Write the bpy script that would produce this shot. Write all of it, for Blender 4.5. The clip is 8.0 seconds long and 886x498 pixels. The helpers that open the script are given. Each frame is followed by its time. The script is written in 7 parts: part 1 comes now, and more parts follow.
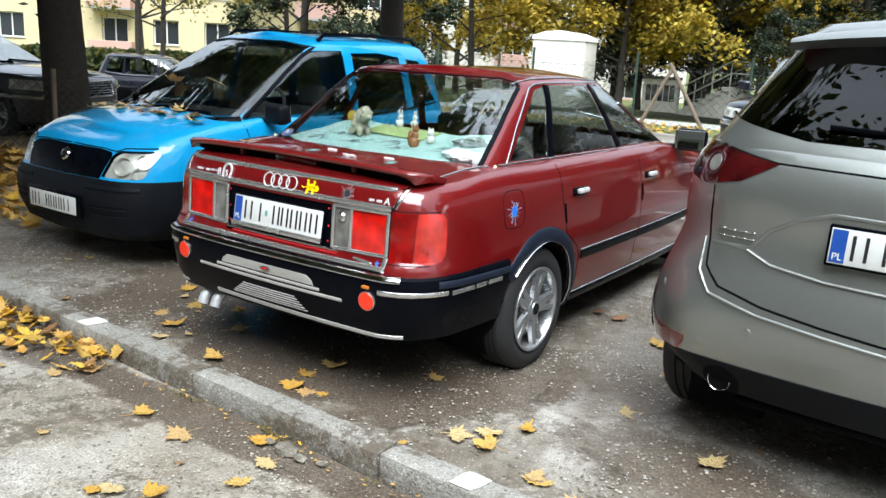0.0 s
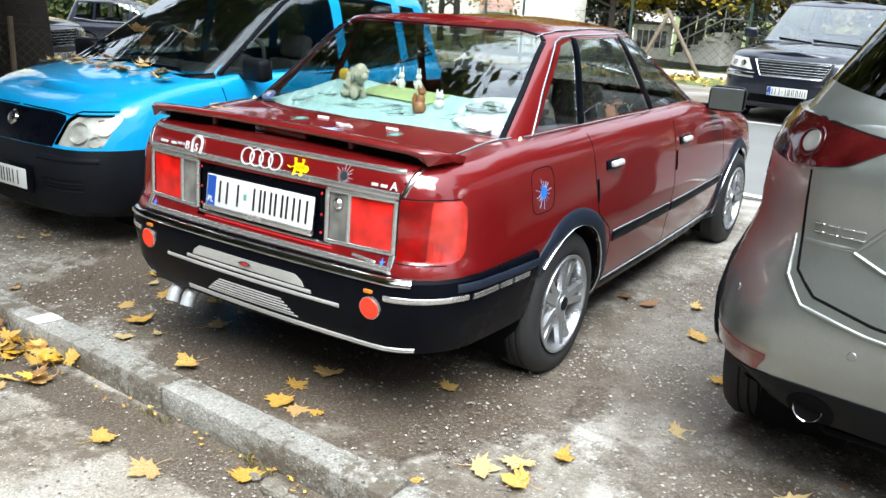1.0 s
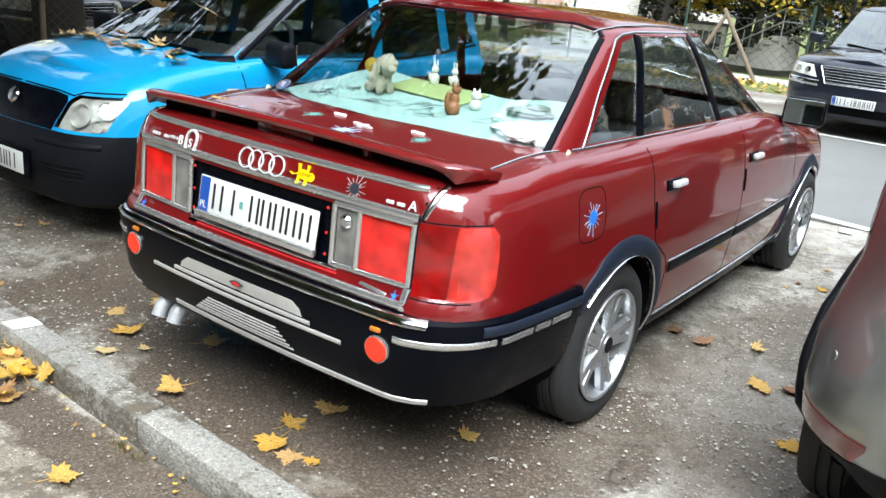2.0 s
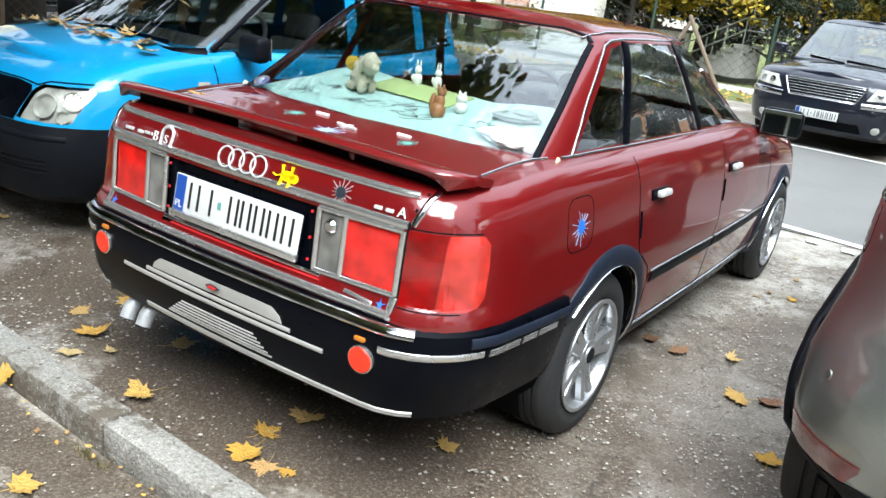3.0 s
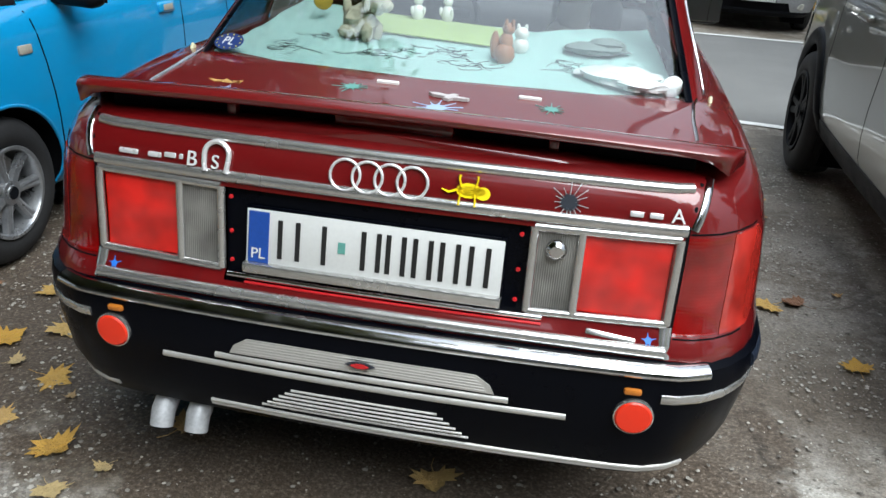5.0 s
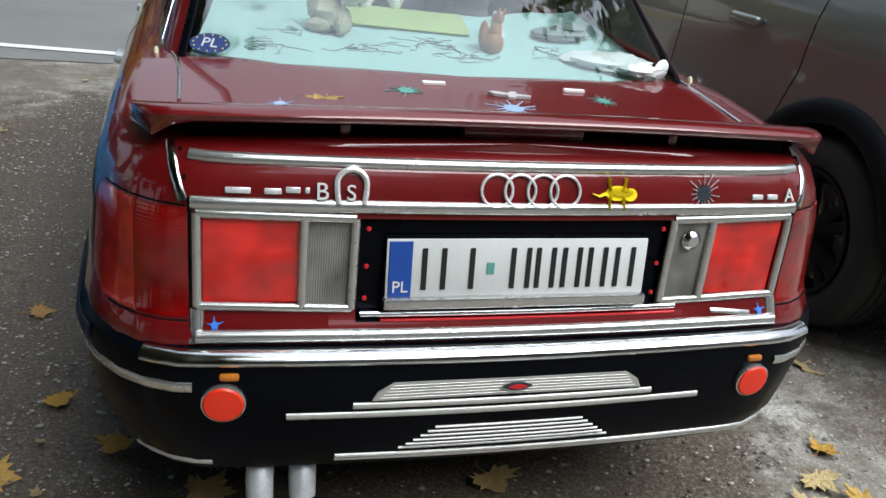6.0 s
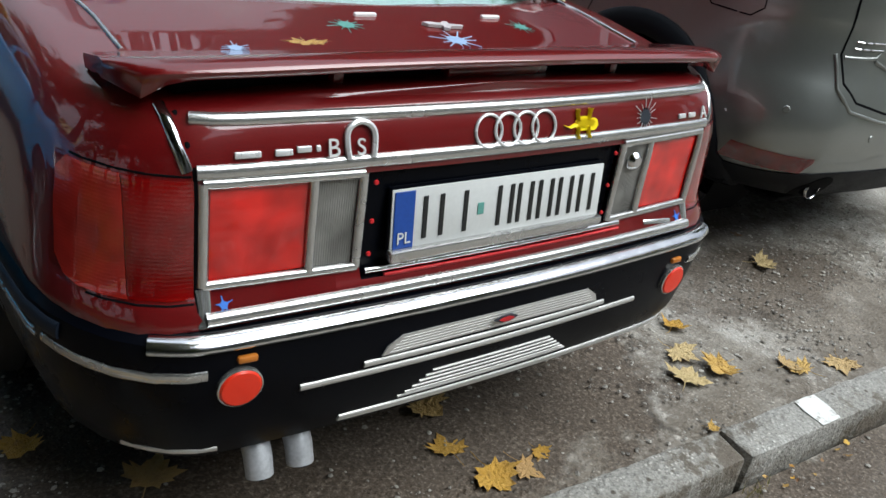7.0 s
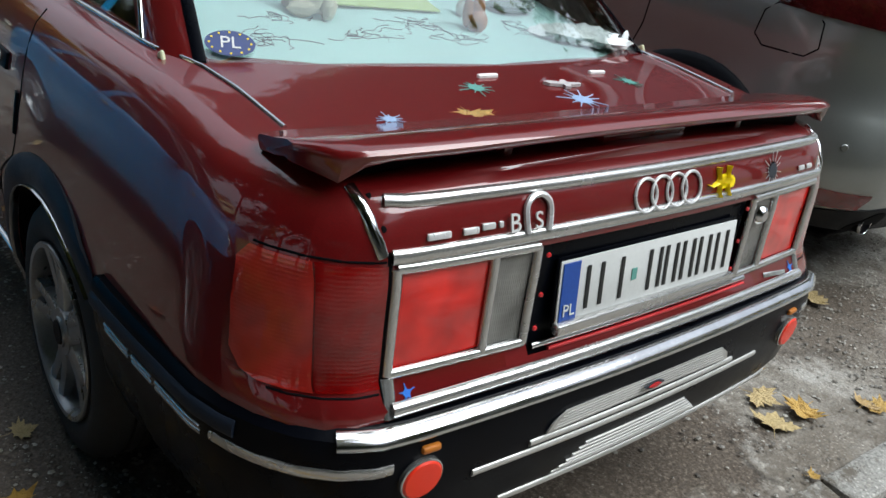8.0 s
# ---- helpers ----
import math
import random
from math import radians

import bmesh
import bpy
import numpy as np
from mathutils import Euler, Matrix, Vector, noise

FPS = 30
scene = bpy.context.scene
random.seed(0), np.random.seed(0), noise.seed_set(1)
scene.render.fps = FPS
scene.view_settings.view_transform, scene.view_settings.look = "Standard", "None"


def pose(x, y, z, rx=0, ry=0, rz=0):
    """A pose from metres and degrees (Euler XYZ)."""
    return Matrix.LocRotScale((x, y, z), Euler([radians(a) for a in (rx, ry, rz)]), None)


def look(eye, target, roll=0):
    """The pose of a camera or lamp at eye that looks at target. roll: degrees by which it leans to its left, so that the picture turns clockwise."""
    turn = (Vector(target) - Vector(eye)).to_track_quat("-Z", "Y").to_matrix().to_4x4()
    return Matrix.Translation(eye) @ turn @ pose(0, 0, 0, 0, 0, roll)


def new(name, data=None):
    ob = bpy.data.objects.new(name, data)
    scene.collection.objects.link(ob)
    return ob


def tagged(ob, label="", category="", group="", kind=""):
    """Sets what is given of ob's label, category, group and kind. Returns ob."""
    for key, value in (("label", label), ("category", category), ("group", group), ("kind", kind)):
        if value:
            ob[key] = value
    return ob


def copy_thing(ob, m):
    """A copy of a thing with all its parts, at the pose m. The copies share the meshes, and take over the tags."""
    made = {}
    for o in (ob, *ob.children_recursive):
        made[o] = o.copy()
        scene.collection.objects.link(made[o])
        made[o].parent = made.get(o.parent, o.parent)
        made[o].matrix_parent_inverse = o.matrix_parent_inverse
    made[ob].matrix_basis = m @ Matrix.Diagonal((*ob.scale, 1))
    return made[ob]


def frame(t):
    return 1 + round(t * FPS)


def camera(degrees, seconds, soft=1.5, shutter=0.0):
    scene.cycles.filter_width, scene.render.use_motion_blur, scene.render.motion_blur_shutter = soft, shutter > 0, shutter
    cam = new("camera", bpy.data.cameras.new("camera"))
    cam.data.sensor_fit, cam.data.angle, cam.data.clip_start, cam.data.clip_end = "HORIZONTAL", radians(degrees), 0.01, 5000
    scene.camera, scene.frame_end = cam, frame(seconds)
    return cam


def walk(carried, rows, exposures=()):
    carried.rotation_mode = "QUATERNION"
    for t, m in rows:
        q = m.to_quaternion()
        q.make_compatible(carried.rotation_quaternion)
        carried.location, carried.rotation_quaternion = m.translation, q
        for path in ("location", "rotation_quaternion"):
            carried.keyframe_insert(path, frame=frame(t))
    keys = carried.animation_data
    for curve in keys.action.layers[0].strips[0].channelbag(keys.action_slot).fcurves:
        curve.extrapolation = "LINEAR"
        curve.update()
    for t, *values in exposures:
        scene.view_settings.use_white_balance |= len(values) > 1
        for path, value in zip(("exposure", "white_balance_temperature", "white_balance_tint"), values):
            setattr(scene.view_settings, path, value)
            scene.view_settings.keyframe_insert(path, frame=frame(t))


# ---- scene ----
from mathutils.bvhtree import BVHTree

cam = camera(55.9, 8.0)
PATH = [
    (0, (2.627, -2.59, 1.527), (1.541, -0.978, 1.055), 3.2),
    (0.5, (2.466, -2.357, 1.521), (1.329, -0.792, 1.011), 4.7),
    (1, (2.165, -2.131, 1.526), (1.135, -0.521, 0.936), 3.2),
    (1.5, (2.013, -1.87, 1.51), (0.929, -0.299, 0.914), 4.5),
    (1.7, (1.974, -1.774, 1.501), (0.866, -0.227, 0.887), 5.4),
    (2.8, (1.81, -1.664, 1.501), (0.785, -0.066, 0.873), 6.8),
    (3, (1.806, -1.692, 1.499), (0.79, -0.082, 0.886), 7.7),
    (3.5, (1.655, -1.723, 1.478), (0.731, -0.058, 0.867), 7.7),
    (4, (1.331, -1.613, 1.454), (0.453, 0.068, 0.82), 3.9),
    (4.5, (0.914, -1.539, 1.453), (0.251, 0.218, 0.765), 5.8),
    (5, (0.388, -1.538, 1.442), (0.102, 0.281, 0.662), 4.2),
    (5.2, (0.19, -1.507, 1.424), (-0.013, 0.33, 0.66), 3.8),
    (6.3, (-0.785, -1.312, 1.429), (0.026, 0.308, 0.582), 7.7),
    (6.5, (-0.872, -1.228, 1.414), (0.067, 0.293, 0.517), 8.2),
    (7, (-1.055, -1.119, 1.423), (0.086, 0.244, 0.507), 10.5),
    (7.5, (-1.282, -1.041, 1.419), (-0.079, 0.315, 0.575), 8.7),
    (8, (-1.295, -0.831, 1.407), (-0.067, 0.508, 0.57), 9.5),
]
EXPOSURES = [(0.0, 1.45), (0.5, 1.52), (1.0, 1.8), (1.5, 1.75), (3.5, 1.74), (4.0, 1.74), (4.5, 1.14), (5.2, 0.98), (6.3, 0.72), (8.0, 0.7)]
walk(cam, [(t, look(eye, target, roll)) for t, eye, target, roll in PATH], EXPOSURES)

# ---- light ----
world = bpy.data.worlds.new("overcast_sky")
scene.world = world
world.use_nodes = True
_wn = world.node_tree.nodes
_sky = _wn.new("ShaderNodeTexSky")
_sky.sky_type = "NISHITA"
_sky.sun_disc = False
_sky.sun_elevation = radians(57.6)
_sky.sun_rotation = radians(135)
_sky.air_density, _sky.dust_density, _sky.ozone_density = 1.0, 4.0, 1.0
_wn["Background"].inputs["Strength"].default_value = 0.085
_mix = _wn.new("ShaderNodeMix")
_mix.data_type = "RGBA"
_mix.inputs[0].default_value = 0.72
_mix.inputs[7].default_value = (7.6, 8.6, 9.7, 1)
world.node_tree.links.new(_sky.outputs["Color"], _mix.inputs[6])
_dir, _sep, _up, _dome = _wn.new("ShaderNodeTexCoord"), _wn.new("ShaderNodeSeparateXYZ"), _wn.new("ShaderNodeMapRange"), _wn.new("ShaderNodeVectorMath")
_up.inputs["To Min"].default_value, _up.inputs["To Max"].default_value = 0.42, 1.35
_dome.operation = "SCALE"
world.node_tree.links.new(_dir.outputs["Generated"], _sep.inputs[0])
world.node_tree.links.new(_sep.outputs["Z"], _up.inputs["Value"])
world.node_tree.links.new(_mix.outputs[2], _dome.inputs[0])
world.node_tree.links.new(_up.outputs[0], _dome.inputs["Scale"])
world.node_tree.links.new(_dome.outputs[0], _wn["Background"].inputs["Color"])
sun = new("sun", bpy.data.lights.new("sun", "SUN"))
sun.data.energy, sun.data.angle, sun.data.color = 2.5, radians(50), (0.90, 0.975, 1.0)
sun.matrix_world = look((5.5, -7.0, 14.0), (0, 0, 0))

# ---- materials ----
def shader(name):
    m = bpy.data.materials.new(name)
    m.use_nodes = True
    nt = m.node_tree
    return m, nt, nt.nodes["Principled BSDF"]


def link(nt, a, b):
    nt.links.new(a, b)


def noise_node(nt, scale, detail=4.0, rough=0.6, coord="Object"):
    tc = nt.nodes.new("ShaderNodeTexCoord")
    n = nt.nodes.new("ShaderNodeTexNoise")
    n.inputs["Scale"].default_value = scale
    n.inputs["Detail"].default_value = detail
    n.inputs["Roughness"].default_value = rough
    link(nt, tc.outputs[coord], n.inputs["Vector"])
    return n.outputs["Fac"]


def ramp(nt, fac, stops):
    r = nt.nodes.new("ShaderNodeValToRGB")
    els = r.color_ramp.elements
    while len(els) < len(stops):
        els.new(0.5)
    for e, (p, c) in zip(els, stops):
        e.position = p
        e.color = (*c, 1) if len(c) == 3 else c
    link(nt, fac, r.inputs["Fac"])
    return r.outputs["Color"]


def mixc(nt, fac, a, b, mode="MIX"):
    m = nt.nodes.new("ShaderNodeMix")
    m.data_type, m.blend_type = "RGBA", mode
    for sock, v in ((m.inputs[0], fac), (m.inputs[6], a), (m.inputs[7], b)):
        if hasattr(v, "is_linked"):
            link(nt, v, sock)
        elif isinstance(v, (int, float)):
            sock.default_value = v
        else:
            sock.default_value = (*v, 1)
    return m.outputs[2]


def bump(nt, bsdf, height, dist, strength=1.0):
    b = nt.nodes.new("ShaderNodeBump")
    b.inputs["Distance"].default_value = dist
    b.inputs["Strength"].default_value = strength
    link(nt, height, b.inputs["Height"])
    link(nt, b.outputs["Normal"], bsdf.inputs["Normal"])


def mat(name, col, rough=0.5, metal=0.0, coat=0.0, var=0.15, scale=6.0, fine=120.0, relief=0.0, rvar=0.08, spec=0.5):
    """A plain surface with uneven tone at two scales, uneven gloss and fine relief."""
    m, nt, b = shader(name)
    big, small = noise_node(nt, scale), noise_node(nt, fine, 3.0)
    lo, hi = tuple(c * (1 - var) for c in col), tuple(min(1, c * (1 + var)) for c in col)
    c1 = ramp(nt, big, [(0.3, lo), (0.7, hi)])
    c2 = ramp(nt, small, [(0.35, lo), (0.65, hi)])
    link(nt, mixc(nt, 0.4, c1, c2), b.inputs["Base Color"])
    r = ramp(nt, big, [(0.3, (max(0.02, rough - rvar),) * 3), (0.7, (min(1, rough + rvar),) * 3)])
    link(nt, r, b.inputs["Roughness"])
    b.inputs["Metallic"].default_value = metal
    b.inputs["Coat Weight"].default_value = coat
    b.inputs["Coat Roughness"].default_value = 0.04
    b.inputs["Specular IOR Level"].default_value = spec
    if relief:
        bump(nt, b, small, relief)
    return m


def paint(name, col, metal=0.35, rough=0.38, dust=0.07, coat=1.0, coat_ior=1.5):
    """Car lacquer: flakes under a clear coat, thin grime, a faint orange peel."""
    m, nt, b = shader(name)
    fl = noise_node(nt, 900.0, 1.0)
    c = ramp(nt, fl, [(0.35, tuple(x * 0.8 for x in col)), (0.65, tuple(min(1, x * 1.2) for x in col))])
    grime = noise_node(nt, 5.0, 8.0, 0.7)
    g = ramp(nt, grime, [(0.5, (0, 0, 0)), (0.78, (dust, dust, dust))])
    link(nt, mixc(nt, g, c, (0.22, 0.2, 0.17)), b.inputs["Base Color"])
    b.inputs["Metallic"].default_value = metal
    b.inputs["Roughness"].default_value = rough
    b.inputs["Coat Weight"].default_value = coat
    b.inputs["Specular IOR Level"].default_value = 0.2
    b.inputs["Coat IOR"].default_value = coat_ior
    link(nt, ramp(nt, grime, [(0.4, (0.015,) * 3), (0.8, (0.09,) * 3)]), b.inputs["Coat Roughness"])
    bump(nt, b, noise_node(nt, 35.0, 2.0), 0.0006, 0.25)
    return m


def glass(name, tint, gloss=0.10):
    """A thin pane: tinted see-through, with a mirror gloss that grows at grazing angles."""
    m = bpy.data.materials.new(name)
    m.use_nodes = True
    nt = m.node_tree
    nt.nodes.clear()
    out, mix = nt.nodes.new("ShaderNodeOutputMaterial"), nt.nodes.new("ShaderNodeMixShader")
    tr, gl, lw = nt.nodes.new("ShaderNodeBsdfTransparent"), nt.nodes.new("ShaderNodeBsdfGlossy"), nt.nodes.new("ShaderNodeLayerWeight")
    pw, ma = nt.nodes.new("ShaderNodeMath"), nt.nodes.new("ShaderNodeMath")
    tr.inputs["Color"].default_value = (*tint, 1)
    gl.inputs["Roughness"].default_value = 0.015
    lw.inputs["Blend"].default_value = 0.5
    pw.operation, ma.operation = "POWER", "MULTIPLY_ADD"
    pw.inputs[1].default_value, ma.inputs[1].default_value, ma.inputs[2].default_value = 3.0, 0.9, gloss
    link(nt, lw.outputs["Facing"], pw.inputs[0])
    link(nt, pw.outputs[0], ma.inputs[0])
    link(nt, ma.outputs[0], mix.inputs[0])
    link(nt, tr.outputs[0], mix.inputs[1])
    link(nt, gl.outputs[0], mix.inputs[2])
    link(nt, mix.outputs[0], out.inputs["Surface"])
    return m


def lens(name, col, rough=0.08, ribs=0.0, axis=2, rib_scale=300.0):
    """Moulded lamp plastic with ribs; uneven colour paints in brightness from a reflector behind."""
    m, nt, b = shader(name)
    n = noise_node(nt, 9.0, 2.0)
    link(nt, ramp(nt, n, [(0.35, tuple(c * 0.55 for c in col)), (0.65, tuple(min(1, c * 1.15) for c in col))]), b.inputs["Base Color"])
    b.inputs["Roughness"].default_value = rough
    b.inputs["Coat Weight"].default_value = 1.0
    b.inputs["Coat Roughness"].default_value = 0.03
    b.inputs["Subsurface Weight"].default_value = 0.0
    if ribs:
        tc, w = nt.nodes.new("ShaderNodeTexCoord"), nt.nodes.new("ShaderNodeTexWave")
        w.bands_direction = "XYZ"[axis]
        w.inputs["Scale"].default_value = rib_scale
        link(nt, tc.outputs["Object"], w.inputs["Vector"])
        bump(nt, b, w.outputs["Fac"], ribs, 0.8)
    return m


M_RED = paint("red_lacquer", (0.14, 0.0034, 0.0042), 0.12, 0.42, 0.02, 1.0, 1.64)
M_BLUE = paint("blue_lacquer", (0.003, 0.28, 0.58), 0.0, 0.3)
M_SILVER = paint("silver_lacquer", (0.25, 0.262, 0.25), 0.75, 0.36, 0.10)
M_DARKBLUE = paint("dark_blue_lacquer", (0.012, 0.014, 0.024), 0.3, 0.35)
M_GREY = paint("grey_lacquer", (0.09, 0.09, 0.105), 0.5, 0.35)
M_PALE = paint("pale_grey_lacquer", (0.33, 0.34, 0.36), 0.5, 0.35)
M_PLASTIC = mat("black_plastic", (0.0015, 0.002, 0.004), 0.3, relief=0.0002, var=0.3, fine=400, spec=0.08)
M_CLAD = mat("grey_plastic", (0.006, 0.007, 0.0095), 0.5, spec=0.1, relief=0.0004, var=0.25, fine=500)
M_BLUECLAD = mat("dark_blue_plastic", (0.008, 0.013, 0.025), 0.5, spec=0.3, relief=0.0004, var=0.3, fine=500)
M_RUBBER = mat("rubber", (0.016, 0.016, 0.017), 0.75, relief=0.0008, var=0.35, fine=90)
M_BLACK = mat("black_gap", (0.004, 0.004, 0.005), 0.75, spec=0.06)
M_CHROME = mat("chrome", (0.62, 0.62, 0.63), 0.13, 1.0, var=0.1, rvar=0.06, scale=20)
M_ALU = mat("aluminium_trim", (0.56, 0.555, 0.545), 0.24, 0.85, var=0.06, rvar=0.06, scale=5, fine=40)
M_BRUSHED = mat("brushed_aluminium", (0.56, 0.55, 0.53), 0.38, 0.5, var=0.08, rvar=0.08, scale=8, fine=60)
M_ALLOY = mat("alloy", (0.36, 0.37, 0.385), 0.32, 0.75, var=0.2, rvar=0.1, scale=12)
M_PIPE = mat("white_pipe", (0.42, 0.43, 0.45), 0.45, 0.35, var=0.2, scale=15)
M_INTERIOR = mat("grey_upholstery", (0.06, 0.06, 0.065), 0.9, relief=0.001, var=0.3, fine=300)
M_BEIGE = mat("beige_cover", (0.38, 0.36, 0.3), 0.9, relief=0.002, var=0.25, fine=150)
M_GLASS = glass("car_glass", (0.94, 0.975, 0.965), 0.09)
M_GLASS_TINT = glass("grey_glass", (0.6, 0.64, 0.63), 0.10)
M_GLASS_SIDE = glass("side_glass", (0.93, 0.965, 0.955), 0.17)
M_GLASS_DARK = glass("privacy_glass", (0.07, 0.075, 0.09), 0.05)
M_GLASS_CLEAR = glass("lamp_glass", (0.95, 0.96, 0.96))
M_LENS_RED = lens("red_lens", (0.22, 0.003, 0.003), 0.06, 0.00022, 2, 45)
M_LENS_SMOOTH = lens("bright_red_lens", (0.72, 0.010, 0.006), 0.07, 0.0, 0, 200)
M_LENS_AMBER = lens("pink_amber_lens", (0.46, 0.026, 0.018), 0.06, 0.00012, 2, 50)
M_LENS_DEEP = lens("deep_red_reflector", (0.15, 0.003, 0.004), 0.05, 0.0003, 2, 90)
M_LENS_DARK = lens("dark_red_lens", (0.045, 0.003, 0.004), 0.08)
M_LENS_CLEAR = lens("smoky_lens", (0.2, 0.195, 0.18), 0.12, 0.0015, 0, 70)
M_HEADLAMP = lens("headlamp_reflector", (0.62, 0.62, 0.56), 0.15, 0.0012, 0, 40)
M_REFLECTOR = mat("orange_reflector", (0.85, 0.03, 0.006), 0.35, coat=0.25, var=0.06, relief=0.0003, fine=600)
M_WHITE = mat("white_plate", (0.62, 0.63, 0.62), 0.4, var=0.06)
M_EUBLUE = mat("plate_blue", (0.01, 0.06, 0.3), 0.4)
M_INK = mat("black_print", (0.01, 0.01, 0.01), 0.5)
M_YELLOW = mat("yellow_sticker", (0.9, 0.68, 0.0), 0.45, var=0.05)
M_STBLUE = mat("blue_sticker", (0.02, 0.16, 0.62), 0.4, var=0.15)
M_STPALE = mat("pale_blue_sticker", (0.32, 0.45, 0.66), 0.4, var=0.15)
M_STDARK = mat("dark_sticker", (0.02, 0.025, 0.035), 0.4)
M_STGREEN = mat("green_sticker", (0.1, 0.3, 0.26), 0.4)
M_NAVY = mat("navy_sticker", (0.01, 0.03, 0.14), 0.35)
M_REDMARK = mat("red_enamel", (0.55, 0.015, 0.02), 0.35)
M_GLUE = mat("grey_residue", (0.45, 0.42, 0.42), 0.6)
M_WHITEPLASTIC = mat("white_plastic", (0.75, 0.75, 0.74), 0.45)

# ---- mesh helpers ----
def finish(name, bm, material, parent=None, label="", angle=35, mats=None):
    me = bpy.data.meshes.new(name)
    bm.normal_update()
    bm.to_mesh(me)
    bm.free()
    for mm in (mats or [material]):
        me.materials.append(mm)
    me.shade_smooth()
    me.set_sharp_from_angle(angle=radians(angle))
    ob = new(name, me)
    if parent is not None:
        ob.parent = parent
    if label:
        ob["label"] = label
    return ob


def part(name, bm, material, parent, label="", angle=35):
    return finish(name, bm, material, parent, label, angle)


def thing(name, label, category, m=None, group="", kind=""):
    ob = new(name)
    ob.empty_display_size = 0.2
    if m is not None:
        ob.matrix_basis = m
    return tagged(ob, label, category, group, kind)


def solid(bm, t):
    """Gives a sheet thickness, inwards."""
    bmesh.ops.solidify(bm, geom=bm.faces[:], thickness=t)
    return bm


def rbox(sx, sy, sz, bevel=0.01, seg=2, m=None, bm=None):
    """A box with rounded edges, centred, moved by m, added to bm."""
    b = bmesh.new()
    bmesh.ops.create_cube(b, size=1.0)
    bmesh.ops.scale(b, vec=(sx, sy, sz), verts=b.verts[:])
    if bevel > 0:
        bmesh.ops.bevel(b, geom=b.edges[:], offset=min(bevel, 0.48 * min(sx, sy, sz)), segments=seg, affect="EDGES", profile=0.5)
    if m is not None:
        bmesh.ops.transform(b, matrix=m, verts=b.verts[:])
    return join(bm, b)


def join(bm, b):
    if bm is None:
        return b
    me = bpy.data.meshes.new("tmp")
    b.to_mesh(me)
    b.free()
    bm.from_mesh(me)
    bpy.data.meshes.remove(me)
    return bm


def lathe(profile, n=32, axis="x", m=None, bm=None, closed=False):
    """Turns (radius, along) points round an axis."""
    b = bmesh.new()
    rings = []
    for r, h in profile:
        row = []
        for i in range(n):
            a = 2 * math.pi * i / n
            c, s = r * math.cos(a), r * math.sin(a)
            row.append(b.verts.new((h, c, s) if axis == "x" else (c, h, s) if axis == "y" else (c, s, h)))
        rings.append(row)
    pairs = list(zip(rings, rings[1:])) + ([(rings[-1], rings[0])] if closed else [])
    for p, q in pairs:
        for i in range(n):
            j = (i + 1) % n
            b.faces.new((p[i], p[j], q[j], q[i]))
    bmesh.ops.remove_doubles(b, verts=b.verts[:], dist=1e-6)
    bmesh.ops.recalc_face_normals(b, faces=b.faces[:])
    if m is not None:
        bmesh.ops.transform(b, matrix=m, verts=b.verts[:])
    return join(bm, b)


def tube(points, radius, n=8, bm=None, flat=1.0):
    """A round bar along points; radius a number or one for each point."""
    b = bmesh.new()
    pts = [Vector(p) for p in points]
    rad = radius if isinstance(radius, (list, tuple)) else [radius] * len(pts)
    rows, up = [], None
    for k, p in enumerate(pts):
        d = (pts[min(k + 1, len(pts) - 1)] - pts[max(k - 1, 0)]).normalized()
        ref = Vector((0, 0, 1)) if abs(d.z) < 0.9 else Vector((1, 0, 0))
        u = d.cross(ref).normalized() if up is None else (up - d * up.dot(d)).normalized()
        up = u
        v = d.cross(u)
        rows.append([b.verts.new(p + rad[k] * (math.cos(2 * math.pi * i / n) * u + flat * math.sin(2 * math.pi * i / n) * v)) for i in range(n)])
    for p, q in zip(rows, rows[1:]):
        for i in range(n):
            j = (i + 1) % n
            b.faces.new((p[i], p[j], q[j], q[i]))
    b.faces.new(rows[0][::-1])
    b.faces.new(rows[-1])
    return join(bm, b)


def prism(outline, depth, m=None, bm=None):
    """A flat outline (x, z) with depth along y."""
    b = bmesh.new()
    f = b.faces.new([b.verts.new((x, 0, z)) for x, z in outline])
    r = bmesh.ops.extrude_face_region(b, geom=[f])
    bmesh.ops.translate(b, vec=(0, depth, 0), verts=[v for v in r["geom"] if isinstance(v, bmesh.types.BMVert)])
    bmesh.ops.recalc_face_normals(b, faces=b.faces[:])
    if m is not None:
        bmesh.ops.transform(b, matrix=m, verts=b.verts[:])
    return join(bm, b)


NR, NC, NS = 10, 7, 30


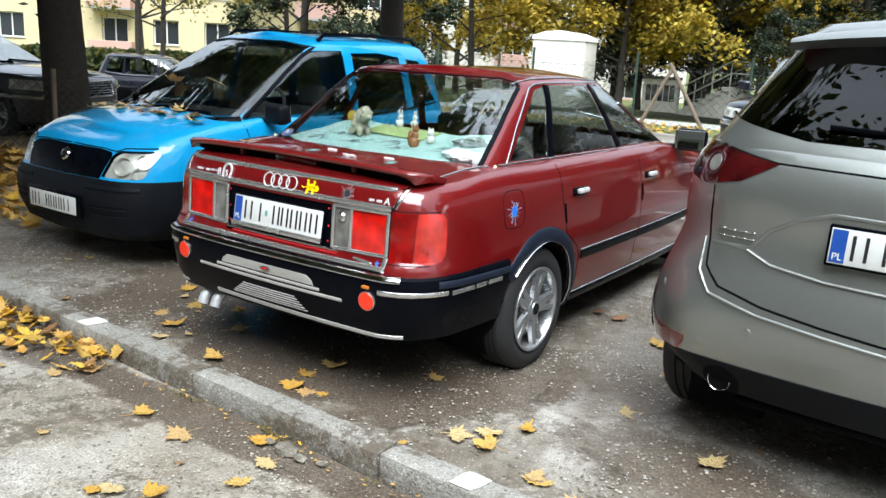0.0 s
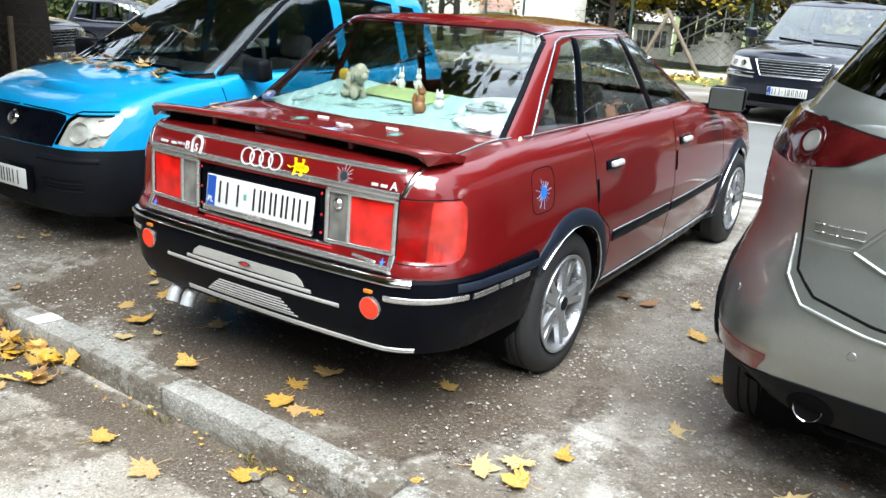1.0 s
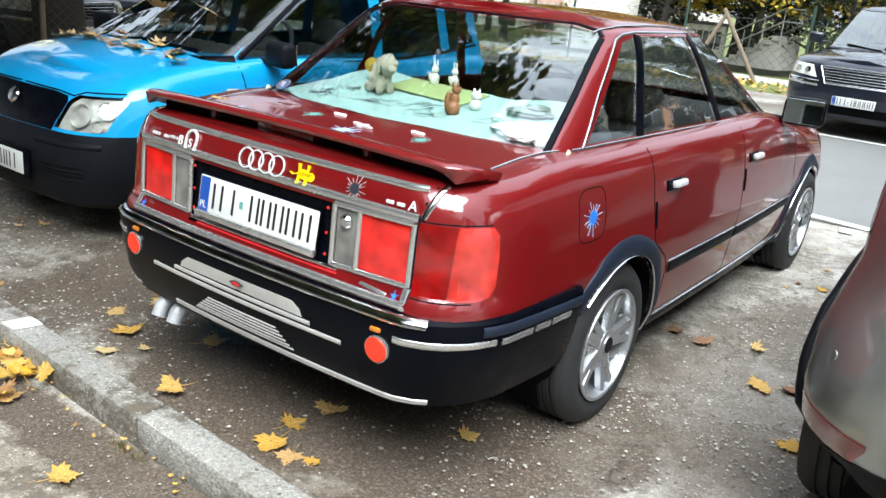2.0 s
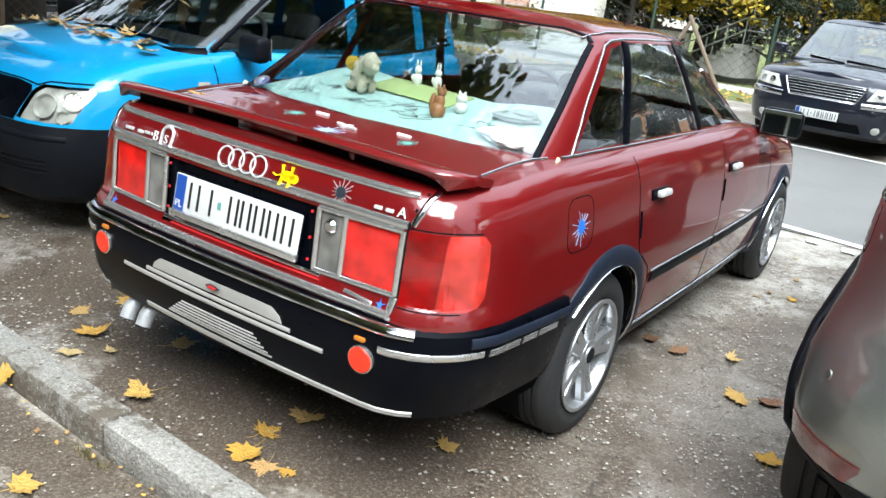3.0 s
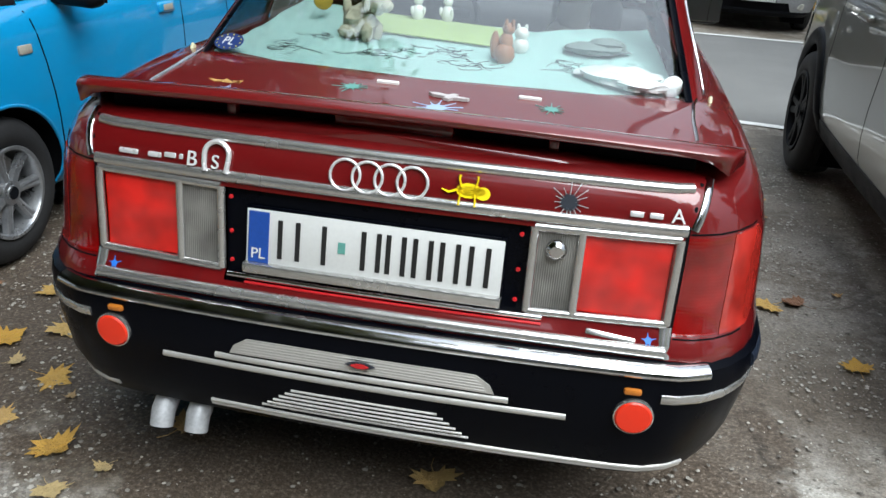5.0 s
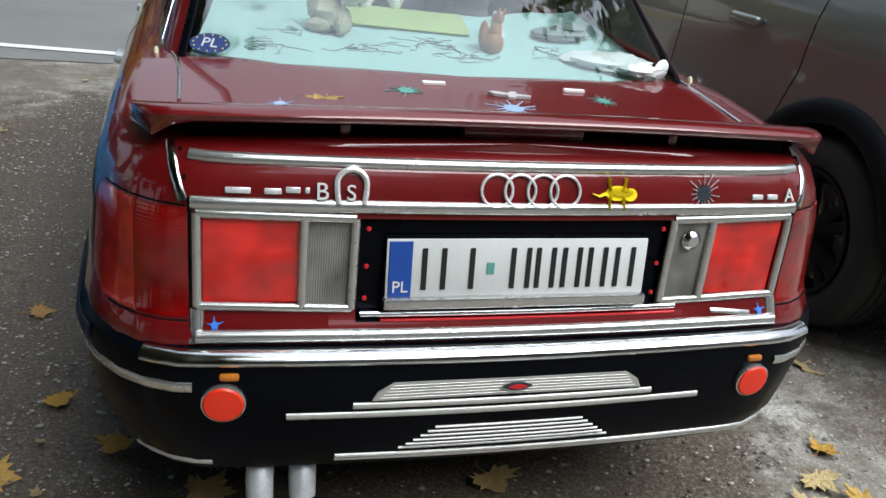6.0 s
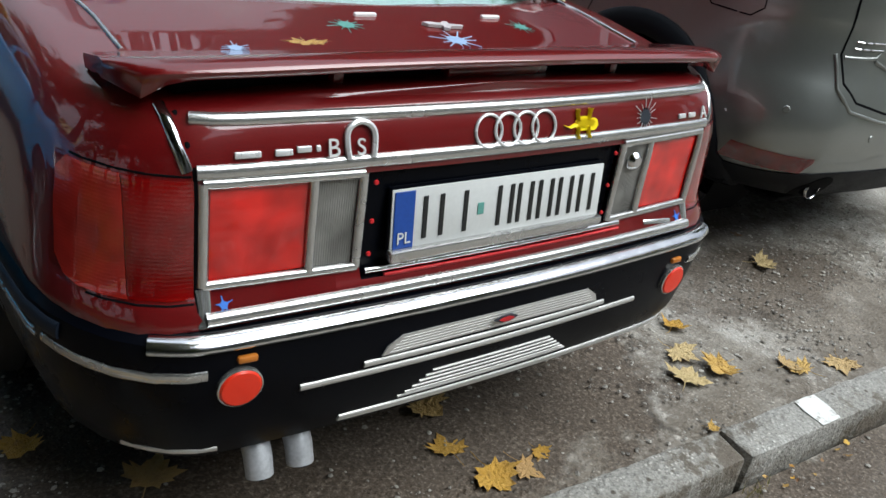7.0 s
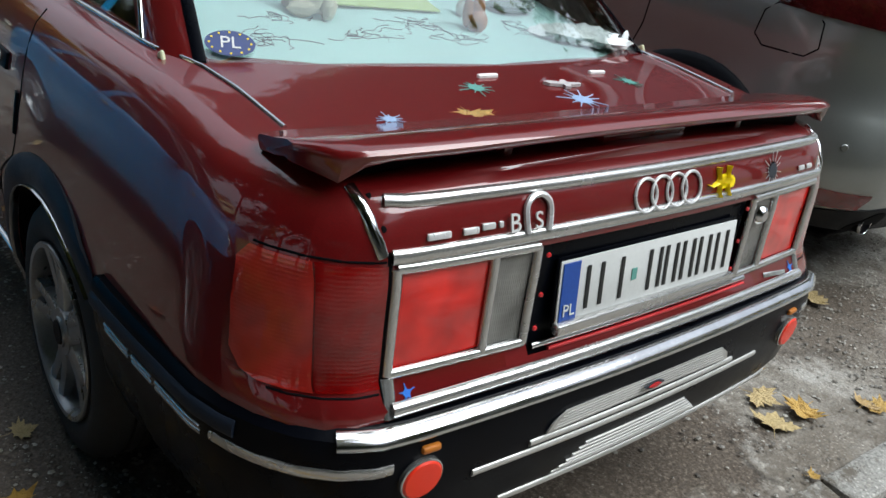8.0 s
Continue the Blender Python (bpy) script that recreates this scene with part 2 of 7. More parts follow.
def half_ring(z, yr, yf, w, rrx=0.2, rry=0.28, rfx=0.25, rfy=0.35, br=0.02, bf=0.08, tr=0.02, tf=0.05, zfun=None):
    """Half a car's outline in plan at one height, from the middle of the tail round to the middle of the nose."""
    wr, wf = w - tr, w - tf
    pts = []
    for i in range(NR):
        x = i / NR * (wr - rrx)
        pts.append((x, yr + br * (x / w) ** 2))
    yb = yr + br * ((wr - rrx) / w) ** 2
    for i in range(NC):
        a = math.pi / 2 * i / NC
        pts.append((wr - rrx + rrx * math.sin(a), yb + rry * (1 - math.cos(a))))
    yc = yf - bf * ((wf - rfx) / w) ** 2
    y0, y1 = yb + rry, yc - rfy
    for i in range(NS + 1):
        f = i / NS
        y = y0 + f * (y1 - y0)
        pts.append((w - tr * max(0, 1 - f / 0.5) ** 2 - tf * max(0, (f - 0.5) / 0.5) ** 2, y))
    for i in range(1, NC + 1):
        a = math.pi / 2 * (1 - i / NC)
        pts.append((wf - rfx + rfx * math.sin(a), yc - rfy * (1 - math.cos(a))))
    for i in range(NR - 1, -1, -1):
        x = i / NR * (wf - rfx)
        pts.append((x, yf - bf * (x / w) ** 2))
    return [(x, y, zfun(y, z) if zfun else z) for x, y in pts]


def stack(rows, zfun=None, crown=0.03, steps=8, cap=True, **kw):
    """A shell lofted through plan outlines, with a crowned cap over the last one."""
    bm = bmesh.new()
    halves = []
    for r in rows:
        d = dict(kw)
        d.update(r[4] if len(r) > 4 else {})
        halves.append(half_ring(*r[:4], zfun=zfun, **d))
    if cap:
        top = halves[-1]
        for k in range(1, steps + 1):
            s = math.cos(math.pi / 2 * k / steps) if k < steps else 0.0
            s = 1 - k / steps
            halves.append([(x * s, y, z + crown * (1 - s * s)) for x, y, z in top])
    loops = []
    for h in halves:
        full = h + [(-x, y, z) for x, y, z in h[-2:0:-1]]
        loops.append([bm.verts.new(p) for p in full])
    n = len(loops[0])
    for a, b in zip(loops, loops[1:]):
        for i in range(n):
            j = (i + 1) % n
            bm.faces.new((a[i], a[j], b[j], b[i]))
    bmesh.ops.remove_doubles(bm, verts=bm.verts[:], dist=1e-5)
    bmesh.ops.dissolve_degenerate(bm, edges=bm.edges[:], dist=1e-5)
    bmesh.ops.recalc_face_normals(bm, faces=bm.faces[:])
    return bm


AX = {"x": (1, 2), "y": (0, 2), "z": (0, 1)}


def carve(bm, axis, poly, keep):
    """Cuts the outline poly (convex, seen along axis) into the shell; returns the faces inside it."""
    i, j = AX[axis]
    n = len(poly)
    area = sum(poly[k][0] * poly[(k + 1) % n][1] - poly[(k + 1) % n][0] * poly[k][1] for k in range(n))
    if area < 0:
        poly = poly[::-1]
    lo = [min(p[k] for p in poly) - 1e-4 for k in (0, 1)]
    hi = [max(p[k] for p in poly) + 1e-4 for k in (0, 1)]

    def near():
        out = []
        for f in bm.faces:
            if not keep(f.calc_center_median()):
                continue
            a = [v.co[i] for v in f.verts]
            b = [v.co[j] for v in f.verts]
            if max(a) > lo[0] and min(a) < hi[0] and max(b) > lo[1] and min(b) < hi[1]:
                out.append(f)
        return out

    for k in range(n):
        p, q = poly[k], poly[(k + 1) % n]
        co, no = [0, 0, 0], [0, 0, 0]
        co[i], co[j] = p
        no[i], no[j] = q[1] - p[1], p[0] - q[0]
        if abs(no[i]) + abs(no[j]) < 1e-9:
            continue
        fs = near()
        geom = list({e for f in fs for e in f.edges}) + list({v for f in fs for v in f.verts}) + fs
        bmesh.ops.bisect_plane(bm, geom=geom, dist=1e-6, plane_co=co, plane_no=no)
    inside = []
    for f in near():
        c = f.calc_center_median()
        if all((poly[(k + 1) % n][0] - poly[k][0]) * (c[j] - poly[k][1]) - (poly[(k + 1) % n][1] - poly[k][1]) * (c[i] - poly[k][0]) > -1e-7 for k in range(n)):
            inside.append(f)
    return inside


def take(bm, faces):
    """Moves faces out of a shell into a mesh of their own."""
    b = bmesh.new()
    seen = {}
    for f in faces:
        vs = []
        for v in f.verts:
            if v not in seen:
                seen[v] = b.verts.new(v.co)
            vs.append(seen[v])
        b.faces.new(vs)
    bmesh.ops.delete(bm, geom=faces, context="FACES")
    return b


def lift(bm, d):
    """Moves a sheet along its normals."""
    bm.normal_update()
    for v, n in [(v, v.normal.copy()) for v in bm.verts]:
        v.co += n * d
    return bm


class Skin:
    """A shell to lay things on: finds its surface along x, y or z."""

    def __init__(self, bm):
        self.tree = BVHTree.FromBMesh(bm)

    def at(self, axis, a, b, side=1):
        if axis == "x":
            o, d = Vector((3 * side, a, b)), Vector((-side, 0, 0))
        elif axis == "y":
            o, d = Vector((a, 8 * side, b)), Vector((0, -side, 0))
        else:
            o, d = Vector((a, b, 4)), Vector((0, 0, -1))
        p, n, _, _ = self.tree.ray_cast(o, d)
        if p is None:
            p, n, _, _ = self.tree.find_nearest(Vector({"x": (0.8 * side, a, b), "y": (a, 0 if side < 0 else 4, b), "z": (a, b, 1)}[axis]))
        if n.dot(d) > 0:
            n = -n
        return p.copy(), n.copy()

    def ribbon(self, axis, path, width, height, side=1, step=0.03, lift_by=0.0, bm=None, closed=False, grooves=0):
        """A moulding laid on the shell along a path seen along axis."""
        pts = []
        ends = list(zip(path, path[1:] + path[:1])) if closed else list(zip(path, path[1:]))
        for p, q in ends:
            k = max(1, int(math.dist(p, q) / step))
            pts += [(p[0] + (q[0] - p[0]) * t / k, p[1] + (q[1] - p[1]) * t / k) for t in range(k)]
        if not closed:
            pts.append(path[-1])
        hits = [self.at(axis, a, b, side) for a, b in pts]
        b = bmesh.new()
        rows = []
        m = len(hits)
        for k in range(m):
            p, n = hits[k]
            prev, nxt = (hits[k - 1][0], hits[(k + 1) % m][0]) if closed else (hits[max(k - 1, 0)][0], hits[min(k + 1, m - 1)][0])
            t = (nxt - prev).normalized()
            s = n.cross(t).normalized()
            base = p + n * lift_by
            sec = [(-0.5, -0.002 / max(height, 1e-4))]
            hump = 1.0 / (grooves + 1)
            for g in range(grooves + 1):
                x = -0.5 + hump * (g + 0.5)
                sec += [(x + hump * u, v) for u, v in ((-0.49, 0.3), (-0.41, 0.62), (-0.25, 0.88), (0, 1.0), (0.25, 0.88), (0.41, 0.62), (0.49, 0.3))]
            sec += [(0.5, -0.002 / max(height, 1e-4))]
            rows.append([b.verts.new(base + s * (u * width) + n * (v * height)) for u, v in sec])
        for p, q in (list(zip(rows, rows[1:])) + ([(rows[-1], rows[0])] if closed else [])):
            for i in range(len(p) - 1):
                b.faces.new((p[i], q[i], q[i + 1], p[i + 1]))
        if not closed:
            b.faces.new(rows[0])
            b.faces.new(rows[-1][::-1])
        bmesh.ops.recalc_face_normals(b, faces=b.faces[:])
        return join(bm, b)

    def frame_at(self, axis, a, b, side=1, turn=0.0, lift_by=0.001):
        """A pose on the shell: x to the right of one who looks at it, z up, y into it."""
        p, n = self.at(axis, a, b, side)
        y = -n
        up = Vector((0, 0, 1)) if abs(n.z) < 0.9 else Vector((0, 1, 0))
        x = y.cross(up).normalized()
        z = x.cross(y).normalized()
        m = Matrix((x, y, z)).transposed().to_4x4()
        m.translation = p + n * lift_by
        return m @ Matrix.Rotation(radians(turn), 4, "Y")


def circle(cy, cz, r, n=28, a0=0.0, a1=360.0, squash=1.0):
    full = a1 - a0 >= 360
    return [(cy + r * math.cos(radians(a0 + (a1 - a0) * k / (n if full else n - 1))), cz + squash * r * math.sin(radians(a0 + (a1 - a0) * k / (n if full else n - 1)))) for k in range(n)]


def text_bm(body, size, depth=0.001):
    cu = bpy.data.curves.new("letters", "FONT")
    cu.body, cu.size, cu.extrude, cu.align_x, cu.align_y = body, size, depth, "CENTER", "CENTER"
    ob = bpy.data.objects.new("letters", cu)
    me = ob.to_mesh()
    b = bmesh.new()
    b.from_mesh(me)
    ob.to_mesh_clear()
    bpy.data.objects.remove(ob)
    bpy.data.curves.remove(cu)
    bmesh.ops.transform(b, matrix=Matrix.Rotation(radians(90), 4, "X"), verts=b.verts[:])
    return b

# ---- parts that all cars share ----
def number_plate(parent, m, w=0.52, h=0.114, chars=((0.172, 0.048), (0.312, 0.01), (0.497, 0.042), (0.594, 0.042), (0.697, 0.042), (0.80, 0.042), (0.912, 0.044)), blue=True, name="number_plate"):
    """A white plate with a blue band; its characters are plain bars."""
    pl = part(name, rbox(w, 0.004, h, 0.008, 2, m), M_WHITE, parent, "white number plate with a blue band")
    if blue:
        part("blue_band", rbox(0.045, 0.002, h - 0.008, 0.004, 1, m @ pose(-w / 2 + 0.027, -0.003, 0)), M_EUBLUE, pl)
        b = text_bm("PL", 0.032, 0.0006)
        bmesh.ops.transform(b, matrix=m @ pose(-w / 2 + 0.027, -0.0052, -h * 0.3), verts=b.verts[:])
        part("letters", b, M_WHITE, pl)
    for f, cw in chars:
        x = -w / 2 + f * w
        b = bmesh.new()
        for dx in ((-1, 1) if cw > 0.02 else (0,)):
            rbox(0.0105, 0.0016, 0.08 * h / 0.114, 0.0007, 1, m @ pose(x + dx * (cw / 2 - 0.005), -0.0035, 0), b)
        part("plain_bar", b, M_INK, pl)
    part("round_seal", rbox(0.016, 0.0012, 0.024, 0.003, 1, m @ pose(-w / 2 + 0.382 * w, -0.003, 0)), M_STGREEN, pl)
    return pl


def wheel(parent, x, y, z, side, R=0.295, width=0.2, rim=0.19, spokes=10, rim_mat=None, tilt=0.0, twin=True):
    """Tyre, rim and hub; the outer face looks to side. x is the outer face."""
    m = Matrix.Translation((x, y, z)) @ Matrix.Rotation(radians(tilt), 4, "X") @ Matrix.Diagonal((side, 1, 1, 1))
    w = width
    prof = [(rim * 0.98, -0.02), (rim + 0.012, -0.004), (rim + 0.04, 0.002), (R - 0.05, 0.0), (R - 0.022, -0.008), (R - 0.008, -0.024), (R - 0.001, -0.04)]
    groove = []
    for k in range(5):
        a = -0.04 - (w - 0.08) * k / 4
        groove += [(R, a - 0.002), (R, a - (w - 0.08) / 4 + 0.01)] if k < 4 else []
        if k < 3:
            groove += [(R - 0.008, a - (w - 0.08) / 4 + 0.007), (R - 0.008, a - (w - 0.08) / 4 + 0.001)]
    back = [(R - 0.008, -w + 0.024), (R - 0.05, -w), (rim, -w + 0.01), (rim * 0.9, -w + 0.03)]
    ty = part("tyre", lathe(prof + groove + back, 48, "x", m), M_RUBBER, parent, "worn black rubber tyre")
    rm = rim_mat or M_ALLOY
    b = lathe([(rim * 0.98, -0.02), (rim + 0.004, 0.0), (rim + 0.002, 0.004), (rim - 0.01, 0.003), (rim - 0.016, -0.008), (rim - 0.02, -0.06), (rim - 0.03, -w + 0.02)], 40, "x", m)
    ri = part("rim", b, rm, ty, "silver alloy rim")
    hub_r = rim * 0.27
    for k in range(spokes):
        a = 360.0 * k / spokes
        if twin:
            a += (9.0 if k % 2 else -9.0)
        prof_s = [(hub_r * 0.7, 0.024, -0.012), (rim * 0.5, 0.021, -0.016), (rim * 0.8, 0.018, -0.012), (rim * 0.985, 0.024, -0.006)]
        sb = bmesh.new()
        rows = []
        for r, hw, d in prof_s:
            hw *= rim / 0.19 * (1.0 if spokes <= 10 else 0.7)
            rows.append([sb.verts.new(v) for v in ((d - 0.02, -hw, r), (d, -hw * 0.75, r), (d + 0.004, 0, r), (d, hw * 0.75, r), (d - 0.02, hw, r))])
        for p, q in zip(rows, rows[1:]):
            for i in range(4):
                sb.faces.new((p[i], p[i + 1], q[i + 1], q[i]))
        bmesh.ops.recalc_face_normals(sb, faces=sb.faces[:])
        bmesh.ops.transform(sb, matrix=m @ Matrix.Rotation(radians(a), 4, "X"), verts=sb.verts[:])
        part("spoke", sb, rm, ri)
    part("hub", lathe([(0.0, 0.0), (hub_r * 0.62, -0.001), (hub_r * 0.66, -0.006), (hub_r, -0.008), (hub_r * 1.1, -0.03)], 24, "x", m), rm, ri)
    part("hub_cap", lathe([(0.0, 0.003), (hub_r * 0.5, 0.002), (hub_r * 0.56, -0.003)], 20, "x", m), M_CLAD, ri)
    part("brake_disc", lathe([(0.02, -0.07), (rim * 0.78, -0.07), (rim * 0.78, -0.085), (0.02, -0.085)], 24, "x", m), M_ALU, ri)
    part("wheel_back", lathe([(0.0, -0.1), (rim * 0.97, -0.1)], 24, "x", m), M_BLACK, ri)
    return ty


def car_base(root, body_rows, house_rows, wheels, arch_r, paint_mat, sides, rear_glass, windscreen, hole, half_w,
             zfun=None, crown=0.03, roof_crown=0.03, body_kw=None, house_kw=None, tyre=None, glass_side=None, glass_rear=None, glass_front=None, ground_clear=0.2):
    """The shell of a car with real openings: returns its body and cabin meshes to be cut on, and skins to lay things on."""
    body = stack(body_rows, zfun, crown, **(body_kw or {}))
    house = stack(house_rows, None, roof_crown, **(house_kw or {}))
    sk, hk = Skin(body), Skin(house)
    for wy, wz in wheels:
        for s in (1, -1):
            fs = carve(body, "x", circle(wy, wz, arch_r, 30), lambda c: c.x * s > half_w * 0.55)
            bmesh.ops.delete(body, geom=fs, context="FACES")
            well = bmesh.new()
            arc = circle(wy, wz, arch_r + 0.004, 26, -35, 215)
            rows = []
            for fx in (0.0, 0.3):
                rows.append([well.verts.new(((sk.at("x", a, max(b, body_rows[0][0] + 0.02), s)[0].x - s * (0.004 + fx)), a, b)) for a, b in arc])
            for i in range(len(arc) - 1):
                well.faces.new((rows[0][i], rows[0][i + 1], rows[1][i + 1], rows[1][i]))
            well.faces.new(rows[1])
            part("wheel_well", well, M_BLACK, root)
    fs = carve(body, "z", hole, lambda c: c.z > 0.72)
    bmesh.ops.delete(body, geom=fs, context="FACES")
    panes = []
    for poly in sides:
        for s in (1, -1):
            b = take(house, carve(house, "x", poly, lambda c: c.x * s > 0.3))
            panes.append(("side_window", solid(lift(b, -0.006), 0.003), glass_side or M_GLASS))
    if rear_glass:
        mid = sum(r[1] + r[2] for r in house_rows) / len(house_rows) / 2
        b = take(house, carve(house, "y", rear_glass, lambda c: c.y < mid))
        panes.append(("rear_window", solid(lift(b, -0.005), 0.003), glass_rear or glass_side or M_GLASS))
    if windscreen:
        mid = sum(r[1] + r[2] for r in house_rows) / len(house_rows) / 2
        b = take(house, carve(house, "y", windscreen, lambda c: c.y > mid))
        panes.append(("windscreen", solid(lift(b, -0.005), 0.003), glass_front or M_GLASS))
    for name, b, gm in panes:
        o = part(name, b, gm, root)
        o.visible_shadow = False
    # floor pan
    ys = [r[1] for r in body_rows], [r[2] for r in body_rows]
    y0, y1 = max(ys[0]) + 0.05, min(ys[1]) - 0.05
    fl = bmesh.new()
    rbox(half_w * 1.2, y1 - y0, 0.05, 0.02, 1, pose(0, (y0 + y1) / 2, ground_clear + 0.06), fl)
    part("underbody", fl, M_BLACK, root)
    return body, house, sk, hk


def seat(parent, x, y, z, facing=1, w=0.48, material=None, head=True):
    b = bmesh.new()
    rbox(w, 0.12, 0.52, 0.05, 3, pose(x, y, z + 0.24) @ pose(0, 0, 0, 12 * facing), b)
    if head:
        rbox(w * 0.55, 0.09, 0.17, 0.04, 3, pose(x, y - 0.07 * facing, z + 0.58) @ pose(0, 0, 0, 8 * facing), b)
    return part("seat_back", b, material or M_INTERIOR, parent)


def steering(parent, x, y, z, tilt, r=0.185):
    m = pose(x, y, z, tilt)
    pts = [m @ Vector((r * math.cos(2 * math.pi * k / 28), 0, r * math.sin(2 * math.pi * k / 28))) for k in range(29)]
    b = tube(pts, 0.014, 8)
    rbox(0.3, 0.03, 0.05, 0.015, 2, m, b)
    rbox(0.13, 0.05, 0.13, 0.03, 2, m, b)
    return part("steering_wheel", b, M_INTERIOR, parent)


def door_mirror(parent, x, y, z, side, shell, sx=0.2, sz=0.13):
    """A mirror on an arm; its glass looks to the tail."""
    m = pose(x, y, z, -4, 0, 9 * side)
    mi = part("door_mirror", rbox(sx, 0.1, sz, 0.035, 3, m), shell, parent)
    part("mirror_glass", rbox(sx - 0.025, 0.004, sz - 0.025, 0.001, 1, m @ pose(0, -0.0505, 0)), M_MIRROR, mi)
    part("mirror_arm", rbox(0.12, 0.05, 0.035, 0.012, 2, m @ pose(-side * sx * 0.55, 0.015, -sz * 0.35)), shell, mi)
    return mi


M_MIRROR = mat("mirror_glass", (0.85, 0.87, 0.88), 0.02, 1.0, var=0.0, rvar=0.0)


def splat(m, r, n=12, seed=1, depth=0.0012, hole=0.35):
    """A flat paint splash: a blot with thin rays."""
    rnd = random.Random(seed)
    out = []
    for k in range(n):
        a0 = 2 * math.pi * (k + rnd.uniform(-0.2, 0.2)) / n
        L, w = r * rnd.uniform(0.6, 1.0), 0.5 / n
        for rad, da in ((r * hole, -w * 2.6), (r * hole * 1.25, -w * 1.5), (L * 0.82, -w * 0.45), (L * 0.92, -w * 0.75), (L, 0), (L * 0.92, w * 0.75), (L * 0.82, w * 0.45), (r * hole * 1.25, w * 1.5), (r * hole, w * 2.6)):
            out.append((rad * math.sin(a0 + da), rad * math.cos(a0 + da)))
    return prism(out, -depth, m)


M_BRIGHT = mat("polished_metal", (0.72, 0.72, 0.72), 0.28, 0.4, var=0.08)
M_POLYCLIP = mat("pale_clip", (0.6, 0.62, 0.4), 0.5)

# ---- the red saloon ----
red_car = thing("red_saloon_car", "dark red saloon car with chrome trims and stickers on its tail", "car")
RW = (0.935, 3.53)


def red_sz(y, z):
    u = min(1.0, max(0.0, (y - 0.18) / 0.42))
    z += 0.028 * u * u * (3 - 2 * u) * max(0.0, (z - 0.86) / 0.114)
    return z if y < 2.5 else z - max(0, z - 0.5) * 0.5 * ((y - 2.5) / 1.8) ** 1.5



body_rows = [
    (0.20, 0.16, 4.10, 0.70), (0.235, 0.08, 4.2, 0.79), (0.34, 0.04, 4.25, 0.825), (0.50, 0.0, 4.27, 0.84), (0.60, -0.048, 4.27, 0.852), (0.635, -0.044, 4.27, 0.852),
    (0.675, -0.018, 4.26, 0.847), (0.76, -0.014, 4.25, 0.841), (0.84, -0.012, 4.24, 0.832), (0.90, -0.004, 4.23, 0.818), (0.94, 0.008, 4.2, 0.80),
    (0.965, 0.026, 4.17, 0.776), (0.974, 0.05, 4.13, 0.745)]
house_rows = [
    (0.945, 0.395, 3.10, 0.735, dict(br=0.16)), (1.0, 0.468, 2.98, 0.715, dict(br=0.16)), (1.08, 0.588, 2.80, 0.693, dict(br=0.15)), (1.17, 0.722, 2.60, 0.666, dict(br=0.14)), (1.25, 0.842, 2.44, 0.641, dict(rrx=0.08, rry=0.12, br=0.13)), (1.32, 0.95, 2.30, 0.615, dict(rrx=0.075, rry=0.09, br=0.115)),
    (1.365, 1.028, 2.2, 0.59, dict(rrx=0.08, rry=0.08)), (1.392, 1.10, 2.12, 0.55, dict(rrx=0.08, rry=0.08)), (1.405, 1.20, 2.04, 0.48, dict(rrx=0.08, rry=0.08))]
side_polys = [
    [(0.80, 1.018), (1.165, 1.018), (1.272, 1.355), (1.165, 1.335)],
    [(1.215, 1.018), (2.0, 1.012), (1.765, 1.358), (1.318, 1.358)],
    [(2.07, 1.012), (2.80, 1.0), (2.33, 1.295), (2.2, 1.34), (2.05, 1.357), (1.84, 1.358)]]
rear_poly = [(-0.65, 1.008), (-0.54, 0.996), (0.54, 0.996), (0.65, 1.008), (0.548, 1.335), (0.525, 1.362), (0.42, 1.378), (-0.42, 1.378), (-0.525, 1.362), (-0.548, 1.335)]
front_poly = [(-0.62, 1.02), (0.62, 1.02), (0.5, 1.35), (-0.5, 1.35)]
body, house, skr, hkr = car_base(
    red_car, body_rows, house_rows, [(y, 0.30) for y in RW], 0.335, M_RED, side_polys, rear_poly, front_poly,
    [(-0.66, 0.68), (-0.42, 0.56), (0, 0.51), (0.42, 0.56), (0.66, 0.68), (0.68, 2.8), (0.5, 2.95), (-0.5, 2.95), (-0.68, 2.8)], 0.84, red_sz, 0.018, 0.02,
    dict(rrx=0.21, rry=0.30, br=0.035, tr=0.025, bf=0.12, tf=0.06), dict(rrx=0.10, rry=0.17, br=0.10, tr=0.02, rfx=0.15, rfy=0.2, bf=0.12, tf=0.03), glass_side=M_GLASS_SIDE, glass_rear=M_GLASS)

# wrap-round lamps, each of an inner ribbed red half and an outer clear red half
for s in (1, -1):
    b = take(body, carve(body, "y", [(s * 0.62, 0.665), (s * 0.712, 0.665), (s * 0.712, 0.868), (s * 0.62, 0.868)], lambda c: c.y < 0.30))
    lamp = part("tail_lamp", solid(lift(b, 0.002), 0.01), M_LENS_RED, red_car, "ribbed red wrap-round tail lamp")
    b = take(body, carve(body, "y", [(s * 0.714, 0.664), (s * 0.772, 0.664), (s * 0.785, 0.672), (s * 0.792, 0.70), (s * 0.788, 0.78), (s * 0.781, 0.845), (s * 0.768, 0.868), (s * 0.714, 0.868)], lambda c: c.y < 0.30))
    part("indicator_lens", solid(lift(b, 0.002), 0.01), M_LENS_AMBER, lamp, "pale red indicator lens")
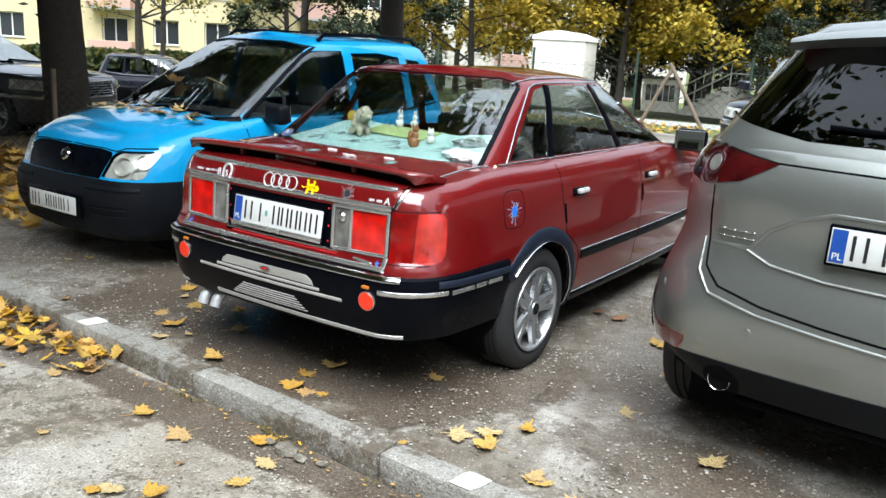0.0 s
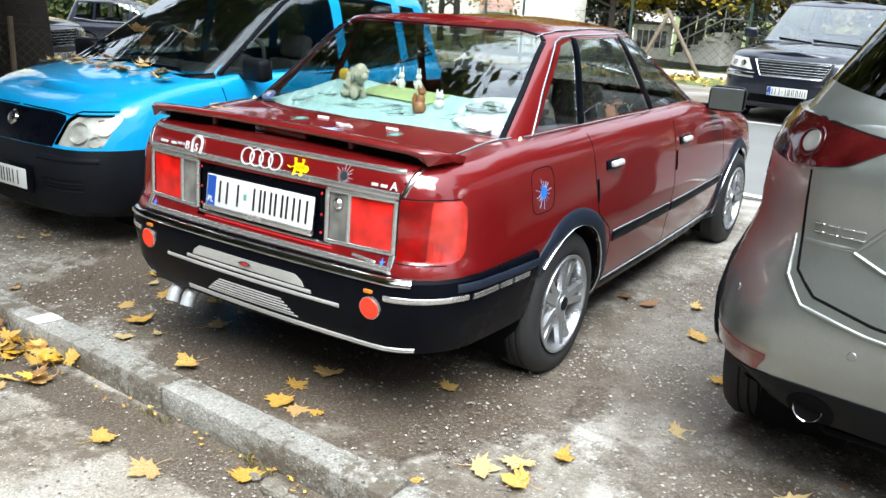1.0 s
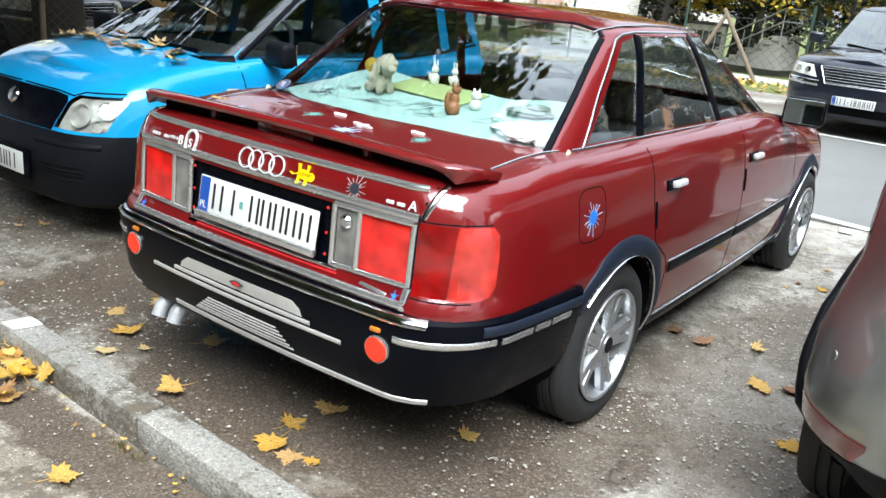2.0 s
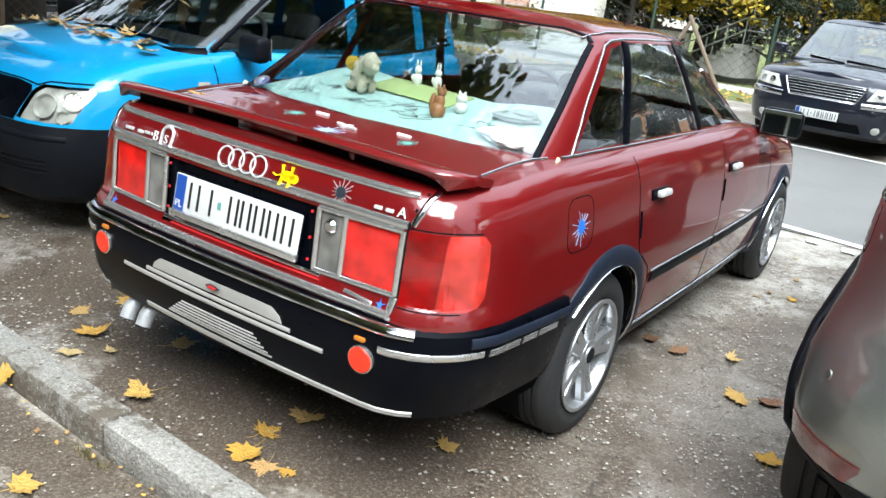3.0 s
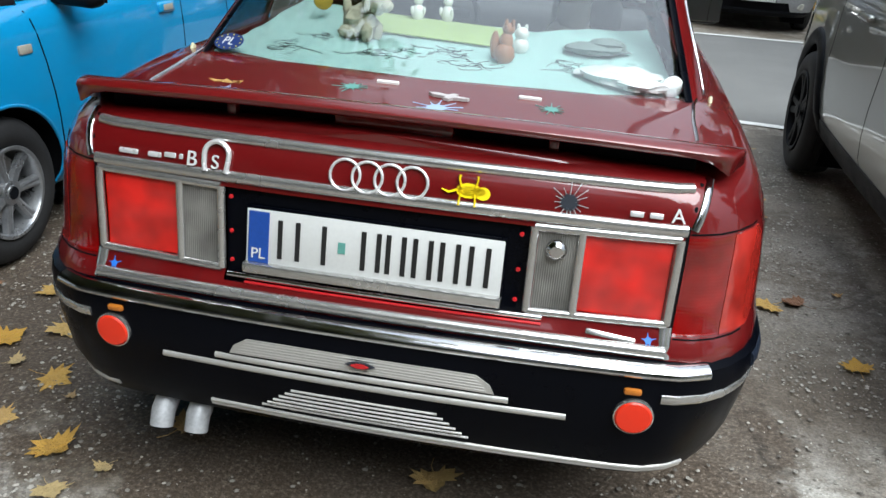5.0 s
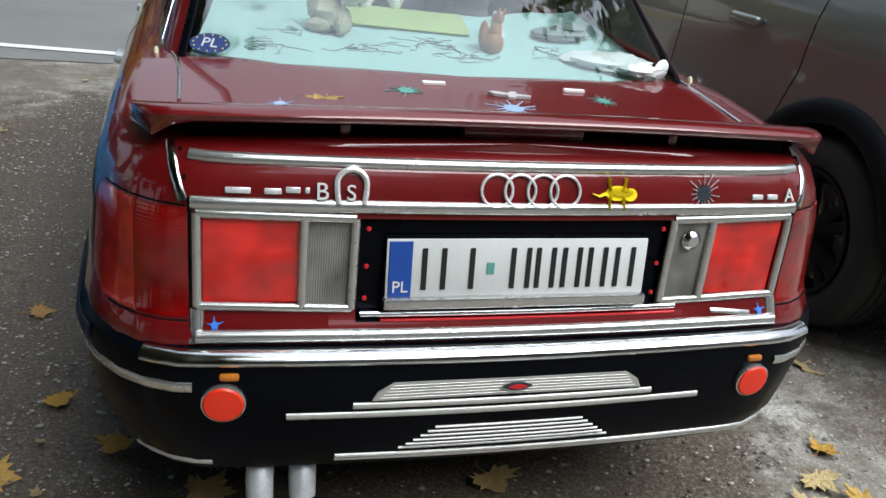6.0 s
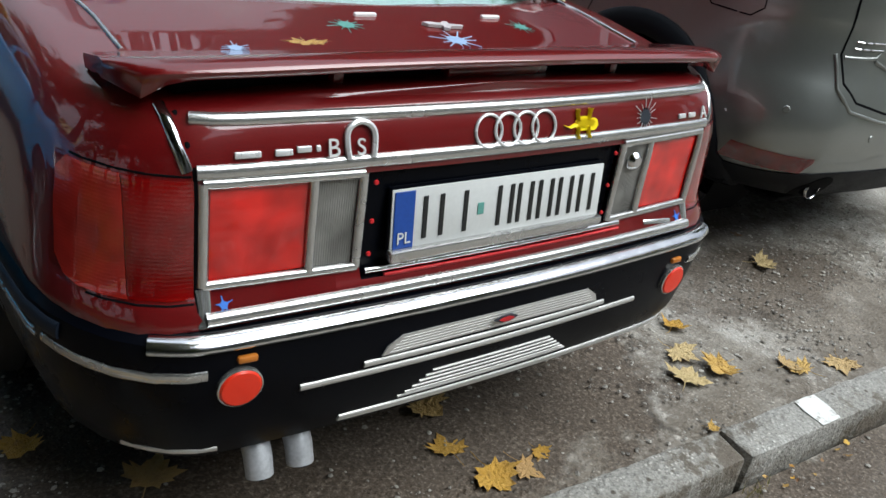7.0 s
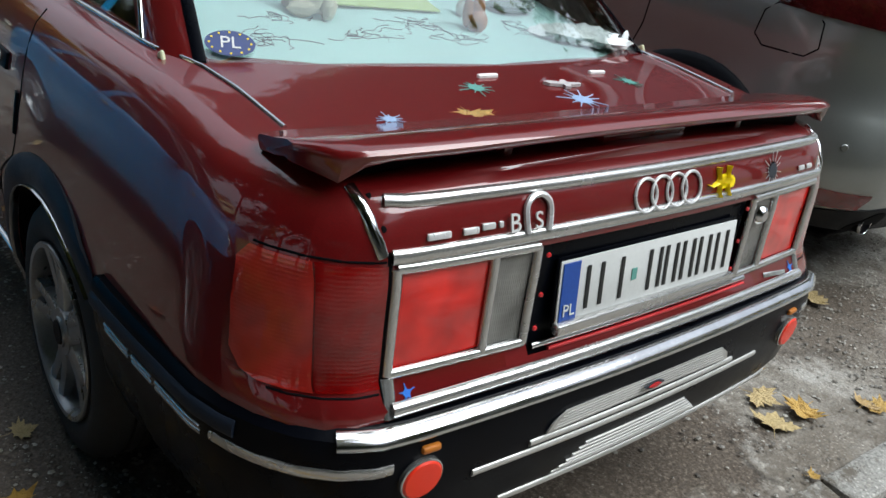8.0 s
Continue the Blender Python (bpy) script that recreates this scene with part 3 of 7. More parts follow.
# lamps in the tail panel
for s in (1, -1):
    b = take(body, carve(body, "y", [(s * 0.425, 0.69), (s * 0.595, 0.69), (s * 0.595, 0.852), (s * 0.425, 0.852)], lambda c: c.y < 0.2))
    inner = part("brake_lamp", solid(lift(b, -0.004), 0.004), M_LENS_SMOOTH, red_car, "glossy bright red lamp")
    b = take(body, carve(body, "y", [(s * 0.335, 0.685), (s * 0.412, 0.688), (s * 0.412, 0.85), (s * 0.335, 0.85)], lambda c: c.y < 0.2))
    part("reversing_lens", solid(lift(b, -0.004), 0.004), M_LENS_CLEAR, inner, "smoky clear reversing lens")
    for path in ([(s * 0.326, 0.858), (s * 0.606, 0.862)], [(s * 0.606, 0.862), (s * 0.606, 0.684)], [(s * 0.606, 0.684), (s * 0.326, 0.678)], [(s * 0.326, 0.678), (s * 0.326, 0.858)], [(s * 0.419, 0.86), (s * 0.419, 0.682)]):
        part("lamp_frame", skr.ribbon("y", path, 0.017, 0.008, -1), M_ALU, inner, "silver frame strip")
# black plate recess
b = take(body, carve(body, "y", [(-0.318, 0.655), (0.318, 0.655), (0.318, 0.858), (-0.318, 0.858)], lambda c: c.y < 0.2))
part("plate_recess", solid(lift(b, -0.012), 0.004), M_PLASTIC, red_car, "black recess behind the number plate")
# wheel arches and shell
for wy in RW:
    for s in (1, -1):
        part("wheel_arch", skr.ribbon("x", circle(wy, 0.30, 0.372, 26, -18 if wy < 2 else -22, 146 if wy < 2 else 205), 0.075, 0.014, s), M_BLUECLAD, red_car, "dark plastic wheel arch")
        part("arch_trim", skr.ribbon("x", circle(wy, 0.30, 0.338, 26, -12, 140 if wy < 2 else 195), 0.007, 0.018, s), M_CHROME, red_car, "chrome edge strip")
bmesh.ops.delete(body, geom=[f for f in body.faces if f.calc_center_median().y < 0.64 and f.calc_center_median().z < 0.5], context="FACES")
part("rear_valance", rbox(1.36, 0.5, 0.16, 0.05, 2, pose(0, 0.33, 0.42)), M_BLACK, red_car)
part("body", body, M_RED, red_car, "dark red metallic bodywork")
part("roof", house, M_RED, red_car, "dark red roof and pillars")
# rear bumper
brows = [(0.315, 0.0, 1.6, 0.775), (0.335, -0.045, 1.6, 0.815), (0.40, -0.072, 1.6, 0.835), (0.50, -0.082, 1.6, 0.853), (0.575, -0.085, 1.6, 0.862), (0.605, -0.078, 1.6, 0.86), (0.618, -0.06, 1.6, 0.852), (0.616, -0.02, 1.6, 0.83)]
bb = stack(brows, None, 0, cap=False, rrx=0.25, rry=0.33, br=0.045, tr=0.02)
bmesh.ops.bisect_plane(bb, geom=bb.verts[:] + bb.edges[:] + bb.faces[:], plane_co=(0, 0.585, 0), plane_no=(0, 1, 0), clear_outer=True)
bsk = Skin(bb)
rb = part("rear_bumper", solid(bb, 0.006), M_PLASTIC, red_car, "black plastic rear bumper")
part("bumper_lip", bsk.ribbon("x", [(0.10, 0.583), (0.58, 0.575)], 0.03, 0.006, 1), M_BLUECLAD, rb)
part("bumper_lip", bsk.ribbon("x", [(0.10, 0.583), (0.58, 0.575)], 0.03, 0.006, -1), M_BLUECLAD, rb)
part("chrome_strip", bsk.ribbon("y", [(-0.70, 0.606), (0.70, 0.606)], 0.034, 0.010, -1), M_CHROME, rb, "double chrome strip")
for s in (1, -1):
    part("side_strip", bsk.ribbon("y", [(s * 0.615, 0.548), (s * 0.82, 0.545)], 0.022, 0.005, -1, 0.015), M_ALU, rb, "silver strip")
    for a, c in ((0.17, 0.31), (0.325, 0.40), (0.415, 0.52)):
        part("side_strip", bsk.ribbon("x", [(a, 0.543), (c, 0.543)], 0.022, 0.005, s, 0.02, grooves=1), M_ALU, rb)
    m = bsk.frame_at("y", 0.567 if s > 0 else -0.560, 0.504 if s > 0 else 0.516, -1)
    rf = part("reflector", lathe([(0.0, -0.013), (0.034, -0.0115), (0.0385, -0.007), (0.0385, 0.02)], 32, "y", m), M_REFLECTOR, rb, "round orange-red reflector")
    part("rim", lathe([(0.0378, -0.0085), (0.0405, -0.007), (0.0405, 0.02)], 32, "y", m), M_ALU, rf)
    part("amber_lamp", rbox(0.036, 0.014, 0.014, 0.005, 2, bsk.frame_at("y", 0.558 if s > 0 else -0.550, 0.561 if s > 0 else 0.572, -1)), mat("amber_plastic", (0.5, 0.16, 0.02), 0.35), rb)
# trims stuck on the bumper
plq = prism([(-0.285, 0.0), (0.285, 0.0), (0.275, 0.02), (0.245, 0.04), (-0.245, 0.04), (-0.275, 0.02)], -0.003)
for k in range(5):
    rbox(0.54 - 0.012 * k, 0.0015, 0.002, 0.0005, 1, pose(0, -0.0035, 0.006 + 0.007 * k), plq)
b = bmesh.new()
for v in plq.verts:
    p, n = bsk.at("y", v.co.x, 0.513 + v.co.z, -1)
    v.co = p + n * (0.002 - v.co.y)
part("ribbed_plaque", plq, M_BRUSHED, rb, "ribbed aluminium plaque")
em = part("emblem", prism([(-0.032, 0), (-0.012, -0.008), (0.012, -0.008), (0.032, 0), (0.012, 0.008), (-0.012, 0.008)], -0.004, bsk.frame_at("y", 0.005, 0.537, -1, 0, 0.006)), M_STDARK, rb)
part("red_inlay", prism([(-0.02, 0), (-0.007, -0.005), (0.007, -0.005), (0.02, 0), (0.007, 0.005), (-0.007, 0.005)], -0.002, bsk.frame_at("y", 0.005, 0.537, -1, 0, 0.0101)), M_REDMARK, em)
part("silver_strip", bsk.ribbon("y", [(-0.32, 0.500), (0.315, 0.500)], 0.014, 0.005, -1), M_BRUSHED, rb)
part("silver_strip", bsk.ribbon("y", [(-0.445, 0.478), (0.435, 0.478)], 0.015, 0.005, -1), M_BRUSHED, rb)
for k in range(6):
    w = 0.15 + 0.014 * k
    part("grille_bar", bsk.ribbon("y", [(-w, 0.438 - 0.0105 * k), (w + 0.02, 0.438 - 0.0105 * k)], 0.0055, 0.004, -1), M_BRUSHED, rb)
part("silver_strip", bsk.ribbon("y", [(-0.345, 0.362), (0.69, 0.352)], 0.02, 0.006, -1, grooves=1), M_BRUSHED, rb)
part("silver_strip", bsk.ribbon("y", [(-0.72, 0.352), (-0.58, 0.356)], 0.014, 0.005, -1), M_BRUSHED, rb)
for x, y, l in ((-0.488, 0.0, 0.0), (-0.402, 0.0, 0.0)):
    pts = [(x + 0.02, 0.22, 0.36), (x + 0.015, 0.12, 0.355), (x + 0.005, 0.04, 0.33), (x, -0.01, 0.285), (x, -0.025, 0.25)]
    b = tube(pts, [0.026, 0.028, 0.028, 0.028, 0.027], 16)
    tp = part("tailpipe", b, M_PIPE, red_car, "curved pale grey tailpipe")
    part("pipe_mouth", lathe([(0.0, 0.0), (0.022, 0.0)], 16, "z", pose(x, -0.0265, 0.2485, -20)), M_BLACK, tp)
# tail panel trims
part("chrome_strip", skr.ribbon("y", [(-0.615, 0.955), (0.615, 0.955)], 0.022, 0.01, -1), M_ALU, red_car, "silver strip under the spoiler")
part("chrome_strip", skr.ribbon("y", [(-0.615, 0.880), (0.615, 0.880)], 0.024, 0.009, -1), M_ALU, red_car, "double silver strip above the lamps")
part("chrome_strip", skr.ribbon("y", [(-0.608, 0.634), (0.608, 0.634)], 0.026, 0.012, -1), M_ALU, red_car)
part("chrome_strip", skr.ribbon("y", [(-0.31, 0.668), (0.36, 0.668)], 0.014, 0.009, -1), M_CHROME, red_car)
part("red_strip", skr.ribbon("y", [(-0.27, 0.657), (0.36, 0.657)], 0.007, 0.005, -1), M_REDMARK, red_car)
for s in (1, -1):
    part("upright_strip", skr.ribbon("y", [(s * 0.608, 0.622), (s * 0.606, 0.68)], 0.024, 0.005, -1), M_ALU, red_car)
    part("corner_trim", skr.ribbon("y", [(s * 0.648, 0.966), (s * 0.640, 0.92), (s * 0.628, 0.882)], 0.018, 0.005, -1, 0.015), M_CHROME, red_car, "short chrome corner trim")
    part("boot_gap", skr.ribbon("y", [(s * 0.632, 0.962), (s * 0.617, 0.88), (s * 0.615, 0.65), (s * 0.615, 0.622)], 0.008, 0.0012, -1), M_BLACK, red_car)
    part("lamp_gap", skr.ribbon("y", [(s * 0.622, 0.874), (s * 0.765, 0.874)], 0.004, 0.001, -1, 0.01), M_BLACK, red_car)
    part("lamp_gap", skr.ribbon("y", [(s * 0.622, 0.659), (s * 0.765, 0.659)], 0.004, 0.001, -1, 0.01), M_BLACK, red_car)
    part("gutter_strip", skr.ribbon("z", [(s * 0.640, 0.30), (s * 0.642, 0.45), (s * 0.652, 0.58), (s * 0.672, 0.69)], 0.009, 0.006), M_CHROME, red_car, "chrome gutter strip")
    part("roof_strip", hkr.ribbon("z", [(s * 0.505, 1.09), (s * 0.535, 1.17), (s * 0.545, 1.35), (s * 0.545, 1.75), (s * 0.525, 2.05)], 0.011, 0.006), M_CHROME, red_car, "chrome roof gutter strip")
    part("post_clip", rbox(0.009, 0.02, 0.026, 0.003, 1, pose(s * 0.70, 0.655, 1.003, -30)), M_POLYCLIP, red_car)
    part("belt_strip", hkr.ribbon("x", [(0.70, 1.006), (0.95, 1.008), (1.6, 1.006), (2.9, 0.99)], 0.013, 0.006, s, 0.04), M_CHROME, red_car, "chrome belt strip")
    part("window_trim", hkr.ribbon("x", [(0.77, 1.01), (0.89, 1.13), (1.02, 1.25), (1.09, 1.312), (1.13, 1.343), (1.19, 1.361), (1.28, 1.369), (1.5, 1.371), (2.06, 1.37), (2.24, 1.35), (2.4, 1.295), (2.9, 0.995)], 0.012, 0.005, s, 0.03), M_CHROME, red_car, "chrome window surround")
    for path in ([(1.19, 1.01), (1.295, 1.36)], [(2.035, 1.01), (1.803, 1.363)]):
        part("window_post", hkr.ribbon("x", path, 0.062 if path[0][0] > 2 else 0.056, 0.004, s), M_PLASTIC, red_car)
    part("rubber_seal", hkr.ribbon("y", [(s * 0.645, 1.005), (s * 0.61, 1.13), (s * 0.548, 1.345)], 0.024, 0.003, -1), M_PLASTIC, red_car)
part("rubber_seal", hkr.ribbon("y", [(-0.65, 0.999), (-0.54, 0.988), (0.54, 0.988), (0.65, 0.999)], 0.025, 0.004, -1), M_PLASTIC, red_car)
part("rubber_seal", hkr.ribbon("y", [(-0.545, 1.35), (-0.52, 1.368), (-0.42, 1.383), (0.42, 1.383), (0.52, 1.368), (0.545, 1.35)], 0.02, 0.004, -1), M_PLASTIC, red_car)
# doors
for s in (1, -1):
    for path in ([(1.115, 0.99), (1.125, 0.80), (1.17, 0.64), (1.30, 0.56), (1.345, 0.50), (1.36, 0.25)], [(2.12, 0.985), (2.135, 0.7), (2.12, 0.25)], [(3.06, 0.94), (3.12, 0.6), (3.14, 0.3)], [(1.36, 0.262), (3.14, 0.262)]):
        part("door_gap", skr.ribbon("x", path, 0.007, 0.0012, s), M_BLACK, red_car)
    part("rub_strip", skr.ribbon("x", [(1.37, 0.50), (2.11, 0.50)], 0.05, 0.008, s), M_CLAD, red_car)
    part("rub_strip", skr.ribbon("x", [(2.145, 0.50), (3.12, 0.50)], 0.05, 0.008, s), M_CLAD, red_car)
    part("rub_trim", skr.ribbon("x", [(1.34, 0.532), (2.11, 0.53)], 0.011, 0.01, s), M_CHROME, red_car)
    part("rub_trim", skr.ribbon("x", [(2.145, 0.53), (3.12, 0.53)], 0.011, 0.01, s), M_CHROME, red_car)
    part("sill_strip", skr.ribbon("x", [(1.33, 0.262), (3.17, 0.262)], 0.05, 0.01, s), M_PLASTIC, red_car)
    part("sill_trim", skr.ribbon("x", [(1.33, 0.295), (3.17, 0.295)], 0.011, 0.012, s), M_CHROME, red_car)
    for y in (1.31, 2.27):
        m = skr.frame_at("x", y, 0.845, s)
        h = part("door_handle", rbox(0.16, 0.012, 0.042, 0.006, 2, m), M_PLASTIC, red_car)
        part("handle_grip", rbox(0.10, 0.03, 0.026, 0.008, 2, m @ pose(0.01 * s, -0.015, 0)), M_BRIGHT, h, "chrome grip")
        part("edge_guard", skr.ribbon("x", [(y - 0.165 if y < 2 else y - 0.12, 0.80), (y - 0.15 if y < 2 else y - 0.115, 0.70)], 0.018, 0.006, s), M_PLASTIC, red_car)
    door_mirror(red_car, s * 0.875, 2.83, 1.02, s, M_PLASTIC, 0.205, 0.145)
    wheel_x = 0.832 * s
    for wy in RW:
        wheel(red_car, wheel_x, wy - (0.015 if wy < 2 else 0), 0.30, s, 0.308, 0.205, 0.208, 10)
# fuel flap
part("fuel_flap", skr.ribbon("x", [(0.655 + 0.088 * math.copysign(abs(math.cos(a)) ** 0.5, math.cos(a)), 0.83 + 0.085 * math.copysign(abs(math.sin(a)) ** 0.5, math.sin(a))) for a in [2 * math.pi * k / 32 for k in range(32)]], 0.004, 0.0012, 1, 0.02, closed=True), M_BLACK, red_car)
sst = part("splash_sticker", splat(skr.frame_at("x", 0.655, 0.822, 1), 0.034, 11, 4, 0.0016, 0.62), M_STBLUE, red_car, "blue paint-splash sticker with pale rays")
part("pale_rays", splat(skr.frame_at("x", 0.655, 0.822, 1), 0.068, 14, 4, 0.001, 0.22), M_STPALE, sst)
# spoiler
sp = bmesh.new()
rows = []
NSP = 40
for i in range(NSP + 1):
    u = -1 + 2 * i / NSP
    x = 0.715 * u
    e = abs(u) ** 6
    yb, yfr = 0.04 + 0.055 * abs(u) ** 5, 0.235 + 0.035 * abs(u) ** 3
    zt = 1.044 - 0.022 * abs(u) ** 3
    drop = 0.0 + 0.012 * e
    zf = 1.0 - 0.008 * abs(u) ** 4
    sec = [(yb - 0.006, zt - 0.019), (yb - 0.013, zt - 0.014), (yb - 0.016, zt - 0.005), (yb - 0.009, zt + 0.002), (yb + 0.004, zt + 0.005), (yb + 0.03, zt + 0.005), ((yb + yfr) / 2, 0.45 * zt + 0.55 * zf + 0.006), (yfr, zf), (yfr + 0.008, zf - 0.012), (yfr - 0.01, zf - 0.014), ((yb + yfr) / 2, 0.5 * (zt + zf) - 0.018), (yb + 0.03, zt - 0.016), (yb + 0.008, zt - 0.02)]
    deep = 0.026 * min(1.0, max(0.0, (abs(u) - 0.87) / 0.08)) ** 1.5
    sec = [(y, z - (deep if q in (0, 9, 10, 11, 12) else 0.0)) for q, (y, z) in enumerate(sec)]
    k = 1 - 0.45 * max(0, (abs(u) - 0.95) / 0.05) ** 3
    cy, cz = (yb + yfr) / 2 + 0.03, zt - 0.015
    rows.append([sp.verts.new((x, cy + (y - cy) * k, cz + (z - cz) * k)) for y, z in sec])
for p, q in zip(rows, rows[1:]):
    for i in range(len(p)):
        j = (i + 1) % len(p)
        sp.faces.new((p[i], p[j], q[j], q[i]))
sp.faces.new(rows[0][::-1])
sp.faces.new(rows[-1])
bmesh.ops.recalc_face_normals(sp, faces=sp.faces[:])
spo = part("boot_spoiler", sp, M_RED, red_car, "dark red boot-lid spoiler", 50)
part("third_brake_lamp", rbox(0.25, 0.03, 0.028, 0.006, 2, pose(0.012, 0.098, 1.0)), M_LENS_RED, spo, "slim red third brake lamp")
for x in (-0.34, 0.34):
    part("spoiler_foot", rbox(0.022, 0.06, 0.05, 0.006, 2, pose(x, 0.12, 0.996)), M_RED, spo)
# Black strip that paints in the shadow under the spoiler.
part("gap_shade", rbox(1.24, 0.02, 0.056, 0.003, 1, pose(0, 0.118, 0.992)), M_BLACK, spo)
# badges: rings, plain bars for letters, stickers
for k in range(4):
    m = skr.frame_at("y", -0.062 + 0.046 * k, 0.914, -1)
    pts = [m @ Vector((0.031 * math.cos(2 * math.pi * i / 24), -0.002 - 0.0008 * (k % 2), 0.031 * math.sin(2 * math.pi * i / 24))) for i in range(25)]
    part("badge_ring", tube(pts, 0.0031, 8), M_BRIGHT, red_car)
for x0, w in ((-0.535, 0.05), (-0.475, 0.035), (-0.44, 0.03), (-0.415, 0.01), (0.515, 0.03), (0.552, 0.03)):
    m = skr.frame_at("y", x0, 0.905 if w > 0.034 or x0 > 0 else 0.908, -1)
    b = bmesh.new()
    rbox(w * 0.88, 0.005, 0.011, 0.003, 2, m @ pose(0, -0.002, -0.001), b)
    part("badge_bar", b, M_BRIGHT, red_car)
m = skr.frame_at("y", -0.336, 0.915, -1)
pts = [m @ Vector((x, -0.004, z)) for x, z in [(-0.023, -0.03), (-0.026, -0.012)] + [(0.027 * math.sin(radians(a)), 0.006 + 0.026 * math.cos(radians(a))) for a in range(-90, 91, 15)] + [(0.026, -0.012), (0.023, -0.03)]]
part("horseshoe", tube(pts, 0.0055, 6), M_BRIGHT, red_car, "chrome horseshoe")
m = skr.frame_at("y", 0.185, 0.912, -1)
gk = bmesh.new()
for cx, cz, rx, rz in ((0.004, 0, 0.026, 0.015), (0.032, -0.003, 0.015, 0.013), (0.008, 0, 0.03, 0.010)):
    lathe([(0.0, 0.0), (1.0, 0.0), (1.0, 0.0012 / 1), (0, 0.0012)], 14, "y", m @ Matrix.Translation((cx, -0.0015, cz)) @ Matrix.Diagonal((rx, 1, rz, 1)), gk)
for px, pz, qx, qz in ((0.016, 0.006, 0.02, 0.03), (-0.012, 0.006, -0.016, 0.03), (0.016, -0.006, 0.018, -0.03), (-0.012, -0.006, -0.014, -0.03)):
    tube([m @ Vector((px, -0.001, pz)), m @ Vector((qx, -0.001, qz * 0.7)), m @ Vector((qx, -0.001, qz))], [0.008, 0.008, 0.0115], 6, gk, 0.25)
tube([m @ Vector((-0.02, -0.001, 0)), m @ Vector((-0.036, -0.001, -0.006)), m @ Vector((-0.05, -0.001, -0.001))], [0.008, 0.0055, 0.003], 6, gk, 0.3)
part("gecko_sticker", gk, M_YELLOW, red_car, "yellow gecko-shaped sticker")
spl = part("splash_sticker", splat(skr.frame_at("y", 0.385, 0.912, -1), 0.02, 14, 9, 0.002, 0.8), M_STDARK, red_car, "dark splash sticker with pale rays")
part("pale_rays", splat(skr.frame_at("y", 0.385, 0.912, -1), 0.046, 15, 5, 0.001, 0.3), M_GLUE, spl)
part("lock", lathe([(0.0, -0.012), (0.012, -0.012), (0.02, -0.006), (0.022, 0.0)], 20, "y", skr.frame_at("y", 0.372, 0.815, -1)), M_CHROME, red_car, "chrome lock barrel")
for ch, x, z, h in (("B", -0.389, 0.905, 0.044), ("S", -0.337, 0.904, 0.04), ("A", 0.592, 0.906, 0.04)):
    b = text_bm(ch, h, 0.0015)
    bmesh.ops.transform(b, matrix=skr.frame_at("y", x, z, -1) @ pose(0, -0.006, 0), verts=b.verts[:])
    part("letter", b, M_WHITE, red_car)
part("script_badge", rbox(0.10, 0.004, 0.012, 0.004, 2, skr.frame_at("y", 0.50, 0.652, -1, 6)), M_ALU, red_car)
for s in (1, -1):
    part("star_sticker", splat(skr.frame_at("y", s * 0.575, 0.652, -1), 0.02, 5, 3), M_STBLUE, red_car)
    for z in (0.70, 0.765, 0.84):
        part("red_screw", lathe([(0, -0.004), (0.004, -0.0035), (0.005, 0)], 8, "y", skr.frame_at("y", s * 0.302, z, -1)), M_REDMARK, red_car)
# number plate in its tray
pm = pose(0.003, -0.018, 0.762, -8)
number_plate(red_car, pm, 0.538, 0.118)
part("plate_tray", rbox(0.545, 0.02, 0.022, 0.004, 2, pose(0.003, -0.032, 0.697)), M_ALU, red_car, "silver plate tray")
part("plate_backing", rbox(0.545, 0.006, 0.13, 0.006, 2, pm @ pose(0, 0.006, 0)), M_PLASTIC, red_car)
# deck stickers, clips
for x, y, r, mm, sd in ((-0.445, 0.285, 0.035, M_STPALE, 2), (0.06, 0.295, 0.066, M_STPALE, 5), (-0.163, 0.385, 0.05, M_STGREEN, 7), (0.315, 0.382, 0.045, M_STGREEN, 8)):
    part("splash_sticker", splat(skr.frame_at("z", x, y, 1, 0, 0.0005), r, 11, sd), mm, red_car, "splash sticker on the boot lid")
for x in (-0.088, 0.26):
    part("glass_clip", rbox(0.055, 0.012, 0.01, 0.002, 1, skr.frame_at("z", x, 0.438)), M_WHITEPLASTIC, red_car)
tape = prism([(-0.05, 0.012), (-0.03, 0.016), (-0.005, 0.006), (0.008, 0.018), (0.02, 0.016), (0.016, 0.002), (0.05, -0.004), (0.046, -0.012), (0.012, -0.012), (0.004, -0.024), (-0.01, -0.02), (-0.006, -0.008), (-0.04, 0.0)], -0.007, skr.frame_at("z", 0.075, 0.372, 1, 0, 0.001))
part("bird_figure", tape, M_GLUE, red_car)
# inside
for x in (-0.35, 0.35):
    seat(red_car, x, 1.98, 0.45, 1, 0.5)
part("rear_bench", rbox(1.2, 0.16, 0.5, 0.06, 3, pose(0, 1.22, 0.78, 18)), M_INTERIOR, red_car)
part("parcel_shelf", rbox(1.18, 0.52, 0.02, 0.006, 1, pose(0, 0.86, 1.015, 9.6)), M_INTERIOR, red_car)
part("dashboard", rbox(1.28, 0.4, 0.16, 0.05, 3, pose(0, 2.78, 0.90)), M_INTERIOR, red_car)
steering(red_car, -0.35, 2.50, 0.93, 25)
part("cabin_floor", rbox(1.3, 2.2, 0.03, 0.01, 1, pose(0, 1.9, 0.42)), M_BLACK, red_car)

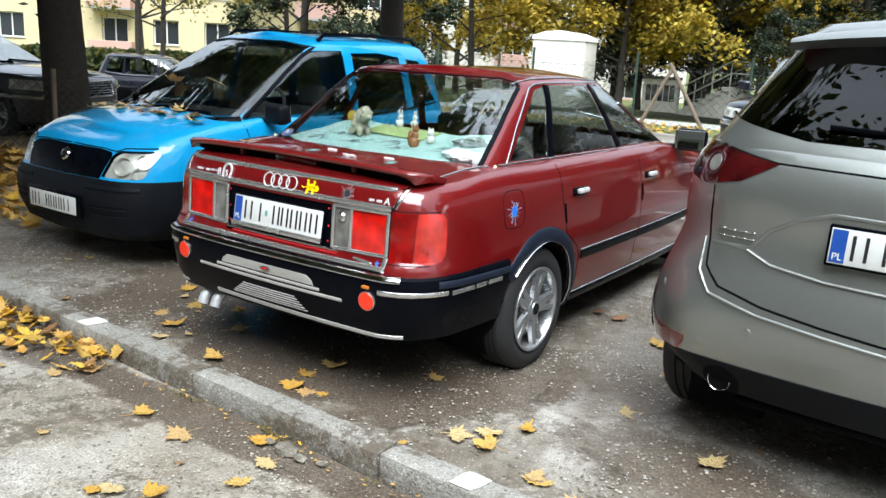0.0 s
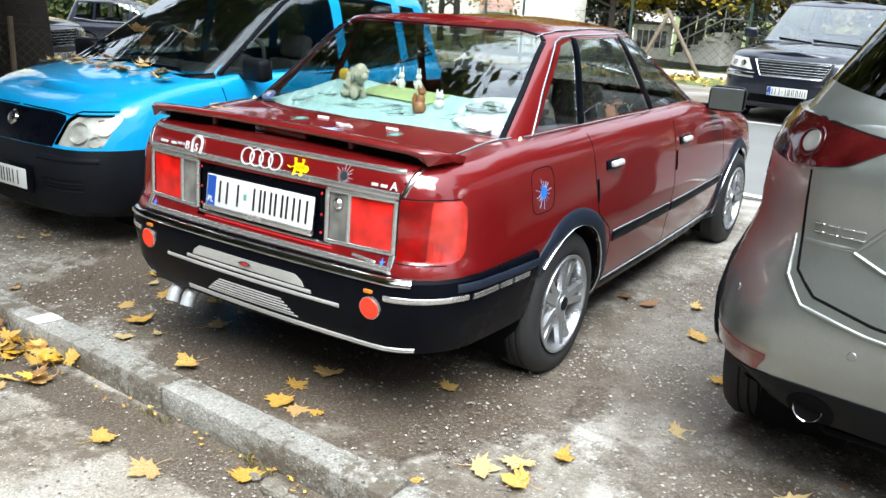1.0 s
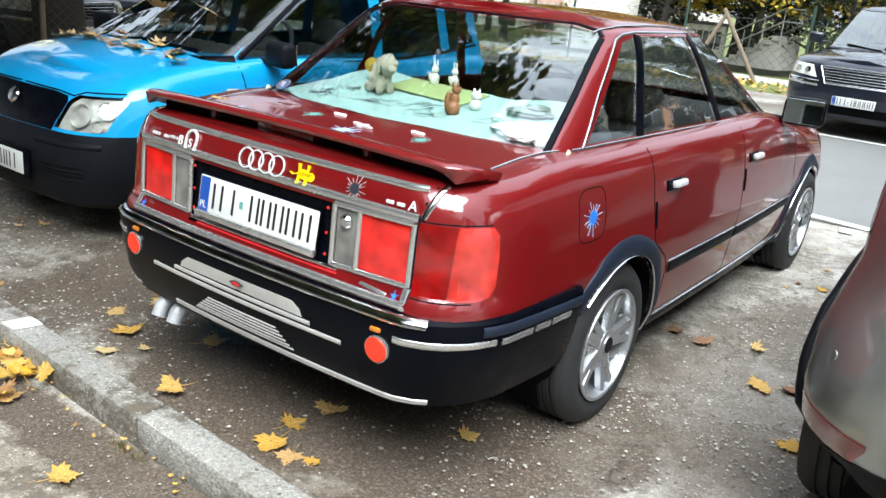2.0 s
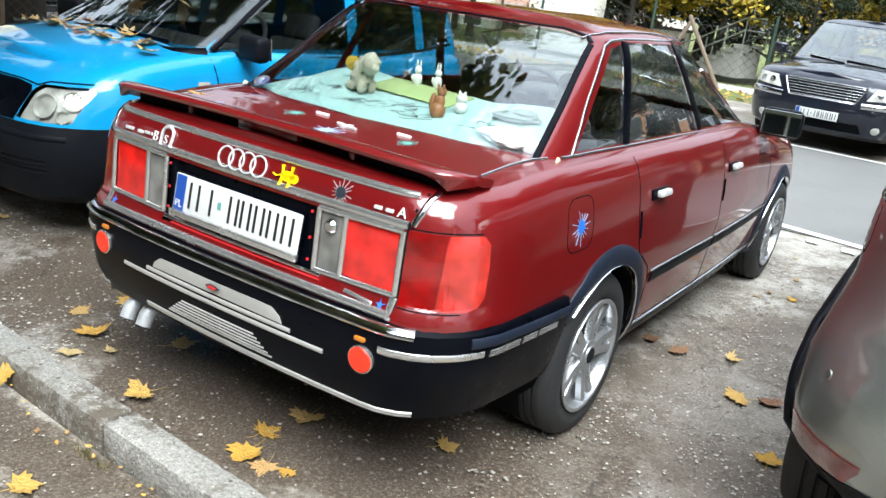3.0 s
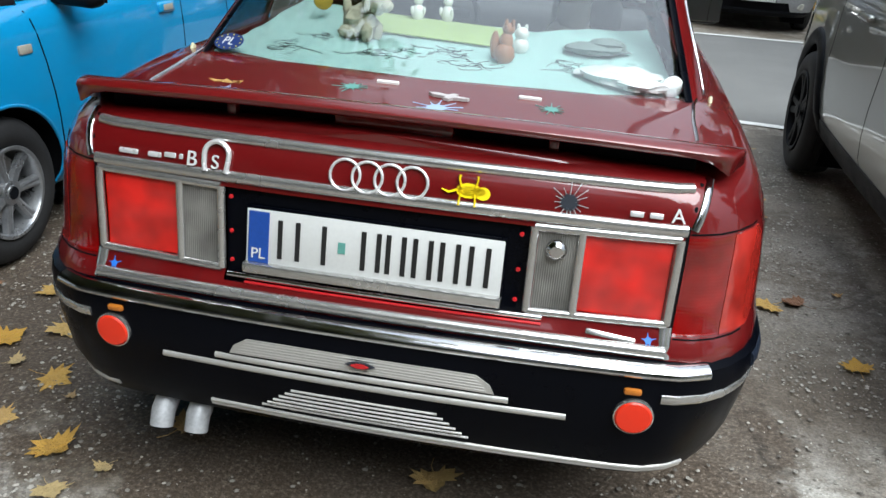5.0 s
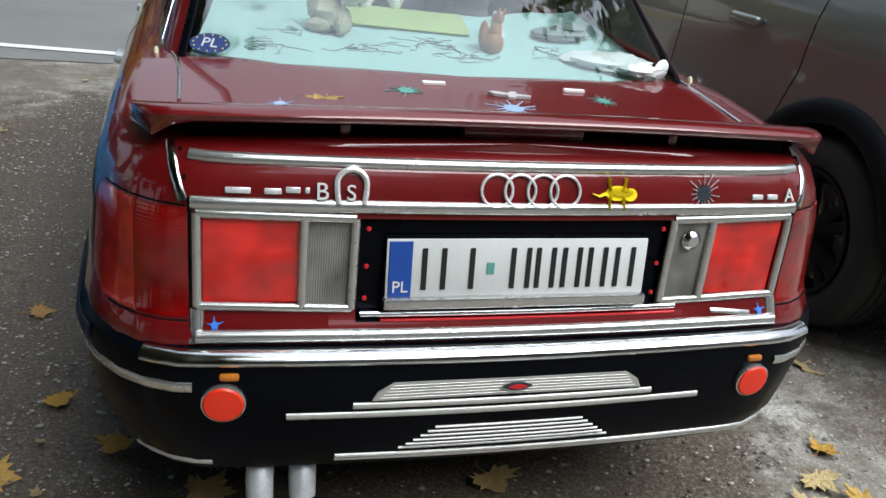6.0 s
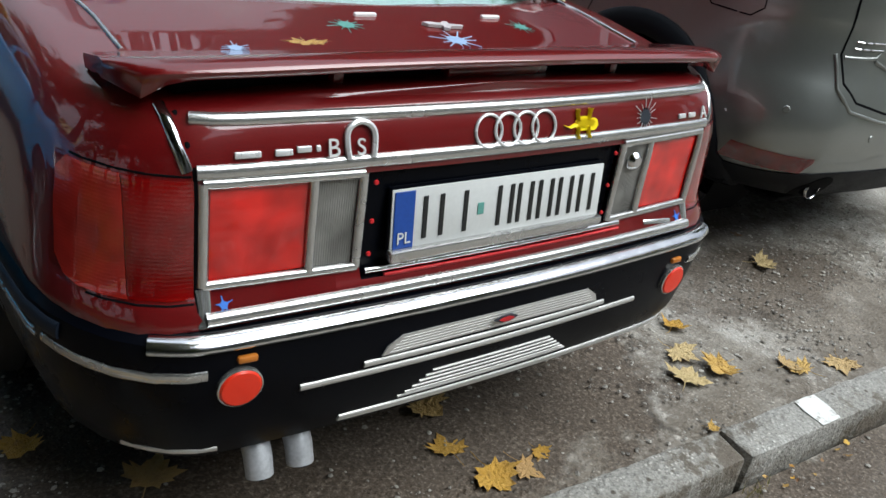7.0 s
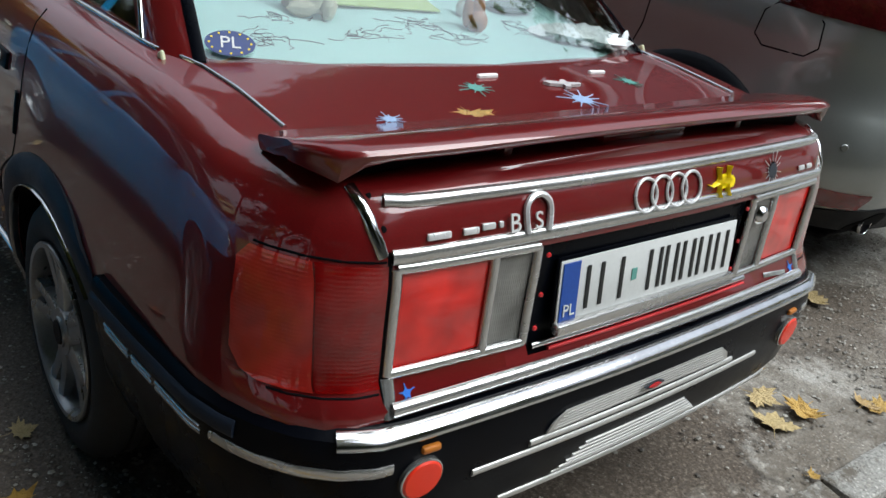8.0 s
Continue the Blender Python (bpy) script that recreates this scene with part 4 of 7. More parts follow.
# ---- the blue hatchback, nose to the kerb ----
blue_car = thing("blue_hatchback_car", "bright blue small hatchback with a dark grey front bumper", "car", pose(-2.465, 3.94, 0, 0, 0, 180))
PW = (0.52, 2.80)
blue_sz = lambda y, z: z if y < 2.3 else z - max(0, z - 0.45) * 0.36 * ((y - 2.3) / 1.2) ** 1.8
rows = [(0.20, 0.12, 3.40, 0.70), (0.25, 0.04, 3.48, 0.75), (0.36, 0.0, 3.52, 0.78), (0.52, 0.0, 3.53, 0.79), (0.62, 0.0, 3.50, 0.79), (0.74, 0.01, 3.47, 0.785), (0.86, 0.02, 3.43, 0.772), (0.92, 0.03, 3.38, 0.755), (0.96, 0.05, 3.30, 0.72), (0.975, 0.08, 3.22, 0.67)]
hrows = [(0.90, 0.03, 2.90, 0.75), (0.96, 0.04, 2.78, 0.73), (1.10, 0.07, 2.52, 0.70), (1.27, 0.12, 2.24, 0.66), (1.395, 0.17, 2.03, 0.63), (1.485, 0.23, 1.86, 0.59), (1.522, 0.30, 1.76, 0.53), (1.536, 0.40, 1.66, 0.46)]
sides = [[(0.26, 1.05), (0.60, 1.0), (0.64, 1.40), (0.44, 1.38)], [(0.70, 0.985), (1.36, 0.955), (1.34, 1.43), (1.0, 1.44), (0.74, 1.41)], [(1.45, 0.95), (2.58, 0.94), (2.52, 0.99), (2.12, 1.265), (1.84, 1.42), (1.70, 1.44), (1.44, 1.445)]]
body, house, sk, hk = car_base(
    blue_car, rows, hrows, [(y, 0.285) for y in PW], 0.325, M_BLUE, sides, [(-0.52, 1.05), (0.52, 1.05), (0.46, 1.38), (-0.46, 1.38)],
    [(-0.67, 0.955), (-0.3, 0.945), (0.3, 0.945), (0.67, 0.955), (0.53, 1.465), (0.3, 1.49), (-0.3, 1.49), (-0.53, 1.465)],
    [(-0.64, 0.2), (0.64, 0.2), (0.66, 2.4), (0.5, 2.62), (-0.5, 2.62), (-0.66, 2.4)], 0.78, blue_sz, 0.05, 0.03,
    dict(rrx=0.16, rry=0.18, br=0.03, rfx=0.34, rfy=0.42, bf=0.10, tf=0.03, tr=0.02), dict(rrx=0.16, rry=0.16, br=0.03, rfx=0.16, rfy=0.22, bf=0.16, tf=0.04, tr=0.03), glass_side=M_GLASS_TINT, glass_rear=M_GLASS_TINT, glass_front=M_GLASS_TINT)
nose = lambda c: c.y > 2.9
blue_sk, blue_hk = sk, hk
for s in (1, -1):
    b = take(body, carve(body, "y", [(s * 0.405, 0.615), (s * 0.445, 0.755), (s * 0.475, 0.778), (s * 0.675, 0.785), (s * 0.688, 0.765), (s * 0.66, 0.622), (s * 0.64, 0.612)], lambda c: c.y > 2.95 and c.x * s > 0.3))
    hl = part("headlamp", solid(lift(b, -0.025), 0.004), M_HEADLAMP, blue_car, "clear headlamp with bright reflectors")
    for hx, hz, r in ((0.535, 0.69, 0.058), (0.635, 0.72, 0.045), (0.625, 0.645, 0.03)):
        m = sk.frame_at("y", s * hx, hz, 1, 0, -0.018)
        part("reflector_bowl", lathe([(r * 0.2, 0.03), (r * 0.8, 0.012), (r, -0.012), (r * 1.05, -0.012)], 24, "y", m), M_HEADLAMP, hl)
    b2 = stack(rows, blue_sz, 0.05, cap=False, rrx=0.16, rry=0.18, br=0.03, rfx=0.34, rfy=0.42, bf=0.10, tf=0.03, tr=0.02)
    g = take(b2, carve(b2, "y", [(s * 0.405, 0.615), (s * 0.445, 0.755), (s * 0.475, 0.778), (s * 0.675, 0.785), (s * 0.688, 0.765), (s * 0.66, 0.622), (s * 0.64, 0.612)], lambda c: c.y > 2.95 and c.x * s > 0.3))
    b2.free()
    gl = part("lamp_glass", solid(lift(g, 0.001), 0.003), M_GLASS_CLEAR, hl)
    gl.visible_shadow = False
# black grille panel and bumper cut from the shell
b = take(body, carve(body, "y", [(-0.395, 0.60), (0.395, 0.60), (0.44, 0.74), (0.41, 0.765), (0.30, 0.775), (-0.30, 0.775), (-0.41, 0.765), (-0.44, 0.74)], nose))
part("grille", solid(lift(b, 0.001), 0.006), M_PLASTIC, blue_car, "black plastic grille panel")
b = take(body, carve(body, "y", [(-0.9, 0.15), (0.9, 0.15), (0.9, 0.598), (-0.9, 0.598)], lambda c: c.y > 3.02))
part("front_bumper", solid(lift(b, 0.004), 0.01), M_CLAD, blue_car, "unpainted dark grey bumper")
for s in (1, -1):
    part("bumper_strip", sk.ribbon("y", [(s * 0.30, 0.545), (s * 0.66, 0.545)], 0.035, 0.012, 1), M_CLAD, blue_car)
    for k in range(4):
        part("vent_slat", sk.ribbon("y", [(s * 0.36, 0.375 + 0.022 * k), (s * 0.60, 0.375 + 0.022 * k)], 0.008, 0.010, 1), M_BLACK if k % 2 else M_CLAD, blue_car)
    part("bonnet_gap", sk.ribbon("y", [(s * 0.02, 0.782), (s * 0.32, 0.780), (s * 0.45, 0.770), (s * 0.50, 0.792), (s * 0.66, 0.80)], 0.008, 0.006, 1), M_BLACK, blue_car)
    for path in ([(2.56, 0.93), (2.50, 0.62), (2.45, 0.3)], [(1.40, 0.98), (1.40, 0.3)], [(0.86, 0.97), (0.84, 0.62), (0.92, 0.3)], [(0.92, 0.30), (2.45, 0.30)]):
        part("door_gap", sk.ribbon("x", path, 0.008, 0.0015, s), M_BLACK, blue_car)
    part("sill", sk.ribbon("x", [(0.86, 0.25), (2.44, 0.25)], 0.06, 0.012, s), M_CLAD, blue_car)
    for y in (1.56, 0.88):
        m = sk.frame_at("x", y, 0.845, s)
        h = part("door_handle", rbox(0.15, 0.03, 0.05, 0.012, 3, m), M_BLUE, blue_car)
        part("handle_recess", rbox(0.09, 0.006, 0.028, 0.006, 2, m @ pose(0, -0.016, 0)), M_BEIGE, h)
    part("repeater", rbox(0.075, 0.012, 0.035, 0.008, 2, sk.frame_at("x", 2.63, 0.80, s)), M_BEIGE, blue_car, "cream side repeater")
    door_mirror(blue_car, s * 0.835, 2.36, 1.005, s, M_CLAD, 0.2, 0.14)
    part("window_seal", hk.ribbon("x", [(0.24, 1.03), (0.66, 0.985), (1.4, 0.94), (2.58, 0.925)], 0.02, 0.004, s), M_PLASTIC, blue_car)
    rail = [hk.at("z", s * 0.5, y)[0] for y in (1.55, 1.2, 0.9, 0.6, 0.42)]
    part("roof_rail", tube([rail[0] + Vector((0, 0.06, 0.0))] + [p + Vector((0, 0, 0.045)) for p in rail] + [rail[-1] + Vector((0, -0.06, 0.0))], 0.016, 8), M_PLASTIC, blue_car, "black roof rail")
    for wy in PW:
        wheel(blue_car, s * 0.765, wy, 0.285, s, 0.285, 0.165, 0.178, 14, None, 0, True)
        part("arch_lip", sk.ribbon("x", circle(wy, 0.285, 0.332, 24, -10, 190), 0.014, 0.006, s), M_BLUE, blue_car)
part("screen_seal", hk.ribbon("y", [(-0.68, 0.972), (-0.545, 1.465), (-0.3, 1.495), (0.3, 1.495), (0.545, 1.465), (0.68, 0.972)], 0.03, 0.004, 1), M_PLASTIC, blue_car)
part("scuttle", hk.ribbon("y", [(-0.68, 0.958), (-0.3, 0.945), (0.3, 0.945), (0.68, 0.958)], 0.06, 0.012, 1), M_PLASTIC, blue_car)
part("body", body, M_BLUE, blue_car, "bright blue painted bodywork")
part("roof", house, M_BLUE, blue_car)
part("wiper", hk.ribbon("y", [(-0.50, 0.985), (-0.1, 1.0), (0.22, 0.975)], 0.016, 0.02, 1), M_PLASTIC, blue_car)
part("aerial", tube([(0, 1.5, 1.56), (0, 1.1, 1.80)], 0.006, 6), M_PLASTIC, blue_car)
part("round_badge", lathe([(0, -0.012), (0.035, -0.01), (0.045, 0.0)], 24, "y", sk.frame_at("y", 0, 0.715, 1)), M_CHROME, blue_car, "round chrome badge")
number_plate(blue_car, pose(0, 3.545, 0.41, 0, 0, 180), 0.52, 0.114, ((0.1, 0.042), (0.21, 0.01), (0.4, 0.042), (0.51, 0.042), (0.62, 0.042), (0.73, 0.042), (0.85, 0.012)), False)
part("plate_bed", rbox(0.6, 0.02, 0.16, 0.02, 2, pose(0, 3.53, 0.41)), M_PLASTIC, blue_car)
for x in (-0.34, 0.34):
    seat(blue_car, x, 1.55, 0.5, 1, 0.48)
part("rear_bench", rbox(1.2, 0.15, 0.5, 0.05, 3, pose(0, 0.62, 0.80, 12)), M_INTERIOR, blue_car)
part("dashboard", rbox(1.25, 0.55, 0.2, 0.06, 3, pose(0, 2.32, 0.87)), M_INTERIOR, blue_car)
steering(blue_car, -0.34, 2.0, 0.98, 25)
part("cabin_floor", rbox(1.3, 2.3, 0.03, 0.01, 1, pose(0, 1.4, 0.40)), M_BLACK, blue_car)

# ---- the silver sport utility car, tail to the kerb ----
suv = thing("silver_suv_car", "silver-grey sport utility car with dark plastic lower trim", "car", pose(2.45, 0.21, 0.035, 0, 0, -2))
SW = (0.80, 3.50)
suv_sz = lambda y, z: z if y < 2.9 else z - max(0, z - 0.6) * 0.30 * ((y - 2.9) / 1.6) ** 1.6
rows = [(0.305, 0.20, 4.35, 0.80), (0.335, 0.10, 4.45, 0.87), (0.46, 0.02, 4.52, 0.92, dict(rry=0.36, rrx=0.32, tr=0.0)), (0.56, -0.005, 4.54, 0.932, dict(rry=0.37, rrx=0.32, tr=0.0)), (0.68, 0.0, 4.54, 0.932, dict(rry=0.40, rrx=0.33, tr=0.005)), (0.78, 0.03, 4.53, 0.926, dict(rry=0.43, tr=0.02)), (0.88, 0.06, 4.52, 0.92), (0.98, 0.05, 4.50, 0.918), (1.08, 0.05, 4.47, 0.910), (1.16, 0.075, 4.42, 0.89), (1.21, 0.10, 4.35, 0.86), (1.235, 0.14, 4.25, 0.80)]
hrows = [(1.12, 0.075, 3.55, 0.875), (1.22, 0.105, 3.40, 0.84), (1.31, 0.165, 3.12, 0.80), (1.42, 0.245, 2.85, 0.74), (1.52, 0.325, 2.63, 0.69), (1.60, 0.36, 2.44, 0.64), (1.645, 0.40, 2.28, 0.585), (1.662, 0.50, 2.15, 0.50)]
sides = [[(0.48, 1.30), (1.0, 1.22), (1.1, 1.55), (0.78, 1.53)], [(1.06, 1.21), (1.98, 1.19), (2.0, 1.575), (1.14, 1.56)], [(2.06, 1.19), (3.05, 1.18), (2.5, 1.52), (2.08, 1.575)]]
tail = lambda c: c.y < 0.75
body, house, sk, hk = car_base(
    suv, rows, hrows, [(y, 0.355) for y in SW], 0.41, M_SILVER, sides, [(-0.735, 1.305), (-0.4, 1.25), (0.4, 1.25), (0.735, 1.305), (0.62, 1.55), (0.3, 1.58), (-0.3, 1.58), (-0.62, 1.55)],
    [(-0.74, 1.2), (0.74, 1.2), (0.58, 1.58), (-0.58, 1.58)], [(-0.74, 0.5), (0.74, 0.5), (0.76, 3.1), (-0.76, 3.1)], 0.91, suv_sz, 0.03, 0.03,
    dict(rrx=0.36, rry=0.46, br=0.10, tr=0.035, rfx=0.4, rfy=0.5, bf=0.2, tf=0.06), dict(rrx=0.30, rry=0.34, br=0.10, tr=0.06, rfx=0.2, rfy=0.3, bf=0.2, tf=0.04), glass_side=M_GLASS_DARK, glass_rear=M_GLASS_DARK)
for s in (1, -1):
    b = take(body, carve(body, "y", [(s * 0.465, 1.168), (s * 0.70, 1.205), (s * 0.93, 1.215), (s * 0.93, 1.14), (s * 0.86, 1.085), (s * 0.72, 1.068), (s * 0.58, 1.10)][::-1], lambda c: c.y < 0.55 and c.x * s > 0.2))
    tl = part("tail_lamp", solid(lift(b, 0.004), 0.012), M_LENS_DARK, suv, "dark red tail lamp")
    m = sk.frame_at("y", s * 0.70, 1.142, -1, 0, 0.005)
    part("lamp_ring", lathe([(0.034, -0.0012), (0.04, -0.003), (0.046, -0.0012), (0.047, 0.004)], 28, "y", m), M_LENS_DARK, tl)
    part("lamp_core", lathe([(0.0, -0.0015), (0.03, -0.0015), (0.034, 0.003)], 24, "y", m), M_LENS_CLEAR, tl)
    b = take(body, carve(body, "y", [(s * 0.70, 0.505), (s * 0.725, 0.46), (s * 0.905, 0.457), (s * 0.905, 0.525), (s * 0.70, 0.52)], lambda c: c.y < 0.36 and c.x * s > 0.3))
    part("bumper_reflector", solid(lift(b, 0.003), 0.008), M_LENS_DEEP, suv, "red bumper reflector")
    at = sk.frame_at("y", s * 0.565, 0.374, -1).translation
    m = pose(at.x, at.y - 0.006, at.z, 4, 0, 0)
    # Black disc laid on the bumper paints in the dark hollow round the pipe.
    b = take(body, carve(body, "y", circle(s * 0.56, 0.372, 0.07, 24, 0, 345), lambda c: c.y < 0.36 and c.x * s > 0.3))
    part("pipe_shade_disc", solid(lift(b, 0.006), 0.008), M_BLACK, suv)
    ex = part("tailpipe", lathe([(0.0405, 0.09), (0.0405, 0.001), (0.038, 0.001), (0.038, 0.09)], 28, "y", m), M_BLACK, suv, "black tailpipe with a chrome lip")
    part("pipe_lip", lathe([(0.041, 0.003), (0.041, -0.006), (0.0395, -0.008), (0.0378, -0.006), (0.0378, 0.003)], 28, "y", m), M_CHROME, ex, "thin chrome lip")
    part("pipe_mouth", lathe([(0.0385, -0.003), (0.036, -0.001), (0.0, 0.004)], 24, "y", m), M_BLACK, ex)
    part("tailgate_gap", sk.ribbon("y", [(s * 0.68, 1.07), (s * 0.672, 0.88), (s * 0.66, 0.79), (s * 0.60, 0.73), (s * 0.44, 0.694), (s * 0.23, 0.672), (0, 0.655)], 0.009, 0.0015, -1), M_BLACK, suv)
    part("bumper_fold", sk.ribbon("y", [(s * 0.69, 0.88), (s * 0.685, 0.77), (s * 0.63, 0.70), (s * 0.45, 0.662), (s * 0.23, 0.643), (0, 0.628)], 0.013, 0.007, -1), M_SILVER, suv)
    part("gate_fold", sk.ribbon("y", [(s * 0.525, 0.868), (s * 0.44, 0.833), (s * 0.26, 0.814), (0, 0.81)], 0.012, 0.008, -1), M_SILVER, suv)
    part("shoulder_gap", sk.ribbon("y", [(s * 0.72, 1.212), (s * 0.47, 1.172), (s * 0.12, 1.168), (0, 1.168)], 0.008, 0.0015, -1), M_BLACK, suv)
    for wy in SW:
        part("wheel_arch", sk.ribbon("x", circle(wy, 0.355, 0.447, 28, -22, 205), 0.095, 0.026, s), M_CLAD, suv, "dark grey plastic wheel arch")
        wheel(suv, s * 0.925, wy, 0.355, s, 0.355, 0.225, 0.235, 10, M_CLAD)
    part("sill", sk.ribbon("x", [(1.22, 0.36), (3.08, 0.36)], 0.14, 0.014, s), M_CLAD, suv)
    part("fuel_flap", sk.ribbon("x", [(0.36, 0.975), (0.40, 0.94), (0.56, 0.94), (0.60, 0.975), (0.59, 1.06), (0.55, 1.095), (0.41, 1.095), (0.37, 1.06)], 0.006, 0.0012, s, closed=True), M_BLACK, suv)
    for path in ([(1.08, 1.16), (1.1, 0.9), (1.22, 0.45)], [(2.03, 1.17), (2.06, 0.43)], [(3.05, 1.15), (3.08, 0.43)]):
        part("door_gap", sk.ribbon("x", path, 0.007, 0.0012, s), M_BLACK, suv)
    part("window_trim", hk.ribbon("x", [(0.46, 1.285), (1.0, 1.205), (2.0, 1.175), (3.1, 1.165)], 0.016, 0.006, s), M_CHROME, suv)
    for y in (1.5, 2.45):
        part("door_handle", rbox(0.2, 0.04, 0.035, 0.014, 3, sk.frame_at("x", y, 1.02, s, 0, 0.018)), M_SILVER, suv)
    door_mirror(suv, s * 0.99, 2.9, 1.2, s, M_SILVER, 0.22, 0.16)
b = take(body, carve(body, "y", [(-0.95, 0.19), (0.95, 0.19), (0.95, 0.458), (0.70, 0.46), (0.50, 0.495), (-0.50, 0.495), (-0.70, 0.46), (-0.95, 0.458)][::-1], lambda c: c.y < 0.62))
part("rear_bumper", solid(lift(b, 0.004), 0.01), M_CLAD, suv, "dark grey plastic bumper")
part("plate_scoop", sk.ribbon("y", [(-0.66, 0.872), (-0.52, 0.875), (-0.455, 0.95), (-0.37, 1.0), (-0.26, 1.035), (0.26, 1.035), (0.37, 1.0), (0.455, 0.95), (0.52, 0.875), (0.66, 0.872)], 0.014, 0.004, -1), M_SILVER, suv)
for x, z in ((-0.47, 0.60), (0.47, 0.60), (-0.83, 0.68), (0.83, 0.68)):
    part("parking_sensor", lathe([(0.0, -0.003), (0.011, -0.002), (0.013, 0.001)], 16, "y", sk.frame_at("y", x, z, -1)), M_SILVER, suv)
for k, x in enumerate((-0.625, -0.59, -0.55, -0.52)):
    b = bmesh.new()
    m = sk.frame_at("y", x, 0.918, -1)
    for d in (-1, 1):
        rbox(0.03, 0.004, 0.006, 0.002, 1, m @ pose(0, -0.002, d * 0.012), b)
    part("badge_bar", b, M_CHROME, suv)
pm = pose(0.0, 0.035, 0.945, -6)
number_plate(suv, pm)
part("plate_holder", rbox(0.54, 0.012, 0.135, 0.01, 2, pm @ pose(0, 0.01, 0)), M_PLASTIC, suv)
spb = bmesh.new()
rows2 = []
for i in range(25):
    u = -1 + i / 12
    x = 0.56 * u
    yb = 0.27 + 0.10 * u * u
    sec = [(yb, 1.605 - 0.035 * u * u), (yb + 0.02, 1.625 - 0.04 * u * u), (yb + 0.32, 1.677 - 0.06 * u * u), (yb + 0.32, 1.60), (yb + 0.06, 1.575 - 0.03 * u * u)]
    rows2.append([spb.verts.new((x, a, c)) for a, c in sec])
for p, q in zip(rows2, rows2[1:]):
    for i in range(5):
        j = (i + 1) % 5
        spb.faces.new((p[i], p[j], q[j], q[i]))
spb.faces.new(rows2[0][::-1])
spb.faces.new(rows2[-1])
bmesh.ops.recalc_face_normals(spb, faces=spb.faces[:])
part("roof_spoiler", spb, M_SILVER, suv)
part("rear_wiper", hk.ribbon("y", [(-0.34, 1.30), (0.05, 1.29)], 0.018, 0.016, -1), M_PLASTIC, suv)
part("body", body, M_SILVER, suv, "silver-grey metallic bodywork")
part("roof", house, M_SILVER, suv)
for x in (-0.4, 0.4):
    seat(suv, x, 2.1, 0.65, 1, 0.5)
part("rear_bench", rbox(1.35, 0.15, 0.6, 0.05, 3, pose(0, 1.15, 0.95, 12)), M_INTERIOR, suv)
part("dashboard", rbox(1.4, 0.5, 0.2, 0.06, 3, pose(0, 3.0, 1.05)), M_INTERIOR, suv)
part("cabin_floor", rbox(1.4, 2.8, 0.03, 0.01, 1, pose(0, 1.8, 0.5)), M_BLACK, suv)


